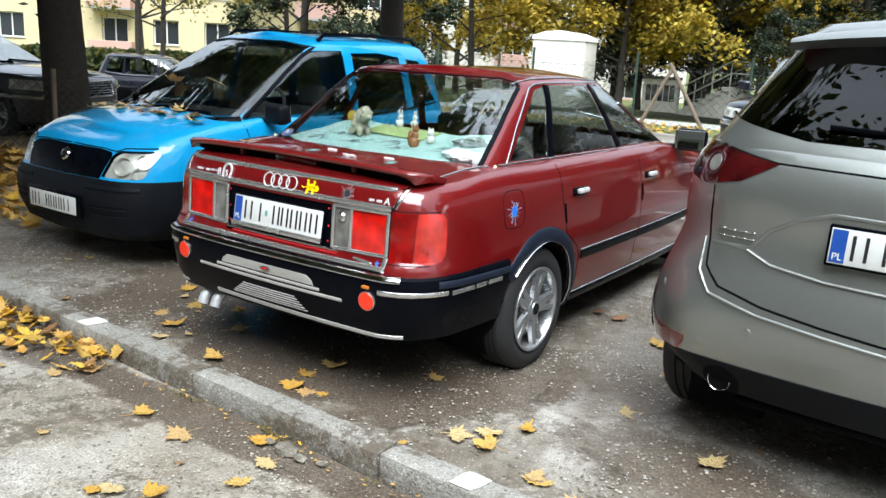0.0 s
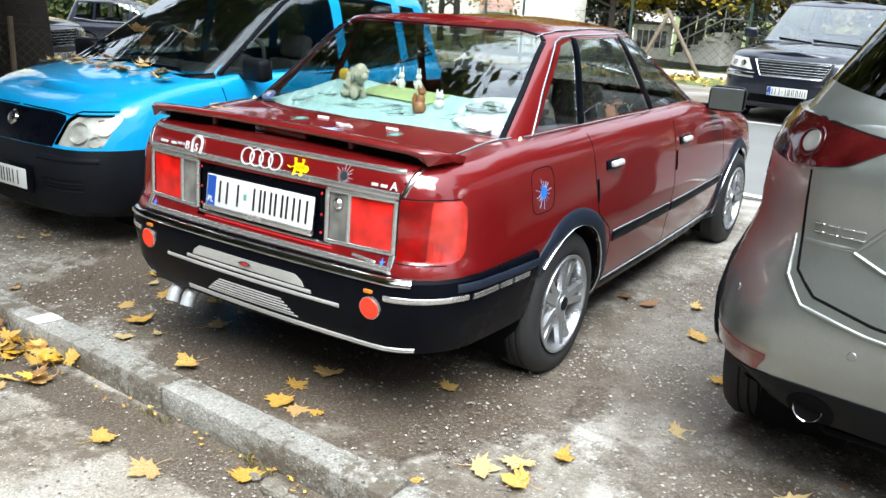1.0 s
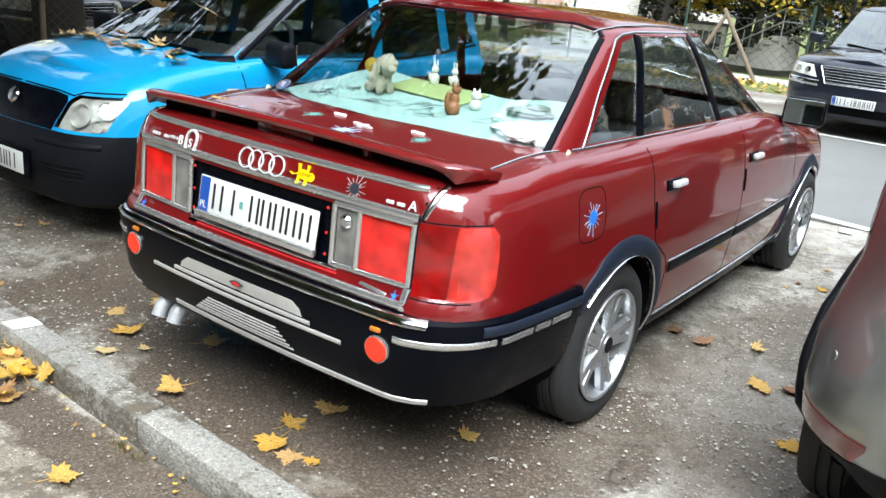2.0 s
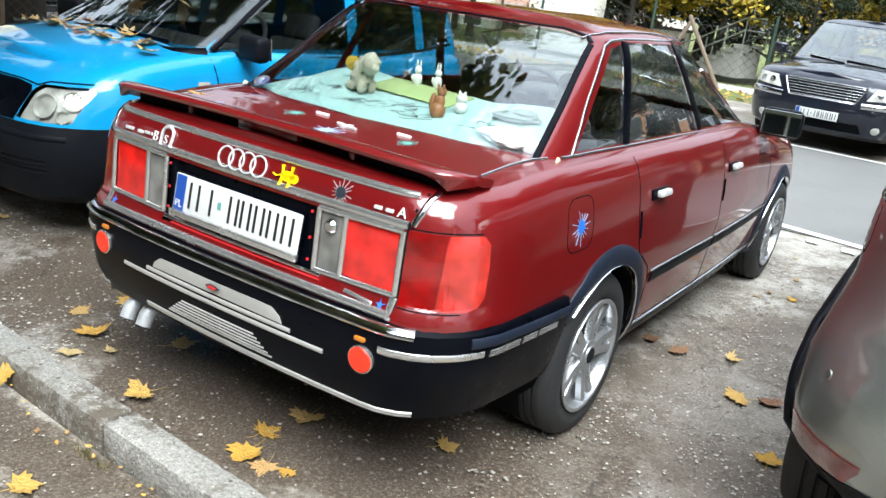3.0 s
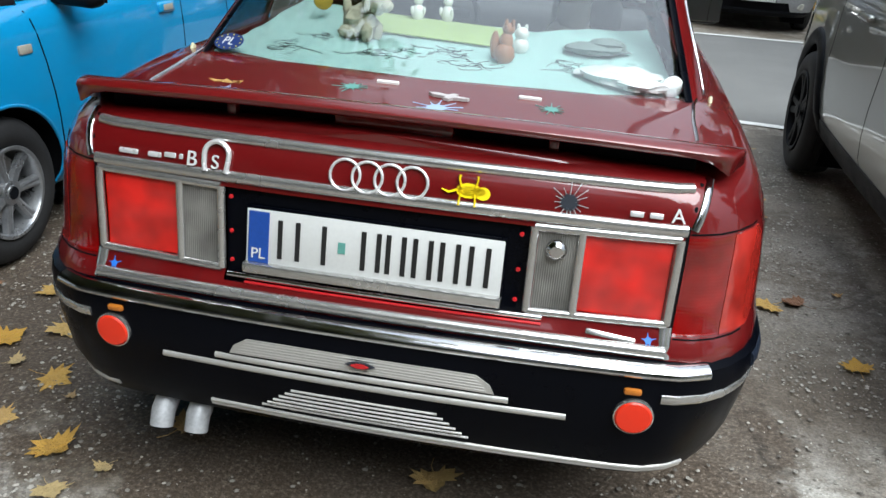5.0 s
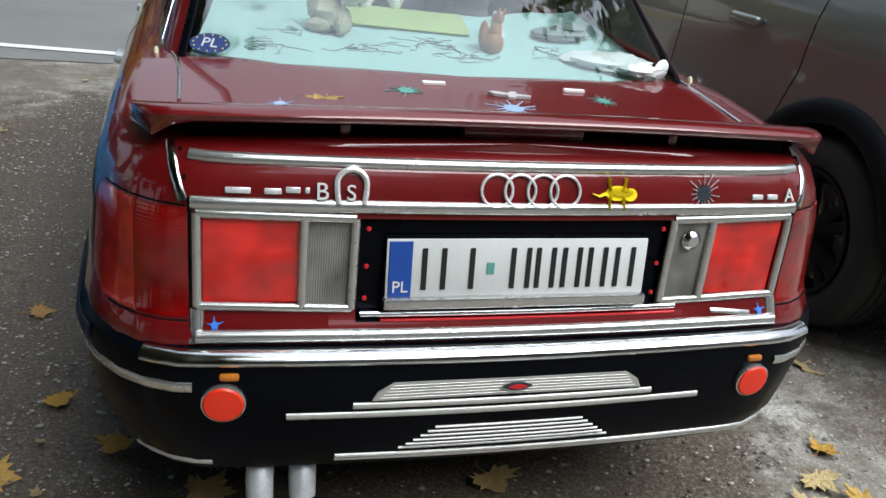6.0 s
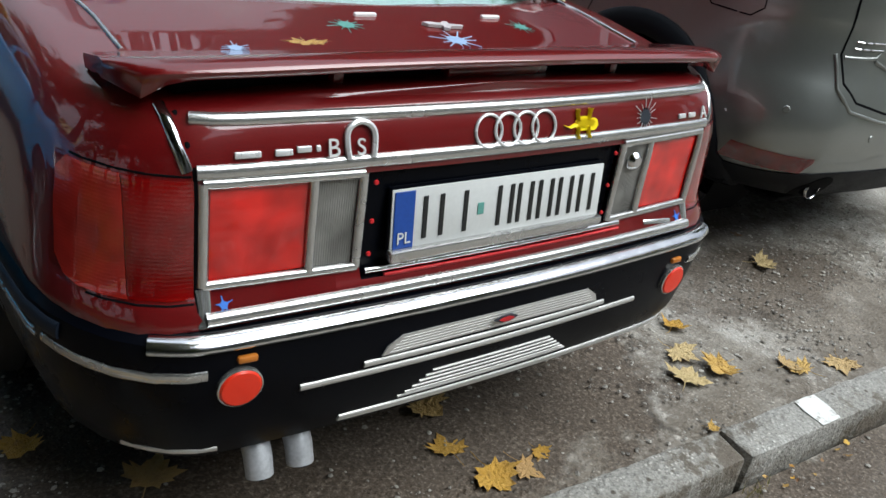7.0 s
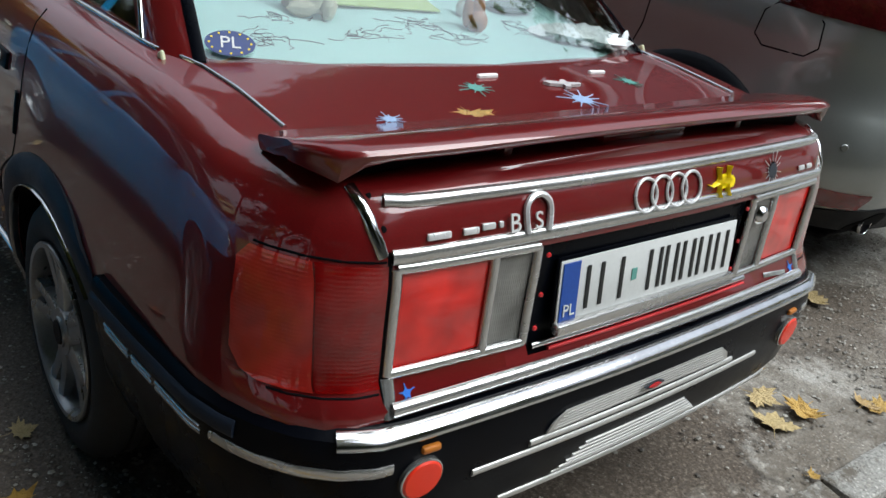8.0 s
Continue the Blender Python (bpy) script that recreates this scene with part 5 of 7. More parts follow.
# ---- cars across the lane: one builder for noses seen from afar ----
def far_car(name, label, m, L, W, H, belt, hood_front, paint_mat, wheel_y, wr, screen_base, roof_front, roof_rear, tail_y, chrome=False, pale_lower=None, plate=True, cladding=None):
    root = thing(name, label, "car", m)
    hw = W / 2
    k0 = belt - 0.05
    zf = lambda y, z: z if y < screen_base - 0.2 else z - max(0, z - 0.5) * (1 - (hood_front - 0.5) / (k0 - 0.5)) * max(0, (y - screen_base + 0.2) / (L - screen_base + 0.2)) ** 1.7
    rows = [(0.22, 0.15, L - 0.15, hw - 0.09), (0.27, 0.05, L - 0.06, hw - 0.03), (0.45, 0.0, L, hw), (0.62, 0.0, L, hw), (0.75, 0.01, L - 0.02, hw - 0.005), (k0 - 0.1, 0.02, L - 0.05, hw - 0.02), (k0 - 0.03, 0.04, L - 0.1, hw - 0.05), (k0, 0.08, L - 0.18, hw - 0.12)]
    hr = []
    for f in (0, 0.12, 0.35, 0.6, 0.8, 0.92, 0.98, 1.0):
        z = (belt - 0.08) + f * (H - 0.03 - belt + 0.08)
        e = f if f < 0.9 else f + (f - 0.9) * 1.2
        hr.append((z, tail_y + e * (roof_rear - tail_y), screen_base + e * (roof_front - screen_base), hw - 0.07 - 0.14 * f - (0.05 if f > 0.95 else 0) - (0.06 if f == 1.0 else 0)))
    zb, zt = belt, H - 0.11
    lerp = lambda f: (zb - belt + 0.08 + f * (zt - zb)) / (H - 0.03 - belt + 0.08)
    yfb, yft = screen_base - 0.25, roof_front + 0.15
    b1, b2 = 0.30 * screen_base + 0.7 * tail_y, 0.64 * screen_base + 0.36 * tail_y
    sides = [[(tail_y + 0.35, zb + 0.05), (b1 - 0.05, zb), (b1 - 0.03, zt), (roof_rear + 0.15, zt)], [(b1 + 0.03, zb), (b2 - 0.04, zb), (b2 - 0.08, zt), (b1 + 0.03, zt)], [(b2 + 0.04, zb), (yfb, zb), (yft, zt - 0.02), (b2 - 0.0, zt)]]
    if b2 > yft - 0.1:
        sides[2] = [(b2 + 0.04, zb), (yfb, zb), (b2 + 0.06, zt - 0.06)]
    body, house, sk, hk = car_base(
        root, rows, hr, [(y, wr) for y in wheel_y], wr + 0.045, paint_mat, sides, [(-hw + 0.25, zb + 0.08), (hw - 0.25, zb + 0.08), (hw - 0.32, zt), (-hw + 0.32, zt)],
        [(-hw + 0.14, zb + 0.0), (hw - 0.14, zb + 0.0), (hw - 0.27, zt + 0.02), (-hw + 0.27, zt + 0.02)],
        [(-hw + 0.2, tail_y + 0.3), (hw - 0.2, tail_y + 0.3), (hw - 0.2, screen_base - 0.35), (-hw + 0.2, screen_base - 0.35)], hw, zf, 0.05, 0.03,
        dict(rfx=0.4, rfy=0.4, bf=0.16, tf=0.05, rrx=0.2, rry=0.25), dict(rrx=0.18, rry=0.2, br=0.05, rfx=0.18, rfy=0.25, bf=0.18, tf=0.04))
    hf = hood_front
    for s in (1, -1):
        b = take(body, carve(body, "y", [(s * (hw * 0.52), hf - 0.20), (s * hw * 0.98, hf - 0.16), (s * hw * 0.98, hf - 0.03), (s * hw * 0.60, hf - 0.05)], lambda c: c.y > L - 0.75 and c.x * s > 0.2))
        hl = part("headlamp", solid(lift(b, 0.002), 0.01), M_HEADLAMP, root, "clear headlamp")
        for hx in (0.66, 0.8):
            part("reflector_bowl", lathe([(0.0, -0.006), (0.03, -0.004), (0.05, 0.002)], 16, "y", sk.frame_at("y", s * hw * hx, hf - 0.115, 1)), M_CHROME, hl)
        part("fog_lamp", lathe([(0.0, -0.006), (0.045, -0.004), (0.055, 0.006)], 16, "y", sk.frame_at("y", s * hw * 0.70, 0.37, 1)), M_HEADLAMP, root)
        if chrome:
            part("bumper_chrome", sk.ribbon("y", [(s * hw * 0.48, hf - 0.27), (s * hw * 0.97, hf - 0.25)], 0.075, 0.02, 1), M_CHROME, root, "bright chrome bumper insert")
        for wy in wheel_y:
            wheel(root, s * (hw - 0.03), wy, wr, s, wr, 0.21, wr * 0.66, 10)
        door_mirror(root, s * (hw + 0.08), screen_base - 0.42, belt + 0.09, s, paint_mat if not cladding else cladding, 0.2, 0.15)
        for y in (b2, b1):
            part("door_gap", sk.ribbon("x", [(y, k0 - 0.04), (y, 0.33)], 0.008, 0.0015, s), M_BLACK, root)
            part("door_handle", rbox(0.18, 0.035, 0.035, 0.012, 2, sk.frame_at("x", y + 0.16, k0 - 0.14, s, 0, 0.015)), paint_mat, root)
        part("window_trim", hk.ribbon("x", [(tail_y + 0.3, zb + 0.03), (b1, zb - 0.02), (yfb, zb - 0.02)], 0.016, 0.006, s), M_CHROME, root)
    gp = [(-hw * 0.50, hf - 0.05), (hw * 0.50, hf - 0.05), (hw * 0.40, hf - 0.26), (-hw * 0.40, hf - 0.26)]
    b = take(body, carve(body, "y", gp, lambda c: c.y > L - 0.6))
    gr = part("grille", solid(lift(b, -0.015), 0.005), M_BLACK, root)
    for k in range(6):
        f = (k + 0.5) / 6
        w = hw * (0.49 - 0.10 * f)
        part("grille_bar", sk.ribbon("y", [(-w, hf - 0.055 - 0.205 * f), (w, hf - 0.055 - 0.205 * f)], 0.012, 0.012, 1), M_CHROME, gr)
    part("grille_frame", sk.ribbon("y", gp, 0.02, 0.014, 1, closed=True), M_CHROME, gr)
    b = take(body, carve(body, "y", [(-hw * 0.55, 0.30), (hw * 0.55, 0.30), (hw * 0.5, 0.41), (-hw * 0.5, 0.41)], lambda c: c.y > L - 0.6))
    part("air_intake", solid(lift(b, -0.01), 0.005), M_BLACK, root)
    if pale_lower:
        b = take(body, carve(body, "y", [(-hw, 0.2), (hw, 0.2), (hw, 0.30), (-hw, 0.30)], lambda c: c.y > L - 0.7))
        part("bumper_skirt", solid(lift(b, 0.003), 0.008), pale_lower, root)
    part("body", body, paint_mat, root)
    part("roof", house, paint_mat, root)
    if plate:
        p, n = sk.at("y", 0, 0.47, 1)
        number_plate(root, pose(0, p.y + 0.02, 0.47, 0, 0, 180))
        part("plate_bed", rbox(0.54, 0.03, 0.13, 0.01, 1, pose(0, p.y + 0.002, 0.47)), M_PLASTIC, root)
    part("scuttle", hk.ribbon("y", [(-hw + 0.13, zb - 0.03), (0, zb - 0.05), (hw - 0.13, zb - 0.03)], 0.06, 0.012, 1), M_PLASTIC, root)
    part("wiper", hk.ribbon("y", [(-hw * 0.6, zb), (hw * 0.1, zb + 0.04)], 0.016, 0.02, 1), M_PLASTIC, root)
    part("wiper", hk.ribbon("y", [(hw * 0.1, zb), (hw * 0.6, zb + 0.04)], 0.016, 0.02, 1), M_PLASTIC, root)
    for x in (-0.4, 0.4):
        seat(root, x, 0.55 * screen_base + 0.1, belt - 0.45, 1, 0.48)
    part("rear_bench", rbox(W - 0.5, 0.15, 0.5, 0.05, 3, pose(0, tail_y + 0.9, belt - 0.2, 12)), M_INTERIOR, root)
    part("dashboard", rbox(W - 0.4, 0.5, 0.2, 0.06, 3, pose(0, screen_base - 0.45, belt - 0.1)), M_INTERIOR, root)
    part("cabin_floor", rbox(W - 0.4, screen_base - tail_y - 0.5, 0.03, 0.01, 1, pose(0, (screen_base + tail_y) / 2, 0.45)), M_BLACK, root)
    return root


far_car("dark_blue_wagon_car", "dark blue wagon with a chrome-barred grille, parked across the lane", pose(-0.02, 14.95, 0, 0, 0, 178), 5.05, 2.0, 1.70, 1.08, 0.92, M_DARKBLUE, (1.0, 3.95), 0.36, 3.75, 2.75, 0.35, 0.08, True)
far_car("silver_wagon_car", "silver-grey off-road car with dark arches, parked across the lane", pose(2.75, 14.95, 0, 0, 0, 176), 4.3, 1.74, 1.62, 1.0, 0.88, M_PALE, (0.85, 3.4), 0.33, 3.05, 2.1, 0.35, 0.05, False, M_CLAD)
far_car("grey_minivan_car", "dark grey minivan behind the wire fence", pose(-12.6, 3.2, -0.05, 0, 0, -72), 4.5, 1.8, 1.62, 1.0, 0.86, M_GREY, (0.85, 3.5), 0.33, 3.3, 2.0, 0.3, 0.05, True)
far_car("black_hatchback_car", "small black hatchback on the far street", pose(-18.6, 11.6, -0.58, 0, 0, -60), 3.9, 1.65, 1.45, 0.92, 0.78, M_DARKBLUE, (0.7, 3.15), 0.3, 2.85, 1.8, 0.3, 0.05, False)

# ---- ground ----
def ground_z(x, y):
    far = max(0.0, math.hypot(x, y - 1) - 13)
    rise = min(1.0, max(0.0, (x - 1.25) / 0.7)) * min(1.0, max(0.0, (y + 0.1) / 0.5)) * min(1.0, max(0.0, (5.2 - y) / 1.5))
    if rise > 0 and x < 10:
        return 0.035 * rise * rise * (3 - 2 * rise)
    return -0.033 * far if far < 45 else -0.033 * 45 - 0.004 * (far - 45)


def skew(x):
    """How far the kerb line swings out of square with the bays."""
    return -0.042 * (max(-7.0, min(7.0, x)) - 1.2)


def gravel_mat(name, base, pebbles, stain, wet=0.0, soil_and_shade=(), grain=1.0):
    """Worn old paving: fines, pebbles of many tones in patches, stains, hair cracks."""
    m, nt, b = shader(name)
    tc = nt.nodes.new("ShaderNodeTexCoord")
    n1, n2, n3, n4 = noise_node(nt, 0.8, 8, 0.65), noise_node(nt, 6.0, 8, 0.75), noise_node(nt, 90.0, 5, 0.75), noise_node(nt, 2.2, 6, 0.7)

    def cells(scale, feature="F1"):
        v = nt.nodes.new("ShaderNodeTexVoronoi")
        v.feature = feature
        v.inputs["Scale"].default_value = scale
        link(nt, tc.outputs["Object"], v.inputs["Vector"])
        return v

    v, v2, v3 = cells(95), cells(38), cells(26)
    n6 = noise_node(nt, 1.4, 9, 0.7)
    fines = ramp(nt, n3, [(0.3, tuple(c * (1 - 0.55 * grain) for c in base)), (0.5, base), (0.68, tuple(min(1, c * (1 + 0.45 * grain)) for c in base))])
    worn = ramp(nt, n6, [(0.485, (0, 0, 0)), (0.525, (1, 1, 1))])
    c = mixc(nt, worn, fines, mixc(nt, 1.0, fines, (0.74, 0.715, 0.68), "MULTIPLY"))
    for vv, lo, hi, src in ((v, 0.46, 0.54, n2), (v2, 0.52, 0.60, n4)):
        bw = nt.nodes.new("ShaderNodeRGBToBW")
        link(nt, vv.outputs["Color"], bw.inputs[0])
        peb = ramp(nt, bw.outputs[0], [(0.15, tuple(x * 0.3 for x in pebbles)), (0.5, tuple(x * 0.75 for x in pebbles)), (0.85, tuple(min(1, x * 1.35) for x in pebbles))])
        pm = ramp(nt, vv.outputs["Distance"], [(0.28, (grain,) * 3), (0.46, (0, 0, 0))])
        c = mixc(nt, mixc(nt, 1.0, pm, ramp(nt, src, [(lo, (0, 0, 0)), (hi, (1, 1, 1))]), "MULTIPLY"), c, peb)
    bits = nt.nodes.new("ShaderNodeRGBToBW")
    link(nt, v3.outputs["Color"], bits.inputs[0])
    chip = mixc(nt, 1.0, ramp(nt, bits.outputs[0], [(0.72, (0, 0, 0)), (0.75, (0.9,) * 3)]), ramp(nt, v3.outputs["Distance"], [(0.14, (1, 1, 1)), (0.22, (0, 0, 0))]), "MULTIPLY")
    c = mixc(nt, chip, c, (0.075, 0.06, 0.045))
    c = mixc(nt, 1.0, c, ramp(nt, n1, [(0.44, (1, 1, 1)), (0.56, stain)]), "MULTIPLY")
    c = mixc(nt, 0.5, c, ramp(nt, n2, [(0.34, (0.66, 0.64, 0.61)), (0.58, (1.02, 1.02, 1.02))]), "MULTIPLY")
    n5 = noise_node(nt, 16.0, 6, 0.75)
    soil = mixc(nt, 1.0, ramp(nt, n5, [(0.46, (0, 0, 0)), (0.53, (grain,) * 3)]), ramp(nt, n4, [(0.46, (0, 0, 0)), (0.53, (0.85,) * 3)]), "MULTIPLY")
    c = mixc(nt, soil, c, (0.10, 0.078, 0.056))
    # Ragged dark patches of soil; on the lot they also paint in shade.
    for px, py, rx, ry, amt in soil_and_shade:
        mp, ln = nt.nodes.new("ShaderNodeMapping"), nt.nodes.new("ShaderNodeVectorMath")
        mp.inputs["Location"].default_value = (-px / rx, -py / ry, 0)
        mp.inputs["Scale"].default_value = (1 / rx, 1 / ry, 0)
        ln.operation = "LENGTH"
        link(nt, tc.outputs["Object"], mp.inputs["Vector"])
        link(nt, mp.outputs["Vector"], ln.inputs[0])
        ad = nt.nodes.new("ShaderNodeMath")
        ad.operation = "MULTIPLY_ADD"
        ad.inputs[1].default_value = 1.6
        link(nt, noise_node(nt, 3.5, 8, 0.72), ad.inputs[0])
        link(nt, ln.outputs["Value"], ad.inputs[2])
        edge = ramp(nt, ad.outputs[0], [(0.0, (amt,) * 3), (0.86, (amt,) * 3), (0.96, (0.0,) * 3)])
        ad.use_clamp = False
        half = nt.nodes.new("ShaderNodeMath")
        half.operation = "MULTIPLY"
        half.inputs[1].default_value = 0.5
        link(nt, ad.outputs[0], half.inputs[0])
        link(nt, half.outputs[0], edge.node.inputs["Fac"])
        soil_shade_tone = ramp(nt, n3, [(0.3, (0.026, 0.018, 0.012)), (0.5, (0.075, 0.054, 0.037)), (0.62, (0.16, 0.125, 0.095)), (0.72, (0.33, 0.29, 0.24))])
        c = mixc(nt, edge, c, soil_shade_tone)
    e = cells(0.9, "DISTANCE_TO_EDGE")
    sep = nt.nodes.new("ShaderNodeMix")
    sep.data_type = "VECTOR"
    sep.inputs[0].default_value = 0.12
    nz = nt.nodes.new("ShaderNodeTexNoise")
    nz.inputs["Scale"].default_value = 5.0
    link(nt, tc.outputs["Object"], nz.inputs["Vector"])
    link(nt, tc.outputs["Object"], sep.inputs[4])
    link(nt, nz.outputs["Color"], sep.inputs[5])
    link(nt, sep.outputs[1], e.inputs["Vector"])
    crack = ramp(nt, e.outputs["Distance"], [(0.0, (0.25, 0.23, 0.2)), (0.012, (1, 1, 1))])
    c = mixc(nt, ramp(nt, n4, [(0.5, (0, 0, 0)), (0.62, (0.75,) * 3)]), c, mixc(nt, 1.0, c, crack, "MULTIPLY"))
    link(nt, c, b.inputs["Base Color"])
    link(nt, ramp(nt, n1, [(0.35, (0.92 - wet,) * 3), (0.62, (0.62 - wet,) * 3)]), b.inputs["Roughness"])
    h = mixc(nt, 0.5, ramp(nt, v.outputs["Distance"], [(0.0, (1, 1, 1)), (0.5, (0, 0, 0))]), n3)
    h2 = mixc(nt, 0.4, h, ramp(nt, v2.outputs["Distance"], [(0.0, (1, 1, 1)), (0.45, (0, 0, 0))]))
    h3 = mixc(nt, 0.1, h2, crack)
    bump(nt, b, h3, 0.003 + 0.005 * grain, 1.0)
    return m


# Patches under and between the cars are soil with the cars' shade painted in.
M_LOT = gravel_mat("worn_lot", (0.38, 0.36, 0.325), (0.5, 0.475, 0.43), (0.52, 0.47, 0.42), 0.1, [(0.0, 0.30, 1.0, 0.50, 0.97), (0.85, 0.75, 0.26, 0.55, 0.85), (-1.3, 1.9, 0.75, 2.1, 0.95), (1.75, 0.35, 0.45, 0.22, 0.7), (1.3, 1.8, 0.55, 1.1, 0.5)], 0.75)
M_PATH = gravel_mat("footpath", (0.38, 0.355, 0.315), (0.5, 0.47, 0.42), (0.8, 0.76, 0.71), 0.0, [(-1.6, -0.40, 1.0, 0.17, 0.75), (0.15, -0.40, 1.5, 0.13, 0.85), (1.7, -0.45, 1.0, 0.13, 0.85)], 0.95)
M_LANE = mat("lane_asphalt", (0.17, 0.17, 0.165), 0.85, var=0.2, scale=1.2, fine=150, relief=0.003)
M_KERB = gravel_mat("kerb_concrete", (0.3, 0.29, 0.265), (0.42, 0.4, 0.365), (0.56, 0.53, 0.48), 0.0, (), 1.0)
M_WORN = mat("worn_kerb_paint", (0.66, 0.66, 0.63), 0.8, var=0.1, scale=9, fine=90)
_b = M_WORN.node_tree.nodes["Principled BSDF"]
_c = _b.inputs["Base Color"].links[0].from_socket
link(M_WORN.node_tree, mixc(M_WORN.node_tree, ramp(M_WORN.node_tree, noise_node(M_WORN.node_tree, 28.0, 8, 0.75), [(0.36, (1, 1, 1)), (0.44, (0, 0, 0))]), _c, (0.3, 0.28, 0.25)), _b.inputs["Base Color"])
M_PAINT = mat("road_paint", (0.72, 0.72, 0.7), 0.7, var=0.12, scale=9, fine=90)
M_GRASS = mat("grass", (0.11, 0.13, 0.035), 0.95, var=0.5, scale=1.5, fine=40, relief=0.02)
M_SOIL = mat("soil", (0.16, 0.12, 0.06), 0.95, var=0.4, scale=2, fine=60, relief=0.01)
M_SLAB = mat("far_paving", (0.34, 0.33, 0.31), 0.9, var=0.15, scale=2, fine=60)


def sheet(name, label, material, x0, x1, y0, y1, dz=0.0, step=1.0, rough=0.0, cat="ground", seed=0.0, swing=0):
    bm = bmesh.new()
    nx, ny = max(1, int((x1 - x0) / step)), max(1, int((y1 - y0) / step))
    vs = [[bm.verts.new((x0 + (x1 - x0) * i / nx, y0 + (y1 - y0) * j / ny, 0)) for j in range(ny + 1)] for i in range(nx + 1)]
    for col in vs:
        for v in col:
            v.co.z = ground_z(v.co.x, v.co.y) + dz
            if swing:
                v.co.y += skew(v.co.x) * (1.0 if swing > 1 else max(0.0, 1 - (v.co.y - y0) / 3.0))
            if rough:
                v.co.z += rough * noise.noise((v.co.x * 1.7 + seed, v.co.y * 1.7, 0)) + 0.5 * rough * noise.noise((v.co.x * 6, v.co.y * 6 + seed, 3))
    for i in range(nx):
        for j in range(ny):
            bm.faces.new((vs[i][j], vs[i + 1][j], vs[i + 1][j + 1], vs[i][j + 1]))
    return tagged(finish(name, bm, material), label, cat, kind="structure")


sheet("ground", "patchy autumn grass reaching to the horizon", M_GRASS, -260, 260, -180, 340, -0.26, 8.0)
sheet("parking_lot", "worn grey paving with gravel, stains, soil and painted shade", M_LOT, -5.2, 16, -0.2, 5.0, 0.0, 0.11, 0.012, swing=1)
sheet("leaf_strip", "bare soil strip by the fence", M_SOIL, -9.0, -5.2, -0.2, 5.0, -0.004, 0.2, 0.02, swing=1)
sheet("footpath", "pale trodden footpath along the kerb", M_PATH, -20, 20, -9.0, -0.33, -0.09, 0.11, 0.008, swing=2)
sheet("lane", "smooth grey asphalt lane", M_LANE, -22, 30, 5.0, 9.95, 0.006, 0.5, 0.004)
sheet("far_lot", "grey parking bays across the lane", M_LOT, -22, 30, 9.95, 15.2, 0.0, 0.4, 0.006)
sheet("far_pavement", "pale far pavement", M_SLAB, -30, 40, 19.0, 22.5, -0.01, 1.0)
sheet("far_verge", "grass verge with fallen leaves", M_GRASS, -40, 60, 15.2, 19.0, 0.0, 0.5, 0.03)
sheet("side_street", "pale side street", M_SLAB, -19, -9.0, -6.9, 19.0, 0.002, 1.0)

# kerb of single stones
kerb = thing("kerb", "weathered concrete kerb stones between footpath and paving", "kerb", kind="structure")
kerb_meshes = []
for q in range(5):
    bm = bmesh.new()
    bmesh.ops.create_cube(bm, size=1.0)
    bmesh.ops.scale(bm, vec=(1.118, 0.125, 0.22), verts=bm.verts[:])
    bmesh.ops.bevel(bm, geom=bm.edges[:], offset=0.012, segments=2, affect="EDGES", profile=0.5)
    bmesh.ops.subdivide_edges(bm, edges=[e for e in bm.edges if e.calc_length() > 0.5], cuts=34)
    for v in bm.verts:
        edge = 1.0 if v.co.z > 0.07 and v.co.y < -0.04 else 0.35
        chip = max(0.0, noise.noise((v.co.x * 7 + q * 5, v.co.y * 9, q)) - 0.15)
        v.co += Vector((0, 0.03 * chip * edge, -0.034 * chip * edge)) + 0.004 * Vector((0, noise.noise((v.co.x * 30, q, v.co.z * 20)), noise.noise((v.co.x * 26, v.co.y * 26, q))))
    me = bpy.data.meshes.new("kerb_stone")
    bm.to_mesh(me)
    bm.free()
    me.materials.append(M_KERB)
    me.shade_smooth()
    me.set_sharp_from_angle(angle=radians(38))
    kerb_meshes.append(me)
for k in range(-14, 14):
    ob = new("kerb_stone", kerb_meshes[k % 5])
    ob.parent = kerb
    kx = -0.285 + 0.565 + 1.13 * k
    ob.location = (kx, -0.262 + skew(kx) + 0.004 * math.sin(k * 2.1), -0.09 + 0.0015 * math.sin(k * 3.3))
    ob.rotation_euler = (0.006 * math.sin(k * 1.3), 0.002 * math.sin(k * 5), -0.042 * (abs(kx) < 7) + 0.003 * math.sin(k * 1.7))


def slab(name, label, pts, z, material, t=0.004, cat="marking"):
    bm = bmesh.new()
    f = bm.faces.new([bm.verts.new((x, y, z)) for x, y in pts])
    r = bmesh.ops.extrude_face_region(bm, geom=[f])
    bmesh.ops.translate(bm, vec=(0, 0, t), verts=[v for v in r["geom"] if isinstance(v, bmesh.types.BMVert)])
    bmesh.ops.recalc_face_normals(bm, faces=bm.faces[:])
    return tagged(finish(name, bm, material), label, cat, kind="structure")


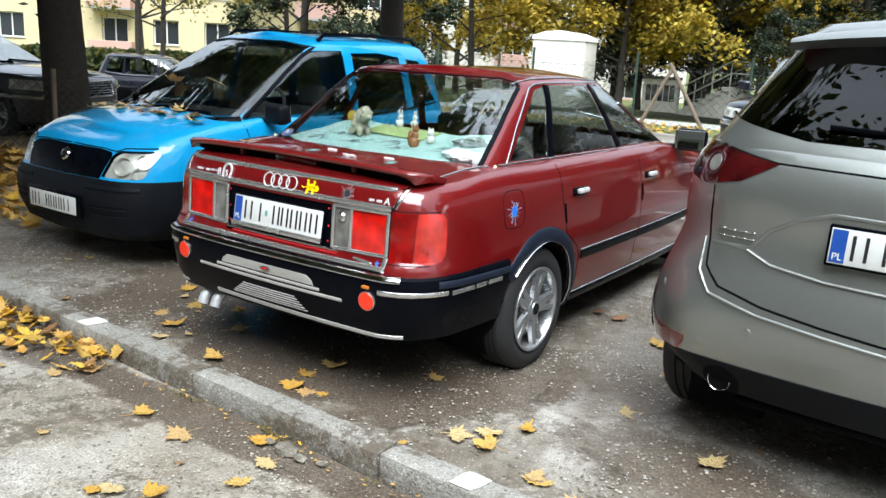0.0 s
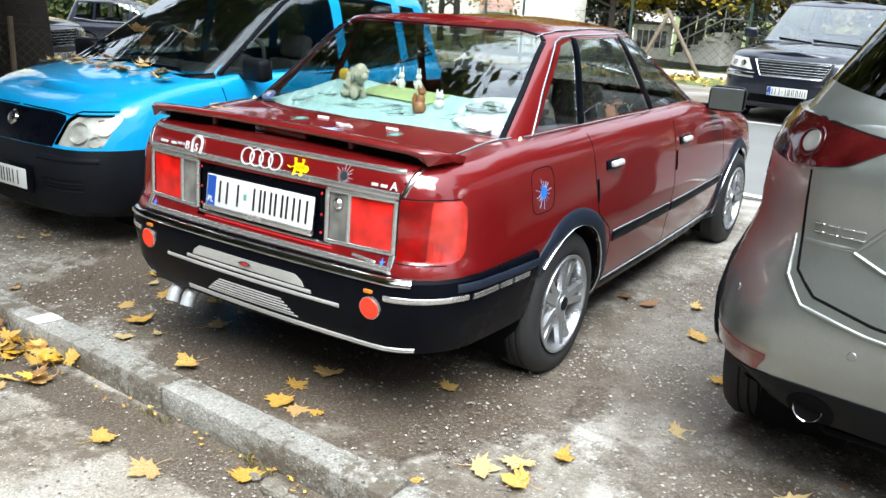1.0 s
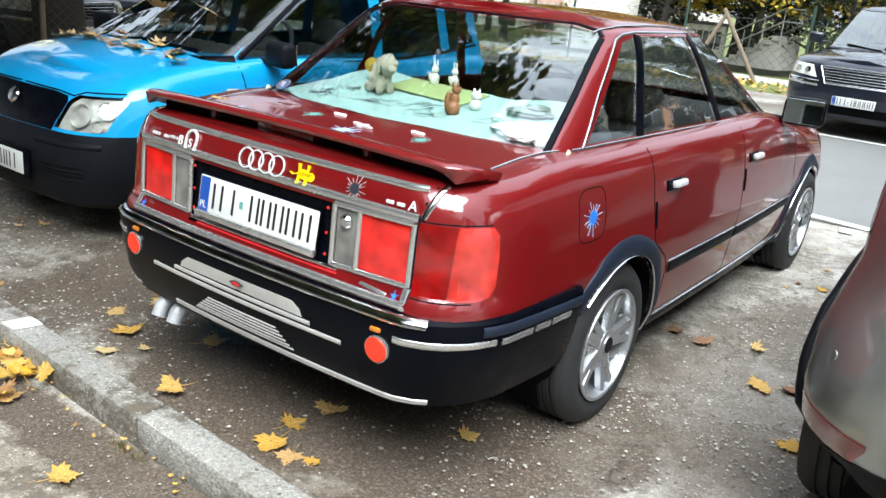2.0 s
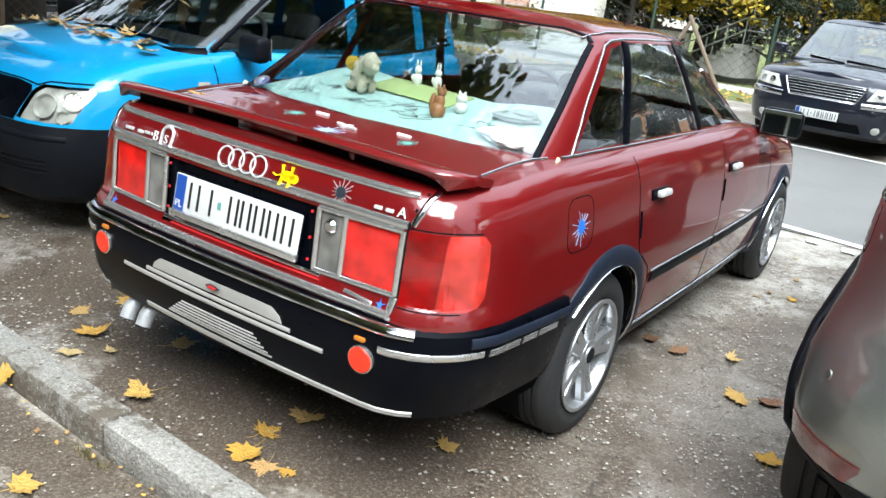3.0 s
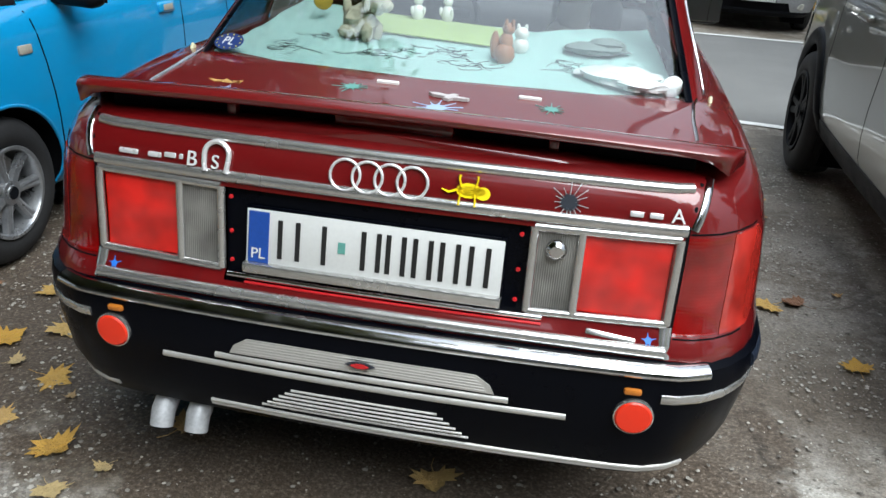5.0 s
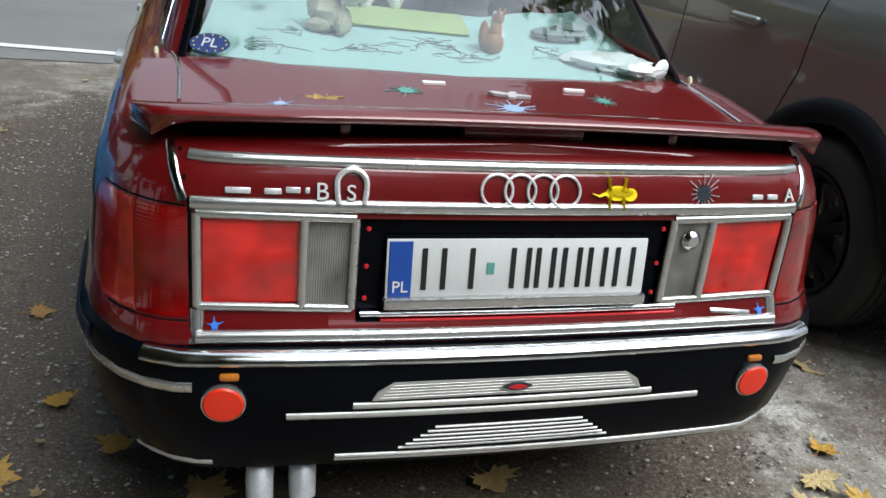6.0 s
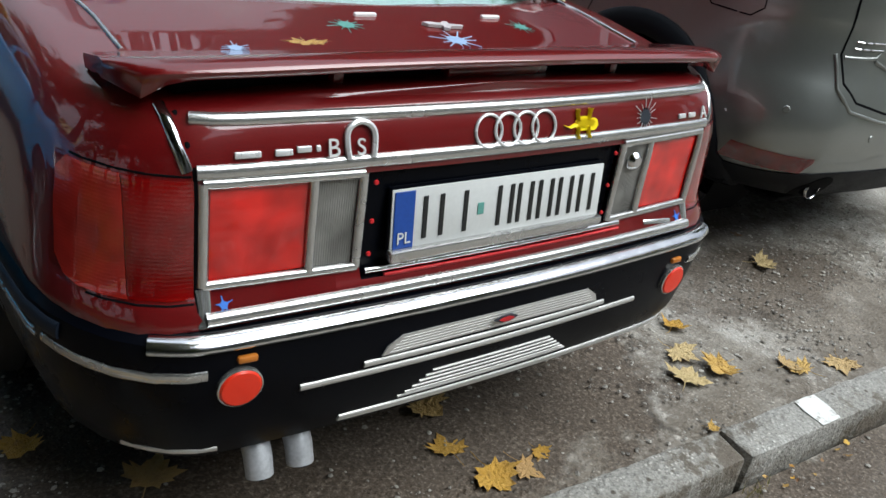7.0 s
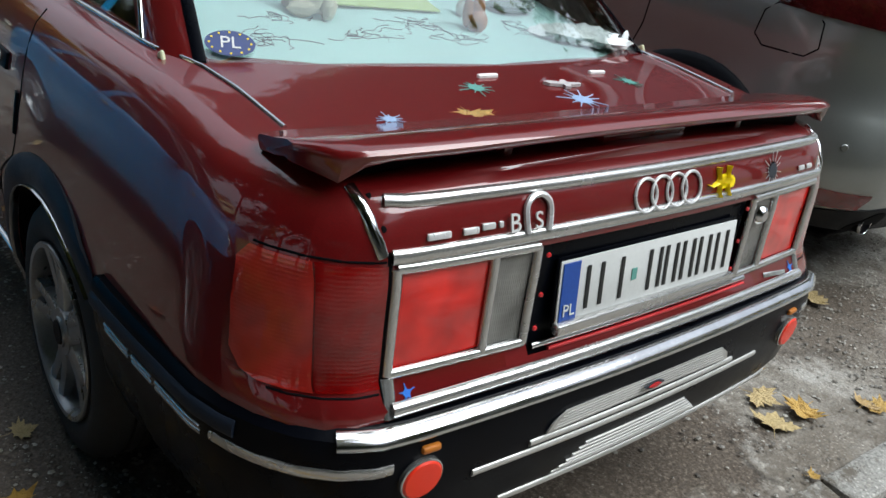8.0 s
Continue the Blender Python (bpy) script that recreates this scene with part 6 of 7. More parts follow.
for x in (-1.21, 1.225):
    slab("kerb_mark", "white paint mark on the kerb", [(x + a, b + skew(x + a)) for a, b in ((-0.048, -0.318), (-0.01, -0.319), (0.045, -0.316), (0.06, -0.27), (0.068, -0.208), (0.02, -0.204), (-0.03, -0.207), (-0.042, -0.25))], 0.0215, M_WORN, 0.002)
slab("lane_line", "white painted edge line of the lane", [(-8, 6.07), (12, 3.67), (12, 3.77), (-8, 6.17)], 0.012, M_PAINT)
slab("far_line", "white painted line across the lane", [(-20, 9.93), (30, 9.93), (30, 10.03), (-20, 10.03)], 0.012, M_PAINT)
for x, y in ((0.85, 4.76), (1.1, 4.73)):
    slab("bay_tick", "short white bay tick", [(x, y), (x + 0.09, y), (x + 0.07, y + 0.13), (x - 0.02, y + 0.13)], 0.012, M_PAINT)

# ---- trees, hedge, fence ----
M_BARK = mat("bark", (0.036, 0.029, 0.023), 0.95, var=0.5, scale=14, fine=60, relief=0.02)


def leaf_mat(name, tones):
    m, nt, b = shader(name)
    g = nt.nodes.new("ShaderNodeNewGeometry")
    link(nt, ramp(nt, g.outputs["Random Per Island"], [((k + 0.5) / len(tones), c) for k, c in enumerate(tones)]), b.inputs["Base Color"])
    b.inputs["Roughness"].default_value = 0.6
    b.inputs["Subsurface Weight"].default_value = 0.0
    tr = nt.nodes.new("ShaderNodeBsdfTranslucent")
    link(nt, b.inputs["Base Color"].links[0].from_socket, tr.inputs["Color"])
    mx, out = nt.nodes.new("ShaderNodeMixShader"), nt.nodes["Material Output"]
    mx.inputs[0].default_value = 0.35
    link(nt, b.outputs[0], mx.inputs[1])
    link(nt, tr.outputs[0], mx.inputs[2])
    link(nt, mx.outputs[0], out.inputs["Surface"])
    return m


M_LEAF_YELLOW = leaf_mat("yellow_foliage", [(0.3, 0.2, 0.02), (0.5, 0.35, 0.03), (0.42, 0.33, 0.05), (0.2, 0.18, 0.03), (0.55, 0.4, 0.06)])
M_LEAF_GREEN = leaf_mat("green_foliage", [(0.03, 0.055, 0.015), (0.06, 0.09, 0.02), (0.1, 0.11, 0.025), (0.16, 0.14, 0.03), (0.04, 0.06, 0.02)])
M_LEAF_DARK = leaf_mat("dark_foliage", [(0.012, 0.025, 0.012), (0.025, 0.04, 0.018), (0.04, 0.055, 0.02), (0.02, 0.03, 0.015)])
M_LEAF_MIX = leaf_mat("turning_foliage", [(0.08, 0.1, 0.02), (0.3, 0.22, 0.03), (0.14, 0.14, 0.03), (0.4, 0.28, 0.03), (0.06, 0.08, 0.02)])


def make_tree(name, label, seed, h, trunk_r, crown_base, crown_r, leaf, n_leaf, size=0.16, lean=0.0, flat=0.8):
    """A trunk with limbs and twigs, and a crown of single leaves gathered at the twigs."""
    rnd = random.Random(seed)
    root = thing(name, label, "tree")
    wood = bmesh.new()
    top = Vector((lean * h, 0, h * 0.8))
    line = [Vector((lean * h * f + 0.15 * math.sin(3 * f + seed), 0.15 * math.cos(2.3 * f + seed) - 0.15 * math.cos(seed), h * 0.8 * f)) for f in (0, 0.05, 0.15, 0.3, 0.5, 0.7, 0.85, 1.0)]
    tube(line, [trunk_r * k for k in (1.35, 1.1, 1.0, 0.92, 0.75, 0.5, 0.3, 0.12)], 12, wood)
    ends = []
    n_limb = 13
    for k in range(n_limb):
        f = crown_base / (h * 0.8) + (1 - crown_base / (h * 0.8)) * (k + 0.3) / n_limb
        i = min(6, int(f * 7))
        st = line[0].lerp(line[-1], min(f, 0.98))
        a = k * 2.4 + rnd.uniform(-0.3, 0.3)
        L = crown_r * rnd.uniform(0.75, 1.05) * (1.0 - 0.45 * max(0, (k / n_limb - 0.35)))
        up = rnd.uniform(0.15, 0.6)
        d = Vector((math.cos(a), math.sin(a), up))
        pts = [st, st + d * L * 0.35 + Vector((0, 0, 0.1)), st + d * L * 0.7 + Vector((0, 0, 0.05 * L)), st + d * L]
        r0 = trunk_r * 0.42 * (1 - 0.6 * k / n_limb)
        tube(pts, [r0, r0 * 0.7, r0 * 0.4, r0 * 0.12], 6, wood)
        for q in range(7):
            t = rnd.uniform(0.3, 1.0)
            base = pts[1].lerp(pts[3], t)
            dd = Vector((rnd.uniform(-1, 1), rnd.uniform(-1, 1), rnd.uniform(-0.5, 0.7))).normalized()
            e = base + dd * L * rnd.uniform(0.18, 0.42)
            tube([base, base.lerp(e, 0.5) + Vector((0, 0, 0.05)), e], [r0 * 0.25, r0 * 0.15, r0 * 0.05], 4, wood)
            ends += [e, base.lerp(e, 0.6)]
    part("trunk", wood, M_BARK, root)
    verts, faces = [], []
    for k in range(n_leaf):
        c = ends[rnd.randrange(len(ends))]
        r = abs(rnd.gauss(0, 0.42)) * crown_r * 0.30
        d = Vector((rnd.gauss(0, 1), rnd.gauss(0, 1), rnd.gauss(0, flat))).normalized()
        p = c + d * r
        u = Vector((rnd.gauss(0, 1), rnd.gauss(0, 1), rnd.gauss(0, 0.6))).normalized()
        v = u.cross(Vector((rnd.gauss(0, 0.5), rnd.gauss(0, 0.5), 1))).normalized()
        s = size * rnd.uniform(0.6, 1.3)
        i = len(verts)
        verts += [p - u * s * 0.5, p + v * s * 0.42 - Vector((0, 0, s * 0.1)), p + u * s * 0.6 - Vector((0, 0, s * 0.2)), p - v * s * 0.42 - Vector((0, 0, s * 0.1))]
        faces.append((i, i + 1, i + 2, i + 3))
    me = bpy.data.meshes.new("crown")
    me.from_pydata([tuple(v) for v in verts], [], faces)
    me.materials.append(leaf)
    cr = new("crown", me)
    cr.parent = root
    return root


def put(t, x, y, s=1.0, rz=0.0, z=None):
    t.matrix_basis = Matrix.Translation((x, y, (ground_z(x, y) if z is None else z) - 0.05)) @ Matrix.Rotation(radians(rz), 4, "Z") @ Matrix.Scale(s, 4)
    return t


def again(t, x, y, s=1.0, rz=0.0):
    c = copy_thing(t, Matrix.Identity(4))
    c.matrix_basis = Matrix.Translation((x, y, ground_z(x, y) - 0.05)) @ Matrix.Rotation(radians(rz), 4, "Z") @ Matrix.Scale(s, 4)
    return c


maple = put(make_tree("maple_tree", "tall maple with dark trunk and green turning leaves", 3, 13.0, 0.255, 3.8, 4.8, M_LEAF_GREEN, 38000, 0.27), -7.27, 3.5, 1.0, 40)
yellow = put(make_tree("yellow_tree", "tree with bright yellow autumn leaves", 11, 9.5, 0.16, 1.6, 3.6, M_LEAF_YELLOW, 12000, 0.2), -14.5, 33.0, 1.0, 0)
turning = put(make_tree("turning_tree", "broad tree with green and yellow leaves", 21, 11.0, 0.2, 2.2, 4.2, M_LEAF_MIX, 12000, 0.22), -19.0, 40, 1.1, 50)
dark = put(make_tree("dark_tree", "dense dark green tree", 31, 12.0, 0.22, 1.2, 3.6, M_LEAF_DARK, 12000, 0.2), -6.0, 37.0, 1.1, 0)
bare = put(make_tree("thin_tree", "thin tree with sparse yellowing leaves", 41, 9.0, 0.11, 2.4, 2.8, M_LEAF_MIX, 1100, 0.16), -24.5, 17.0, 1.0, 0)
for t, x, y, s, rz in (
        (yellow, -9.5, 34.5, 1.15, 120), (yellow, -18.5, 30.0, 0.95, 210), (yellow, -11.8, 41.0, 1.3, 300), (yellow, -23.0, 36.0, 1.0, 60),
        (dark, -1.5, 41, 1.2, 80), (dark, -21.5, 22.5, 0.8, 140), (dark, -18.0, 23.5, 0.75, 10), (dark, -4.0, 48, 1.3, 190), (dark, 3.5, 47, 1.2, 30),
        (turning, -30, 44, 1.2, 10), (turning, 9, 44, 1.2, 200), (turning, -36, 36, 1.1, 100), (turning, 16, 27, 0.9, 20), (turning, 21, 13, 1.0, 160),
        (bare, -29, 20.5, 1.1, 70), (bare, -25.5, 25.5, 1.15, 160), (bare, -20.0, 14.5, 0.8, 250),
        # Trees beside and behind the view are unseen, added to block sky and fill reflections.
        (maple, 12.5, 16.5, 0.8, 200), (maple, 7.5, -13.5, 1.0, 100), (maple, -5.0, -15.0, 1.05, 310), (turning, 17.5, -9, 1.0, 90), (maple, 8.5, 25.0, 0.8, 130), (turning, 12.5, 21.5, 0.8, 33), (maple, -6.4, 8.9, 0.8, 130), (maple, -9.5, -5.2, 0.85, 10), (maple, -4.8, -7.5, 0.8, 150), (maple, -12.5, -1.5, 0.9, 80), (maple, 9.5, 8.0, 1.05, 20), (maple, 12.5, 13.0, 1.2, 120), (dark, 9.8, 5.5, 0.9, 77), (dark, 11.5, 3.0, 0.75, 220), (maple, 8.6, 15.0, 1.1, 320), (dark, -9.0, 33.5, 0.7, 33), (dark, -11.5, 33.0, 0.65, 133), (dark, -6.0, 31.5, 0.6, 233), (dark, -13.5, 35, 0.8, 300), (dark, -3.6, 25.2, 0.34, 12), (dark, 6.6, 23.5, 0.75, 200), (dark, 8.4, 28.0, 0.8, 90), (dark, 10.6, 21.0, 0.8, 10), (dark, 5.9, 33.0, 0.8, 280), (bare, 8.0, 13.0, 1.0, 20), (maple, 14.5, 4.0, 0.7, 220), (yellow, -7.6, 30.5, 0.9, 20), (yellow, -11.0, 30.0, 0.85, 77), (yellow, -5.5, 33.5, 0.9, 177), (dark, -2.8, 33.0, 0.8, 250), (dark, 0.2, 36.5, 0.85, 310), (maple, -15.5, -6.0, 1.0, 10), (turning, -25, 2, 1.1, 44), (maple, -4.4, -3.4, 0.9, 60), (dark, -7.0, -4.8, 0.75, 20), (dark, -10.0, 0.6, 0.8, 140), (dark, -5.2, -9.5, 0.8, 250), (dark, -11.5, -7.5, 0.9, 70)):
    again(t, x, y, s, rz)


def blob_hedge(name, label, a, b, h, w, leaf, n, seed):
    """A clipped hedge: a dense box of single leaves over dark twigs."""
    rnd = random.Random(seed)
    a, b = Vector((*a, 0)), Vector((*b, 0))
    d = b - a
    side = Vector((-d.y, d.x, 0)).normalized()
    root = thing(name, label, "hedge")
    core = bmesh.new()
    mid = (a + b) / 2
    rbox(d.length, w * 0.7, h * 0.85, 0.1, 2, pose(mid.x, mid.y, ground_z(mid.x, mid.y) + h * 0.42, 0, 0, math.degrees(math.atan2(d.y, d.x))), core)
    part("hedge_core", core, M_LEAF_DARK, root)
    verts, faces = [], []
    for k in range(n):
        f = rnd.random()
        p = a + d * f + side * (w / 2) * (rnd.choice((-1, 1)) * (0.8 + 0.25 * rnd.random()) if rnd.random() < 0.65 else rnd.uniform(-1, 1))
        top = h * (0.92 + 0.12 * noise.noise((f * d.length * 0.8, seed, 0)))
        p.z = ground_z(p.x, p.y) + (rnd.uniform(0, top) if rnd.random() < 0.6 else top + rnd.uniform(-0.12, 0.08))
        u = Vector((rnd.gauss(0, 1), rnd.gauss(0, 1), rnd.gauss(0, 1))).normalized()
        v = u.orthogonal().normalized()
        s = 0.12 * rnd.uniform(0.6, 1.4)
        i = len(verts)
        verts += [p - u * s, p + v * s * 0.7, p + u * s, p - v * s * 0.7]
        faces.append((i, i + 1, i + 2, i + 3))
    me = bpy.data.meshes.new("foliage")
    me.from_pydata([tuple(v) for v in verts], [], faces)
    me.materials.append(leaf)
    ob = new("foliage", me)
    ob.parent = root
    return root


blob_hedge("hedge", "clipped green hedge turning brown", (-33, 12.5), (-17.5, 25.5), 1.35, 1.4, M_LEAF_GREEN, 9000, 5)
blob_hedge("shrub", "low rounded yellowing shrub by the fence", (-2.6, 24.3), (-1.0, 24.5), 1.5, 1.3, M_LEAF_MIX, 1500, 8)

# ---- wire fence along the lot and across the far verge ----
M_WIRE = mat("wire", (0.06, 0.06, 0.06), 0.6, 0.5)
M_GREENPOST = mat("green_post", (0.03, 0.06, 0.045), 0.5)
M_WOODPOST = mat("weathered_post", (0.16, 0.12, 0.085), 0.85, var=0.3)


def wire_fence(name, label, a, b, h, n_post, mesh_step, post_mat, post_r=0.025, over=0.0):
    root = thing(name, label, "fence")
    a, b = Vector((*a, 0)), Vector((*b, 0))
    d = b - a
    for k in range(n_post + 1):
        p = a + d * k / n_post
        z = ground_z(p.x, p.y)
        part("post", tube([p + Vector((0, 0, z - 0.1)), p + Vector((0.01 * (k % 3 - 1), 0, z + h + over))], post_r, 8), post_mat, root)
    cu = bmesh.new()
    L = d.length
    u = d.normalized()
    n = int(L / mesh_step)
    rise = int(h / mesh_step)
    for k in range(-rise, n):
        for sgn in (1, -1):
            x0, x1 = k * mesh_step, (k + rise) * mesh_step
            z0, z1 = 0.03, rise * mesh_step
            if x0 < 0:
                z0, x0 = z0 - x0, 0
            if x1 > L:
                z1, x1 = z1 - (x1 - L), L
            if x1 - x0 < 0.02:
                continue
            p, q = a + u * x0, a + u * x1
            gz0, gz1 = ground_z(p.x, p.y), ground_z(q.x, q.y)
            if sgn < 0:
                z0, z1 = rise * mesh_step + 0.03 - z0, rise * mesh_step + 0.03 - z1
            tube([p + Vector((0, 0, gz0 + z0)), q + Vector((0, 0, gz1 + z1))], 0.0035, 3, cu)
    for z in (0.04, h - 0.02):
        tube([a + Vector((0, 0, ground_z(a.x, a.y) + z)), b + Vector((0, 0, ground_z(b.x, b.y) + z))], 0.004, 4, cu)
    part("wire_mesh", cu, M_WIRE, root)
    return root


wire_fence("wire_fence", "sagging chain-link fence on short posts", (-9.4, 0.4), (-4.6, 5.9), 0.95, 4, 0.11, M_WOODPOST, 0.03, 0.06)
wire_fence("mesh_fence", "green chain-link fence with steel posts", (-14.5, 17.2), (8.0, 22.2), 1.55, 8, 0.22, M_GREENPOST, 0.035, 0.3)
br = thing("fence_brace", "two weathered timber poles leaning as a brace", "brace")
for p, q in (((-5.55, 18.3, -0.2), (-5.0, 18.9, 1.35)), ((-3.9, 18.4, -0.2), (-5.1, 18.9, 1.4))):
    part("pole", tube([p, q], 0.05, 8), M_WOODPOST, br)

# ---- buildings ----
M_CREAM = mat("cream_render", (0.62, 0.52, 0.32), 0.9, var=0.08, scale=0.8, fine=30, relief=0.004)
M_WHITEWALL = mat("white_render", (0.68, 0.65, 0.6), 0.9, var=0.07, scale=0.8, fine=30, relief=0.004)
M_PINK = mat("pink_render", (0.52, 0.33, 0.28), 0.9, var=0.1, scale=0.8, fine=30)
M_BRICK = mat("orange_brick_render", (0.48, 0.25, 0.15), 0.9, var=0.15, scale=1.5, fine=25, relief=0.004)
M_ROOF = mat("roof_sheet", (0.1, 0.08, 0.07), 0.8)
M_PANE = mat("window_pane", (0.03, 0.035, 0.04), 0.08, coat=0.5)
M_CURTAIN = mat("pale_blind", (0.5, 0.5, 0.48), 0.7)
M_STEEL = mat("galvanised_steel", (0.45, 0.46, 0.46), 0.45, 0.6)


def block(name, label, centre, rz, width, depth, floors, storey, material, first=0.9, balconies=(), win_w=1.5, bay=3.0, band=None, sink=0.0):
    """A block of flats with window openings set in, sills, balconies, plinth and roof edge."""
    z0 = ground_z(*centre) + sink
    root = thing(name, label, "building", pose(centre[0], centre[1], z0, 0, 0, rz))
    H = floors * storey + 0.8
    n = int(width / bay)
    x0 = -(n - 1) * bay / 2
    wall = bmesh.new()
    t = 0.3
    xs = sorted({-width / 2, width / 2} | {x0 + k * bay + e * win_w / 2 for k in range(n) for e in (-1, 1)})
    zs = sorted({0.0, H} | {first + f * storey + e for f in range(floors) for e in (0, 1.45)})
    for i in range(len(xs) - 1):
        for j in range(len(zs) - 1):
            cx, cz = (xs[i] + xs[i + 1]) / 2, (zs[j] + zs[j + 1]) / 2
            hole = any(abs(cx - (x0 + k * bay)) < win_w / 2 for k in range(n)) and any(first + f * storey < cz < first + f * storey + 1.45 for f in range(floors))
            if not hole:
                rbox(xs[i + 1] - xs[i], t, zs[j + 1] - zs[j], 0, 1, pose(cx, 0, cz), wall)
    rbox(width, depth - t, H, 0, 1, pose(0, t / 2 + 0.15 + (depth - t) / 2 + 0.1, H / 2), wall)
    part("wall", wall, material, root)
    part("plinth", rbox(width + 0.04, t + 0.06, 0.6, 0.02, 1, pose(0, 0, 0.3)), M_SLAB, root)
    part("roof", rbox(width + 0.5, depth + 0.6, 0.25, 0.05, 1, pose(0, depth / 2, H + 0.12)), M_ROOF, root)
    for k in range(n):
        for f in range(floors):
            m = pose(x0 + k * bay, 0.08, first + f * storey + 0.725)
            w = part("window", rbox(win_w - 0.1, 0.02, 1.35, 0, 1, m @ pose(0, 0.03, 0)), M_PANE, root)
            fr = bmesh.new()
            for a in (-1, 0, 1):
                rbox(0.07, 0.06, 1.45, 0.01, 1, m @ pose(a * (win_w / 2 - 0.035), 0, 0), fr)
            for a in (-1, 1):
                rbox(win_w, 0.055, 0.07, 0.01, 1, m @ pose(0, 0, a * 0.69), fr)
            part("window_frame", fr, M_WHITEPLASTIC, w)
            if (k * 7 + f * 3) % 4 == 1:
                part("blind", rbox(win_w * 0.45, 0.01, 1.3, 0, 1, m @ pose(-win_w * 0.24, 0.012, 0)), M_CURTAIN, w)
            part("window_sill", rbox(win_w + 0.1, 0.2, 0.05, 0.01, 1, m @ pose(0, -0.2, -0.75)), M_STEEL, w)
            if k in balconies:
                bz = first + f * storey - 0.85
                bl = part("balcony", rbox(bay * 0.85, 1.1, 0.15, 0.02, 1, pose(x0 + k * bay, -0.7, bz)), M_SLAB, root)
                part("balcony_front", rbox(bay * 0.85, 0.08, 0.9, 0.02, 1, pose(x0 + k * bay, -1.2, bz + 0.5)), band or material, bl)
                for s in (-1, 1):
                    part("balcony_side", rbox(0.06, 1.05, 0.9, 0.02, 1, pose(x0 + k * bay + s * bay * 0.41, -0.7, bz + 0.5)), band or material, bl)
    return root


block("cream_apartment_block", "cream rendered block of flats with balconies", (-40.5, 30.5), 38, 27, 11, 4, 2.8, M_CREAM, 0.6, (3, 7), 1.5, 3.0, M_PINK, -1.5)
block("white_apartment_block", "white rendered block of flats behind trees", (-33.0, 56.0), 24, 30, 11, 5, 2.8, M_WHITEWALL, 0.8, (2, 5, 8), 1.5, 3.0, M_PINK, -1.0)
# Unseen block added behind the view so upright surfaces reflect something dark.
block("unseen_grey_block", "plain grey block added out of view to darken reflections", (2, -19), 180, 60, 10, 4, 2.8, M_SLAB, 0.9)
block("orange_school_building", "orange rendered low building with wide windows", (10.5, 40.0), -12, 32, 12, 2, 3.3, M_BRICK, 0.9, (), 2.2, 3.2)
low = thing("glazed_pavilion", "low white pavilion with framed windows", "building", pose(-10.0, 31.8, ground_z(-10.0, 31.8), 0, 0, 14) @ Matrix.Diagonal((0.24, 0.3, 0.55, 1)))
part("wall", rbox(6, 3, 2.4, 0.03, 1, pose(0, 0, 1.2)), M_WHITEWALL, low)
for k in range(5):
    w = part("window", rbox(0.85, 0.05, 1.2, 0.01, 1, pose(-2 + k, -1.5, 1.4)), M_PANE, low)
    part("window_frame", rbox(0.95, 0.04, 1.3, 0.02, 1, pose(-2 + k, -1.49, 1.4)), M_WHITEPLASTIC, w)
part("roof", rbox(6.4, 3.4, 0.18, 0.03, 1, pose(0, 0, 2.5)), M_ROOF, low)
can = thing("entrance_canopy", "dark flat canopy on steel columns before the orange building", "canopy", pose(4.0, 35.0, ground_z(4, 35), 0, 0, -12))
part("canopy_slab", rbox(12, 3.0, 0.45, 0.03, 1, pose(0, 0, 3.0)), M_ROOF, can)
for k in range(4):
    part("column", rbox(0.14, 0.14, 2.8, 0.02, 1, pose(-5.2 + 3.4 * k, -1.2, 1.4)), M_STEEL, can)
# white box by the fence
cab = thing("site_container", "white sheet-metal container with a curved roof", "container", pose(-11.55, 25.7, ground_z(-11.55, 25.7), 0, 0, 14) @ Matrix.Diagonal((0.86, 0.9, 1.1, 1)))
b = bmesh.new()
rbox(2.2, 2.4, 2.15, 0.03, 2, pose(0, 0, 1.15), b)
part("box", b, M_WHITEWALL, cab)
prf = [(-1.15, 0), (-1.1, 0.12), (-0.6, 0.26), (0, 0.31), (0.6, 0.26), (1.1, 0.12), (1.15, 0)]
part("roof", prism(prf, 2.5, pose(0, -1.25, 2.2)), M_WHITEPLASTIC, cab)
for k in range(9):
    part("rib", rbox(0.025, 0.02, 2.0, 0.004, 1, pose(-0.96 + 0.24 * k, -1.205, 1.15)), M_WHITEWALL, cab)
# steps with a rail
st = thing("outdoor_steps", "concrete steps with pale tubular rails", "steps", pose(-7.4, 31.0, ground_z(-7.4, 31.0), 0, 0, -10))
for k in range(7):
    part("step", rbox(0.31, 1.8, 0.17, 0.01, 1, pose(-1.1 + 0.3 * k, 0, 0.085 + 0.17 * k)), M_SLAB, st)
    part("step_base", rbox(0.31, 1.7, 0.17 * k + 0.02, 0.0, 1, pose(-1.1 + 0.3 * k, 0, 0.085 * k)), M_SLAB, st)
for y in (-0.95, 0.95):
    for dz in (0.5, 0.95):
        part("rail", tube([(-1.5, y, dz), (-1.1, y, dz + 0.1), (0.9, y, 1.2 + dz), (1.6, y, 1.2 + dz)], 0.03, 6), M_STEEL, st)
    for k in range(4):
        part("rail_post", tube([(-1.2 + 0.7 * k, y, 0.35 * k), (-1.2 + 0.7 * k, y, 0.35 * k + 1.05)], 0.025, 6), M_STEEL, st)
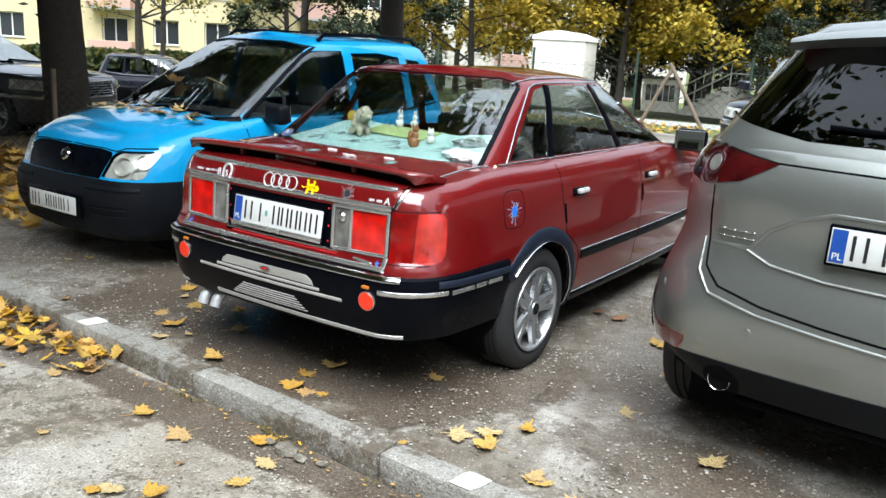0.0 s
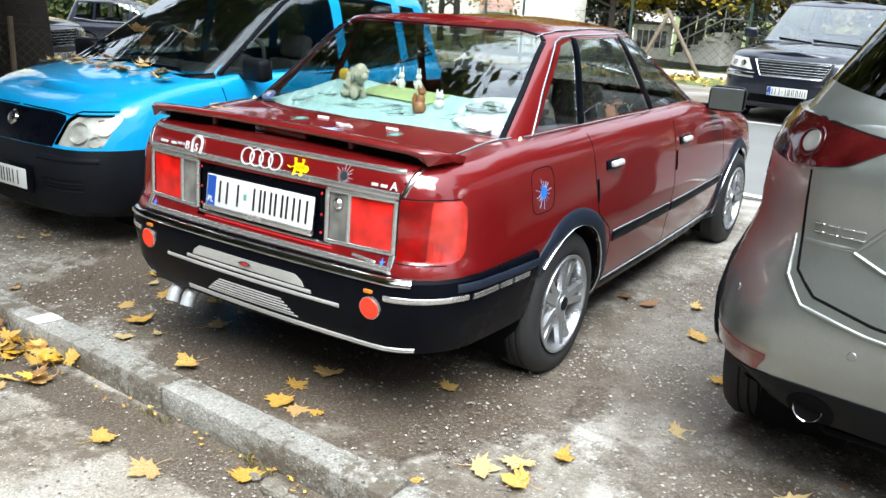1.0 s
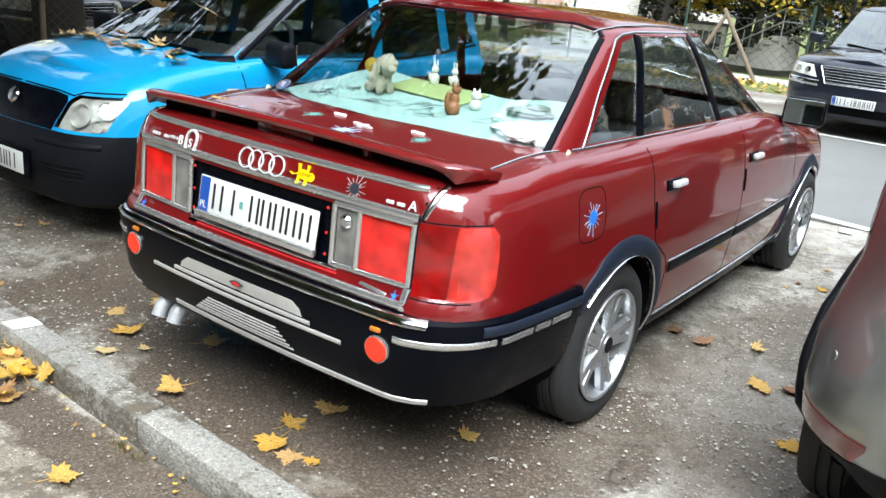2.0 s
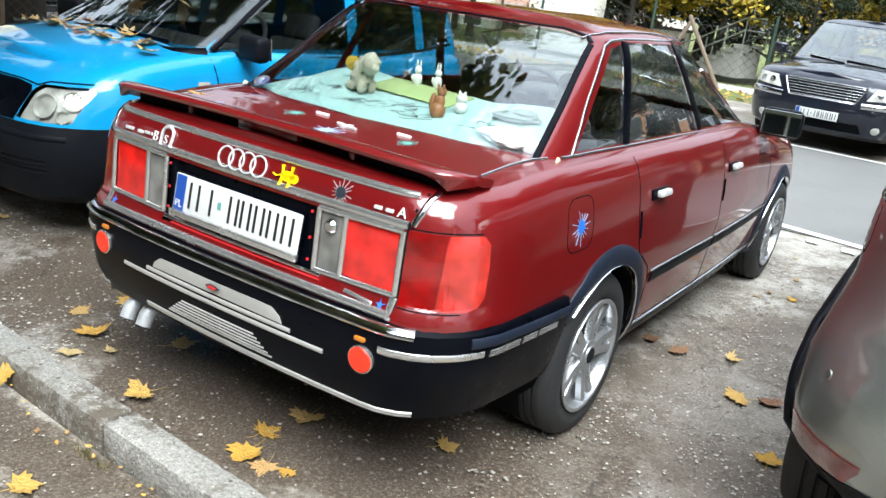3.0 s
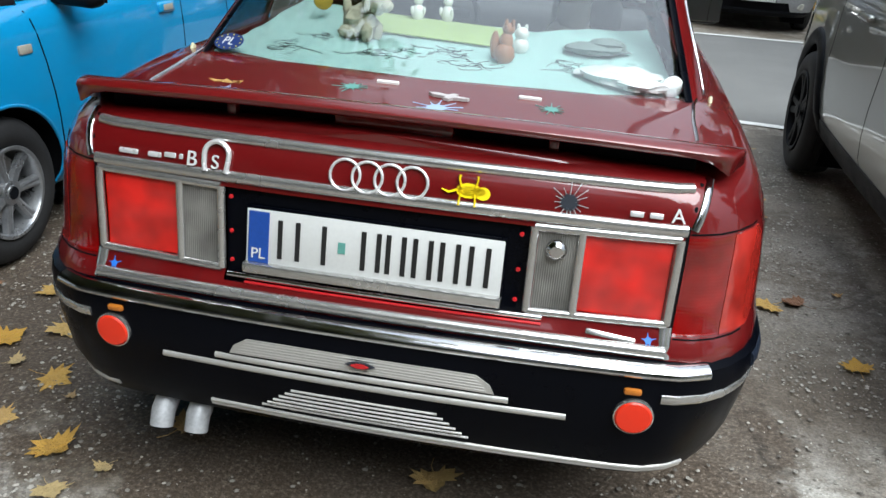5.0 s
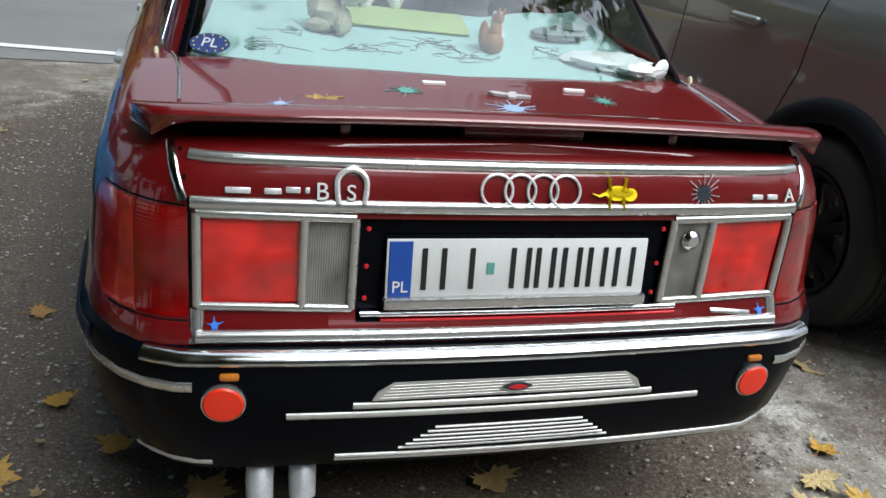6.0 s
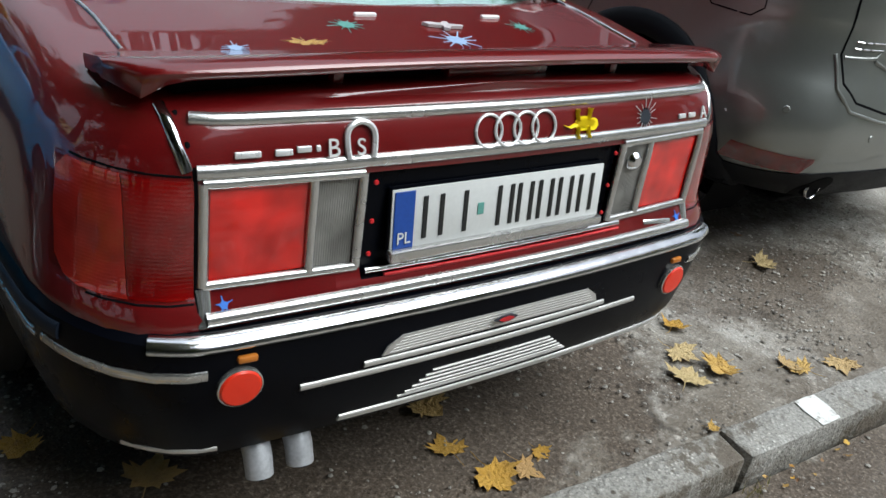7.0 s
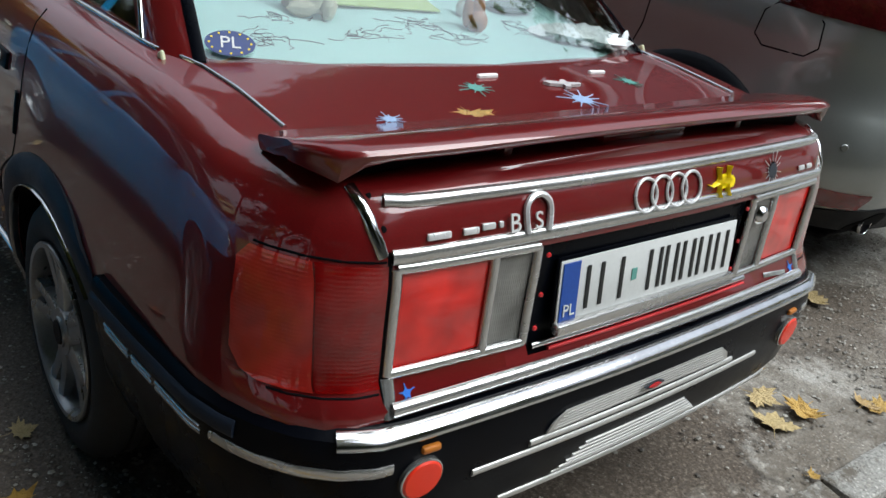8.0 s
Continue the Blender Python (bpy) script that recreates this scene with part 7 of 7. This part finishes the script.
# street poles
for x, y in ((-17.5, 31.0), (3.9, 15.9)):
    pl = thing("yellow_bollard" if x > 0 else "lamp_post", "short yellow steel bollard" if x > 0 else "slim grey steel lamp post", "post", pose(x, y, ground_z(x, y)))
    if x > 0:
        part("post", tube([(0, 0, -0.05), (0, 0, 0.9)], 0.06, 10), M_YELLOW, pl)
    else:
        part("pole", tube([(0, 0, -0.05), (0, 0, 4), (0, 0, 7)], [0.08, 0.06, 0.045], 10), M_STEEL, pl)
        part("lamp_head", rbox(0.5, 0.18, 0.1, 0.03, 2, pose(0.2, 0, 7.05)), M_STEEL, pl)

# ---- things on the parcel shelf ----
def shelf_z(y):
    return 0.99 + 0.17 * (y - 0.62)


M_TOWEL = mat("turquoise_towel", (0.66, 0.95, 0.91), 0.95, var=0.06, scale=5, fine=350, relief=0.003)
M_PLUSH = mat("cream_plush", (0.56, 0.52, 0.4), 0.97, var=0.15, scale=30, fine=260, relief=0.006)
M_FUR = mat("brown_glaze", (0.3, 0.12, 0.05), 0.45, var=0.3, scale=30)
M_GREENMAT = mat("green_mat", (0.3, 0.38, 0.16), 0.9, var=0.12)
M_POLY = mat("white_polythene", (0.78, 0.8, 0.8), 0.35, var=0.05)
M_CERAMIC = mat("white_ceramic", (0.72, 0.72, 0.68), 0.25, coat=0.4, var=0.08)

tw = bmesh.new()
nx, ny = 90, 40
vs = []
for i in range(nx + 1):
    row = []
    for j in range(ny + 1):
        u, v = i / nx, j / ny
        y = 0.50 + 0.125 * (2 * u - 1) ** 2 + v * 0.56
        x = -0.625 + 1.25 * u
        wob = 0.008 * noise.noise((x * 6, y * 6, 2)) + 0.003 * noise.noise((x * 22, y * 22, 5))
        row.append(tw.verts.new((x * (1 - 0.12 * v), y, shelf_z(y) + 0.014 + wob)))
    vs.append(row)
for i in range(nx):
    for j in range(ny):
        tw.faces.new((vs[i][j], vs[i + 1][j], vs[i + 1][j + 1], vs[i][j + 1]))
towel = thing("towel", "turquoise terry towel spread over the parcel shelf", "towel")
part("cloth", solid(tw, 0.006), M_TOWEL, towel)
rnd = random.Random(8)
for cx, cy in ((-0.36, 0.82), (-0.2, 0.74), (0.08, 0.72), (0.32, 0.78), (-0.02, 0.80), (-0.45, 0.72)):
    st = bmesh.new()
    for k in range(11):
        a = rnd.uniform(0, 6.28)
        p = [Vector((cx + rnd.uniform(-0.05, 0.05), cy + rnd.uniform(-0.025, 0.025), 0))]
        for q in range(6):
            a += rnd.uniform(-1.5, 1.5)
            p.append(p[-1] + Vector((0.016 * math.cos(a), 0.011 * math.sin(a), 0)))
        for w in p:
            w.z = shelf_z(w.y) + 0.0155 + 0.008 * noise.noise((w.x * 6, w.y * 6, 2)) + 0.003 * noise.noise((w.x * 22, w.y * 22, 5))
        tube(p, 0.0008, 4, st)
    part("embroidery", st, M_STDARK, towel)


def ball(bm, x, y, z, rx, ry, rz, n=14, rough=0.0):
    b = bmesh.new()
    bmesh.ops.create_uvsphere(b, u_segments=n, v_segments=max(6, n * 2 // 3), radius=1)
    for v in b.verts:
        k = 1 + rough * noise.noise(v.co * 4 + Vector((x * 9, y * 9, z * 9)))
        v.co = Vector((x + v.co.x * rx * k, y + v.co.y * ry * k, z + v.co.z * rz * k))
    return join(bm, b)


def toy(name, label, cat, shapes, material, x, y, turn=0.0, scale=1.0, rough=0.15, lift_by=0.012):
    bm = bmesh.new()
    for sh in shapes:
        ball(bm, *sh, rough=rough)
    ob = finish(name, bm, material)
    ob.matrix_basis = Matrix.Translation((x, y, shelf_z(y) + lift_by)) @ Matrix.Rotation(radians(turn), 4, "Z") @ Matrix.Scale(scale, 4)
    return tagged(ob, label, cat)


toy("plush_dog", "cream plush dog sitting on the towel", "plush toy", [(0, 0, 0.05, 0.055, 0.045, 0.05), (0.06, 0, 0.12, 0.042, 0.038, 0.042), (0.095, 0, 0.105, 0.02, 0.02, 0.018), (0.045, -0.035, 0.115, 0.014, 0.01, 0.032), (0.045, 0.035, 0.115, 0.014, 0.01, 0.032), (0.045, -0.025, 0.025, 0.02, 0.016, 0.03), (0.045, 0.025, 0.025, 0.02, 0.016, 0.03), (-0.05, 0, 0.085, 0.014, 0.012, 0.03), (-0.02, -0.035, 0.02, 0.035, 0.015, 0.02), (-0.02, 0.035, 0.02, 0.035, 0.015, 0.02)], M_PLUSH, -0.28, 0.86, -20, 0.95, 0.35)
toy("squirrel_figure", "small glazed brown squirrel figure", "figurine", [(0, 0, 0.028, 0.03, 0.028, 0.032), (0.004, 0.004, 0.062, 0.02, 0.018, 0.03), (0.008, 0.004, 0.098, 0.019, 0.017, 0.018), (-0.004, -0.012, 0.118, 0.005, 0.004, 0.011), (0.016, -0.01, 0.117, 0.005, 0.004, 0.011), (-0.026, 0.018, 0.05, 0.014, 0.014, 0.04)], M_FUR, 0.155, 0.765, 20, 0.95, 0.05)
for x, y, r in ((-0.15, 1.05, 10), (-0.06, 1.06, -15)):
    tagged(toy("rabbit_figure", "small white ceramic rabbit figure", "figurine", [(0, 0, 0.03, 0.022, 0.02, 0.032), (0, 0, 0.072, 0.017, 0.016, 0.017), (-0.008, 0, 0.098, 0.005, 0.004, 0.018), (0.008, 0, 0.098, 0.005, 0.004, 0.018), (-0.02, -0.01, 0.04, 0.006, 0.006, 0.014), (0.02, -0.01, 0.04, 0.006, 0.006, 0.014)], M_CERAMIC, x, y, r, 0.92, 0.05), group="rabbit figures")
toy("cat_figure", "small white cat figure beside the squirrel", "figurine", [(0, 0, 0.02, 0.022, 0.02, 0.022), (0, 0, 0.05, 0.019, 0.017, 0.017), (-0.01, 0, 0.066, 0.005, 0.004, 0.009), (0.01, 0, 0.066, 0.005, 0.004, 0.009)], M_CERAMIC, 0.19, 0.86, 0, 1.1, 0.03)
mm = bmesh.new()
rbox(0.42, 0.17, 0.006, 0.02, 2, Matrix.Translation((-0.08, 0.975, shelf_z(0.975) + 0.02)) @ Matrix.Rotation(radians(9.6), 4, "X") @ Matrix.Rotation(radians(-6), 4, "Z"), mm)
tagged(finish("green_mat", mm, M_GREENMAT), "thin green felt mat under the figures", "mat")
toy("folded_bag", "crumpled white plastic bag on the shelf", "bag", [(0, 0, 0.015, 0.09, 0.055, 0.02), (-0.05, 0.02, 0.012, 0.06, 0.05, 0.014), (0.05, -0.03, 0.012, 0.055, 0.04, 0.014)], M_POLY, 0.48, 0.70, -20, 1.25, 0.5)
toy("white_disc", "small white oval pad at the glass", "pad", [(0, 0, 0.03, 0.035, 0.008, 0.03)], M_POLY, 0.60, 0.645, 25, 0.9, 0.05)
toy("grey_pouch", "flat grey cloth pouch on the shelf", "pouch", [(0, 0, 0.02, 0.09, 0.05, 0.018), (0.03, 0.0, 0.035, 0.05, 0.035, 0.016)], mat("grey_cloth", (0.16, 0.2, 0.19), 0.9), 0.40, 0.90, 10, 1.0, 0.3)
bm = bmesh.new()
for sh in ((0.30, 1.52, 0.92, 0.11, 0.13, 0.16), (0.31, 1.50, 1.09, 0.06, 0.065, 0.075), (0.31, 1.505, 1.155, 0.066, 0.07, 0.045)):
    ball(bm, *sh, rough=0.1)
tagged(finish("stuffed_doll", bm, M_BEIGE), "pale stuffed doll on the rear seat", "doll")
bm = lathe([(0.0, -0.012), (0.018, -0.011), (0.03, -0.004), (0.03, 0.004), (0.018, 0.011), (0.0, 0.012)], 20, "y", pose(-0.43, 0.98, 1.125, 0, 0, 40))
tagged(finish("yellow_disc", bm, mat("ochre_plush", (0.42, 0.27, 0.03), 0.9, relief=0.002)), "small round yellow plush disc by the window", "plush toy")
# oval sticker inside the rear glass
m = hkr.frame_at("y", -0.58, 1.036, -1, 0, 0.0015)
stk = part("oval_sticker", lathe([(0.0, 0.0), (0.047, 0.0), (0.047, 0.001), (0.0, 0.001)], 32, "y", m @ Matrix.Diagonal((1, 1, 0.66, 1))), M_NAVY, red_car, "dark blue oval sticker with white letters")
b = text_bm("PL", 0.04, 0.0004)
bmesh.ops.transform(b, matrix=m @ pose(0, -0.0008, 0), verts=b.verts[:])
part("letters", b, M_WHITE, stk)
for k in range(12):
    a = 2 * math.pi * k / 12
    part("star", rbox(0.004, 0.0006, 0.004, 0.001, 1, m @ pose(0.039 * math.cos(a), -0.0008, 0.0257 * math.sin(a))), M_YELLOW, stk)

# ---- fallen leaves ----
def maple_outline():
    right = [(0, 0.0), (0.10, 0.02), (0.26, -0.05), (0.22, 0.08), (0.42, 0.12), (0.36, 0.20), (0.52, 0.36), (0.36, 0.36), (0.38, 0.46), (0.20, 0.40), (0.18, 0.56), (0.10, 0.56), (0, 0.74)]
    return right + [(-x, y) for x, y in right[-2:0:-1]]


def leaf_mesh(seed, curl):
    rnd = random.Random(seed)
    bm = bmesh.new()
    out = [(x * (1 + rnd.uniform(-0.12, 0.12)), y * (1 + rnd.uniform(-0.1, 0.1))) for x, y in maple_outline()]
    hgt = lambda x, y: curl * (x * x * 1.6 + (y - 0.3) ** 2 * 1.2) + 0.05 * curl * math.sin(9 * x + seed) + 0.03
    c = bm.verts.new((0, 0.28, hgt(0, 0.28)))
    mids = [bm.verts.new((x * 0.55, 0.28 + (y - 0.28) * 0.55, hgt(x * 0.55, 0.28 + (y - 0.28) * 0.55) + 0.012 * rnd.uniform(-1, 1))) for x, y in out]
    rim = [bm.verts.new((x, y, hgt(x, y) + 0.03 * rnd.uniform(-1, 1))) for x, y in out]
    n = len(out)
    for i in range(n):
        j = (i + 1) % n
        bm.faces.new((c, mids[i], mids[j]))
        bm.faces.new((mids[i], rim[i], rim[j], mids[j]))
    tube([(0, 0.0, hgt(0, 0)), (0.02, -0.2, 0.03), (0.05 * rnd.uniform(-1, 1), -0.42, 0.05)], [0.012, 0.009, 0.007], 4, bm)
    me = bpy.data.meshes.new("leaf")
    bm.to_mesh(me)
    bm.free()
    return me


def dry_leaf_mat(name, tones, island=False):
    m, nt, b = shader(name)
    g = nt.nodes.new("ShaderNodeNewGeometry" if island else "ShaderNodeObjectInfo")
    c = ramp(nt, g.outputs["Random Per Island" if island else "Random"], [((k + 0.5) / len(tones), t) for k, t in enumerate(tones)])
    sp = noise_node(nt, 5.0 if not island else 60.0, 6, 0.7)
    c = mixc(nt, ramp(nt, sp, [(0.54, (0, 0, 0)), (0.74, (0.7,) * 3)]), c, (0.16, 0.07, 0.025))
    link(nt, c, b.inputs["Base Color"])
    b.inputs["Roughness"].default_value = 0.55
    bump(nt, b, noise_node(nt, 14.0, 4), 0.04 if not island else 0.002, 0.6)
    return m


M_DRY = dry_leaf_mat("dry_maple_leaf", [(0.55, 0.31, 0.05), (0.58, 0.40, 0.15), (0.44, 0.23, 0.07), (0.6, 0.46, 0.23), (0.2, 0.08, 0.045), (0.56, 0.42, 0.2)])
M_LITTER = dry_leaf_mat("leaf_litter", [(0.6, 0.34, 0.03), (0.68, 0.44, 0.07), (0.4, 0.2, 0.04), (0.66, 0.42, 0.12), (0.2, 0.09, 0.04), (0.4, 0.25, 0.05)], True)
LEAVES = [leaf_mesh(k, (0.35, 0.12, 0.6, 0.22, 0.45)[k % 5]) for k in range(10)]
for me in LEAVES:
    me.materials.append(M_DRY)
rnd = random.Random(77)


def drop_leaf(x, y, z, size, tilt=(0, 0)):
    ob = new("fallen_leaf", LEAVES[rnd.randrange(10)])
    ob.location = (x, y, z)
    ob.rotation_euler = (tilt[0] + rnd.uniform(-0.12, 0.12), tilt[1] + rnd.uniform(-0.12, 0.12), rnd.uniform(0, 6.28))
    ob.scale = (size, size, size)
    return tagged(ob, "fallen dry yellow-brown maple leaf", "leaf", "fallen leaves")


def floor_z(x, y):
    q = y - skew(x)
    return ground_z(x, y) + (-0.083 if q < -0.33 else 0.013 if q < -0.2 else 0.006)


SPOTS = [(-0.28, -0.57), (0.17, -0.97), (0.31, -0.95), (0.51, -0.69), (0.46, -0.48), (0.23, -0.03), (0.09, 0.06), (-0.37, -0.02), (-0.81, -0.03), (0.95, 0.02), (1.06, 0.17), (1.15, 0.25), (1.36, -0.06),
         (1.43, 0.66), (1.86, 0.43), (0.55, 0.44), (0.02, -0.53), (-0.88, -0.4), (0.69, 1.95), (0.89, 1.93), (-0.94, -0.57), (0.29, -0.36), (1.16, 0.03), (1.42, -0.12), (0.14, -0.01), (1.61, -0.11),
         (-0.8, 0.53), (-0.61, 0.27), (-1.13, 0.19), (-0.91, 0.12), (-1.42, 0.95), (-1.38, 0.55), (-1.15, 1.25), (-1.0, 0.75), (-1.5, 1.5), (-1.25, 0.72), (1.24, 1.69), (1.36, 1.71), (1.45, 1.2), (1.05, 2.06), (0.12, 0.28), (-1.12, 0.42)]
for x, y in SPOTS:
    drop_leaf(x, y, floor_z(x, y), rnd.uniform(0.10, 0.15))
for k in range(110):
    x, y = rnd.uniform(-3.6, 3.2), rnd.uniform(-2.2, 4.7)
    if abs(x) < 0.75 and 0.2 < y < 4.3 and rnd.random() < 0.7:
        continue
    drop_leaf(x, y, floor_z(x, y), rnd.uniform(0.035, 0.085))
# leaves on the cars
for k in range(26):
    x = rnd.uniform(-0.62, 0.62)
    y = 2.83 - 0.16 * x * x + rnd.uniform(-0.13, 0.07)
    z = max(blue_sk.at("z", x, y)[0].z, blue_hk.at("z", x, y)[0].z)
    drop_leaf(-2.465 - x, 3.94 - y, z + 0.006, rnd.uniform(0.08, 0.14), (0.25 if y < 2.75 else 0.0, 0))
for x, y, s, z in ((-2.18, 1.55, 0.17, 0), (-2.35, 1.0, 0.10, 0), (-2.62, 1.5, 0.15, 0)):
    z = max(q.at("z", -2.465 - x, 3.94 - y)[0].z for q in (blue_sk, blue_hk)) + 0.008
    drop_leaf(x, y, z, s, (0.5 if y > 1.3 else 0.1, 0))
drop_leaf(-0.37, 0.17, 1.034, 0.085)
drop_leaf(0.5, 0.56, 0.985, 0.035)


def litter(name, label, n, area, size, z_of, seed):
    """Many leaves that nobody could count, in one mesh."""
    r = random.Random(seed)
    verts, faces = [], []
    for k in range(n):
        x, y, h = area(r)
        me = LEAVES[r.randrange(10)]
        m = Matrix.Translation((x, y, z_of(x, y) + h)) @ Euler((r.uniform(-0.6, 0.6), r.uniform(-0.6, 0.6), r.uniform(0, 6.28))).to_matrix().to_4x4() @ Matrix.Scale(size * r.uniform(0.6, 1.25), 4)
        i = len(verts)
        verts += [tuple(m @ v.co) for v in me.vertices]
        faces += [tuple(i + q for q in f.vertices) for f in me.polygons]
    me = bpy.data.meshes.new(name)
    me.from_pydata(verts, [], faces)
    me.materials.append(M_LITTER)
    return tagged(new(name, me), label, "leaf litter", kind="stuff")


def strip(x0, x1, y0, y1, h=0.04, bias=1.0, kerb_line=False):
    def one(r):
        x = r.uniform(x0, x1)
        return x, y0 + (y1 - y0) * r.random() ** bias + (skew(x) if kerb_line else 0.0), r.uniform(0, h)
    return one


litter("leaf_drift", "deep drift of yellow maple leaves under the fence", 1500, strip(-8.5, -3.2, -0.15, 2.6, 0.12), 0.16, lambda x, y: 0.02, 1)
litter("leaf_drift", "brown and yellow leaves gathered against the kerb", 260, strip(-4.2, -0.85, -0.345, -0.60, 0.06, 1.9, True), 0.10, floor_z, 2)
litter("leaf_scatter", "leaves scattered by the kerb end", 320, strip(-5.5, -2.6, -0.36, -1.4, 0.03, 1.5, True), 0.14, floor_z, 4)
litter("leaf_verge", "yellow leaves strewn over the far verge", 900, strip(-12, 10, 15.2, 19.2, 0.05), 0.16, ground_z, 3)
litter("leaf_crumbs", "small bits of dry leaf along the kerb joint", 150, strip(-3.5, 3.0, -0.335, -0.42, 0.01, 2.0, True), 0.022, floor_z, 6)

# ---- weeds and broken concrete at the kerb foot ----
M_WEED = leaf_mat("dry_grass_blades", [(0.12, 0.12, 0.035), (0.26, 0.2, 0.08), (0.34, 0.27, 0.13), (0.08, 0.09, 0.03)])
M_BROKEN = gravel_mat("broken_concrete", (0.33, 0.32, 0.295), (0.42, 0.4, 0.365), (0.7, 0.66, 0.6), 0.0, (), 0.8)


def grass_tuft(bm, x, y, n, h, seed):
    """Thin bent blades springing from one crack."""
    r = random.Random(seed)
    z = floor_z(x, y) - 0.004
    for k in range(n):
        a, lean, w, tall = r.uniform(0, 6.28), r.uniform(0.2, 1.1), r.uniform(0.0012, 0.0024), h * r.uniform(0.45, 1.0)
        bx, by = x + r.gauss(0, 0.03), y + r.gauss(0, 0.008)
        d, q = Vector((math.cos(a), math.sin(a), 0)), Vector((-math.sin(a), math.cos(a), 0))
        rail = []
        for i in range(4):
            u = i / 3
            c = Vector((bx, by, z)) + d * (lean * tall * u * u) + Vector((0, 0, tall * u * (1 - 0.3 * lean * u)))
            rail.append([bm.verts.new(c + q * (w * (1 - u * 0.9) * e) + d * (0.0006 * (e == 0))) for e in (-1, 0, 1)])
        for p, o in zip(rail, rail[1:]):
            for i in range(2):
                bm.faces.new((p[i], p[i + 1], o[i + 1], o[i]))


weeds = bmesh.new()
for x, y, n, h, seed in ((0.25, -0.318, 60, 0.05, 1), (0.33, -0.325, 40, 0.035, 2), (-0.30, -0.31, 40, 0.04, 3), (-0.2, -0.315, 22, 0.03, 4), (0.86, -0.345, 26, 0.035, 5)):
    grass_tuft(weeds, x, y, n, h, seed)
tagged(finish("weed_grass", weeds, M_WEED), "dry grass blades in the crack below the kerb", "grass", kind="stuff")
for x, y, w, d, h, seed in ((0.44, -0.385, 0.055, 0.04, 0.022, 1), (0.34, -0.375, 0.026, 0.02, 0.013, 2), (0.53, -0.40, 0.03, 0.022, 0.012, 3), (0.62, -0.375, 0.022, 0.016, 0.01, 4)):
    bm = bmesh.new()
    bmesh.ops.create_icosphere(bm, subdivisions=3, radius=1.0)
    z = floor_z(x, y)
    for v in bm.verts:
        g = 1 + 0.34 * noise.noise(v.co * 1.3 + Vector((seed * 7, 0, 0))) + 0.1 * noise.noise(v.co * 5)
        v.co = Vector((x + v.co.x * w * g, y + v.co.y * d * g, z + h * 0.45 + max(-0.55, min(0.62, v.co.z * g)) * h))
    tagged(finish("concrete_lump", bm, M_BROKEN), "broken lump of grey concrete below the kerb", "rubble", group="rubble along the kerb")

# ---- loose gravel on the paving ----
M_STONE = leaf_mat("gravel_stones", [(0.2, 0.18, 0.155), (0.38, 0.36, 0.32), (0.48, 0.455, 0.41), (0.13, 0.115, 0.1), (0.58, 0.55, 0.5)])


def gravel(name, label, n, x0, x1, y0, y1, smin, smax, seed, gate=0.0):
    r = random.Random(seed)
    verts, faces = [], []
    k = 0
    while k < n:
        x, y = r.uniform(x0, x1), r.uniform(y0, y1)
        if noise.noise((x * 1.3 + seed, y * 1.3, 1)) + 0.5 * noise.noise((x * 5, y * 5, seed)) < gate and r.random() < 0.75:
            k += 0.3
            continue
        if ((x - 0.05) / 0.8) ** 2 + ((y - 0.16) / 0.3) ** 2 < 1 and r.random() < 0.5:
            k += 0.3
            continue
        k += 1
        s = smin + (smax - smin) * r.random() ** 3
        z = floor_z(x, y) + s * 0.1
        a = r.uniform(0, 6.28)
        ca, sa, el, fl = math.cos(a), math.sin(a), r.uniform(0.6, 1.0), r.uniform(0.35, 0.6)
        i = len(verts)
        for px, py, pz in ((1, 0.1, 0), (0.3, 0.9, 0.1), (-0.8, 0.5, 0), (-0.7, -0.7, 0.05), (0.4, -0.9, 0), (0.15, 0.1, 1), (-0.3, -0.1, 0.85)):
            px, py = px * s * r.uniform(0.8, 1.1), py * s * el
            verts.append((x + ca * px - sa * py, y + sa * px + ca * py, z + pz * s * fl - s * 0.15))
        faces += [(i, i + 1, i + 5), (i + 1, i + 2, i + 6), (i + 1, i + 6, i + 5), (i + 2, i + 3, i + 6), (i + 3, i + 4, i + 6), (i + 4, i + 5, i + 6), (i + 4, i, i + 5)]
    me = bpy.data.meshes.new(name)
    me.from_pydata(verts, [], faces)
    me.materials.append(M_STONE)
    return tagged(new(name, me), label, "gravel", kind="stuff")


gravel("loose_gravel", "loose gravel on the worn paving", 56000, -3.2, 3.0, -0.2, 4.2, 0.0018, 0.0105, 1)
gravel("loose_gravel", "fine gravel on the footpath", 26000, -3.4, 3.2, -2.3, -0.34, 0.0018, 0.009, 2)
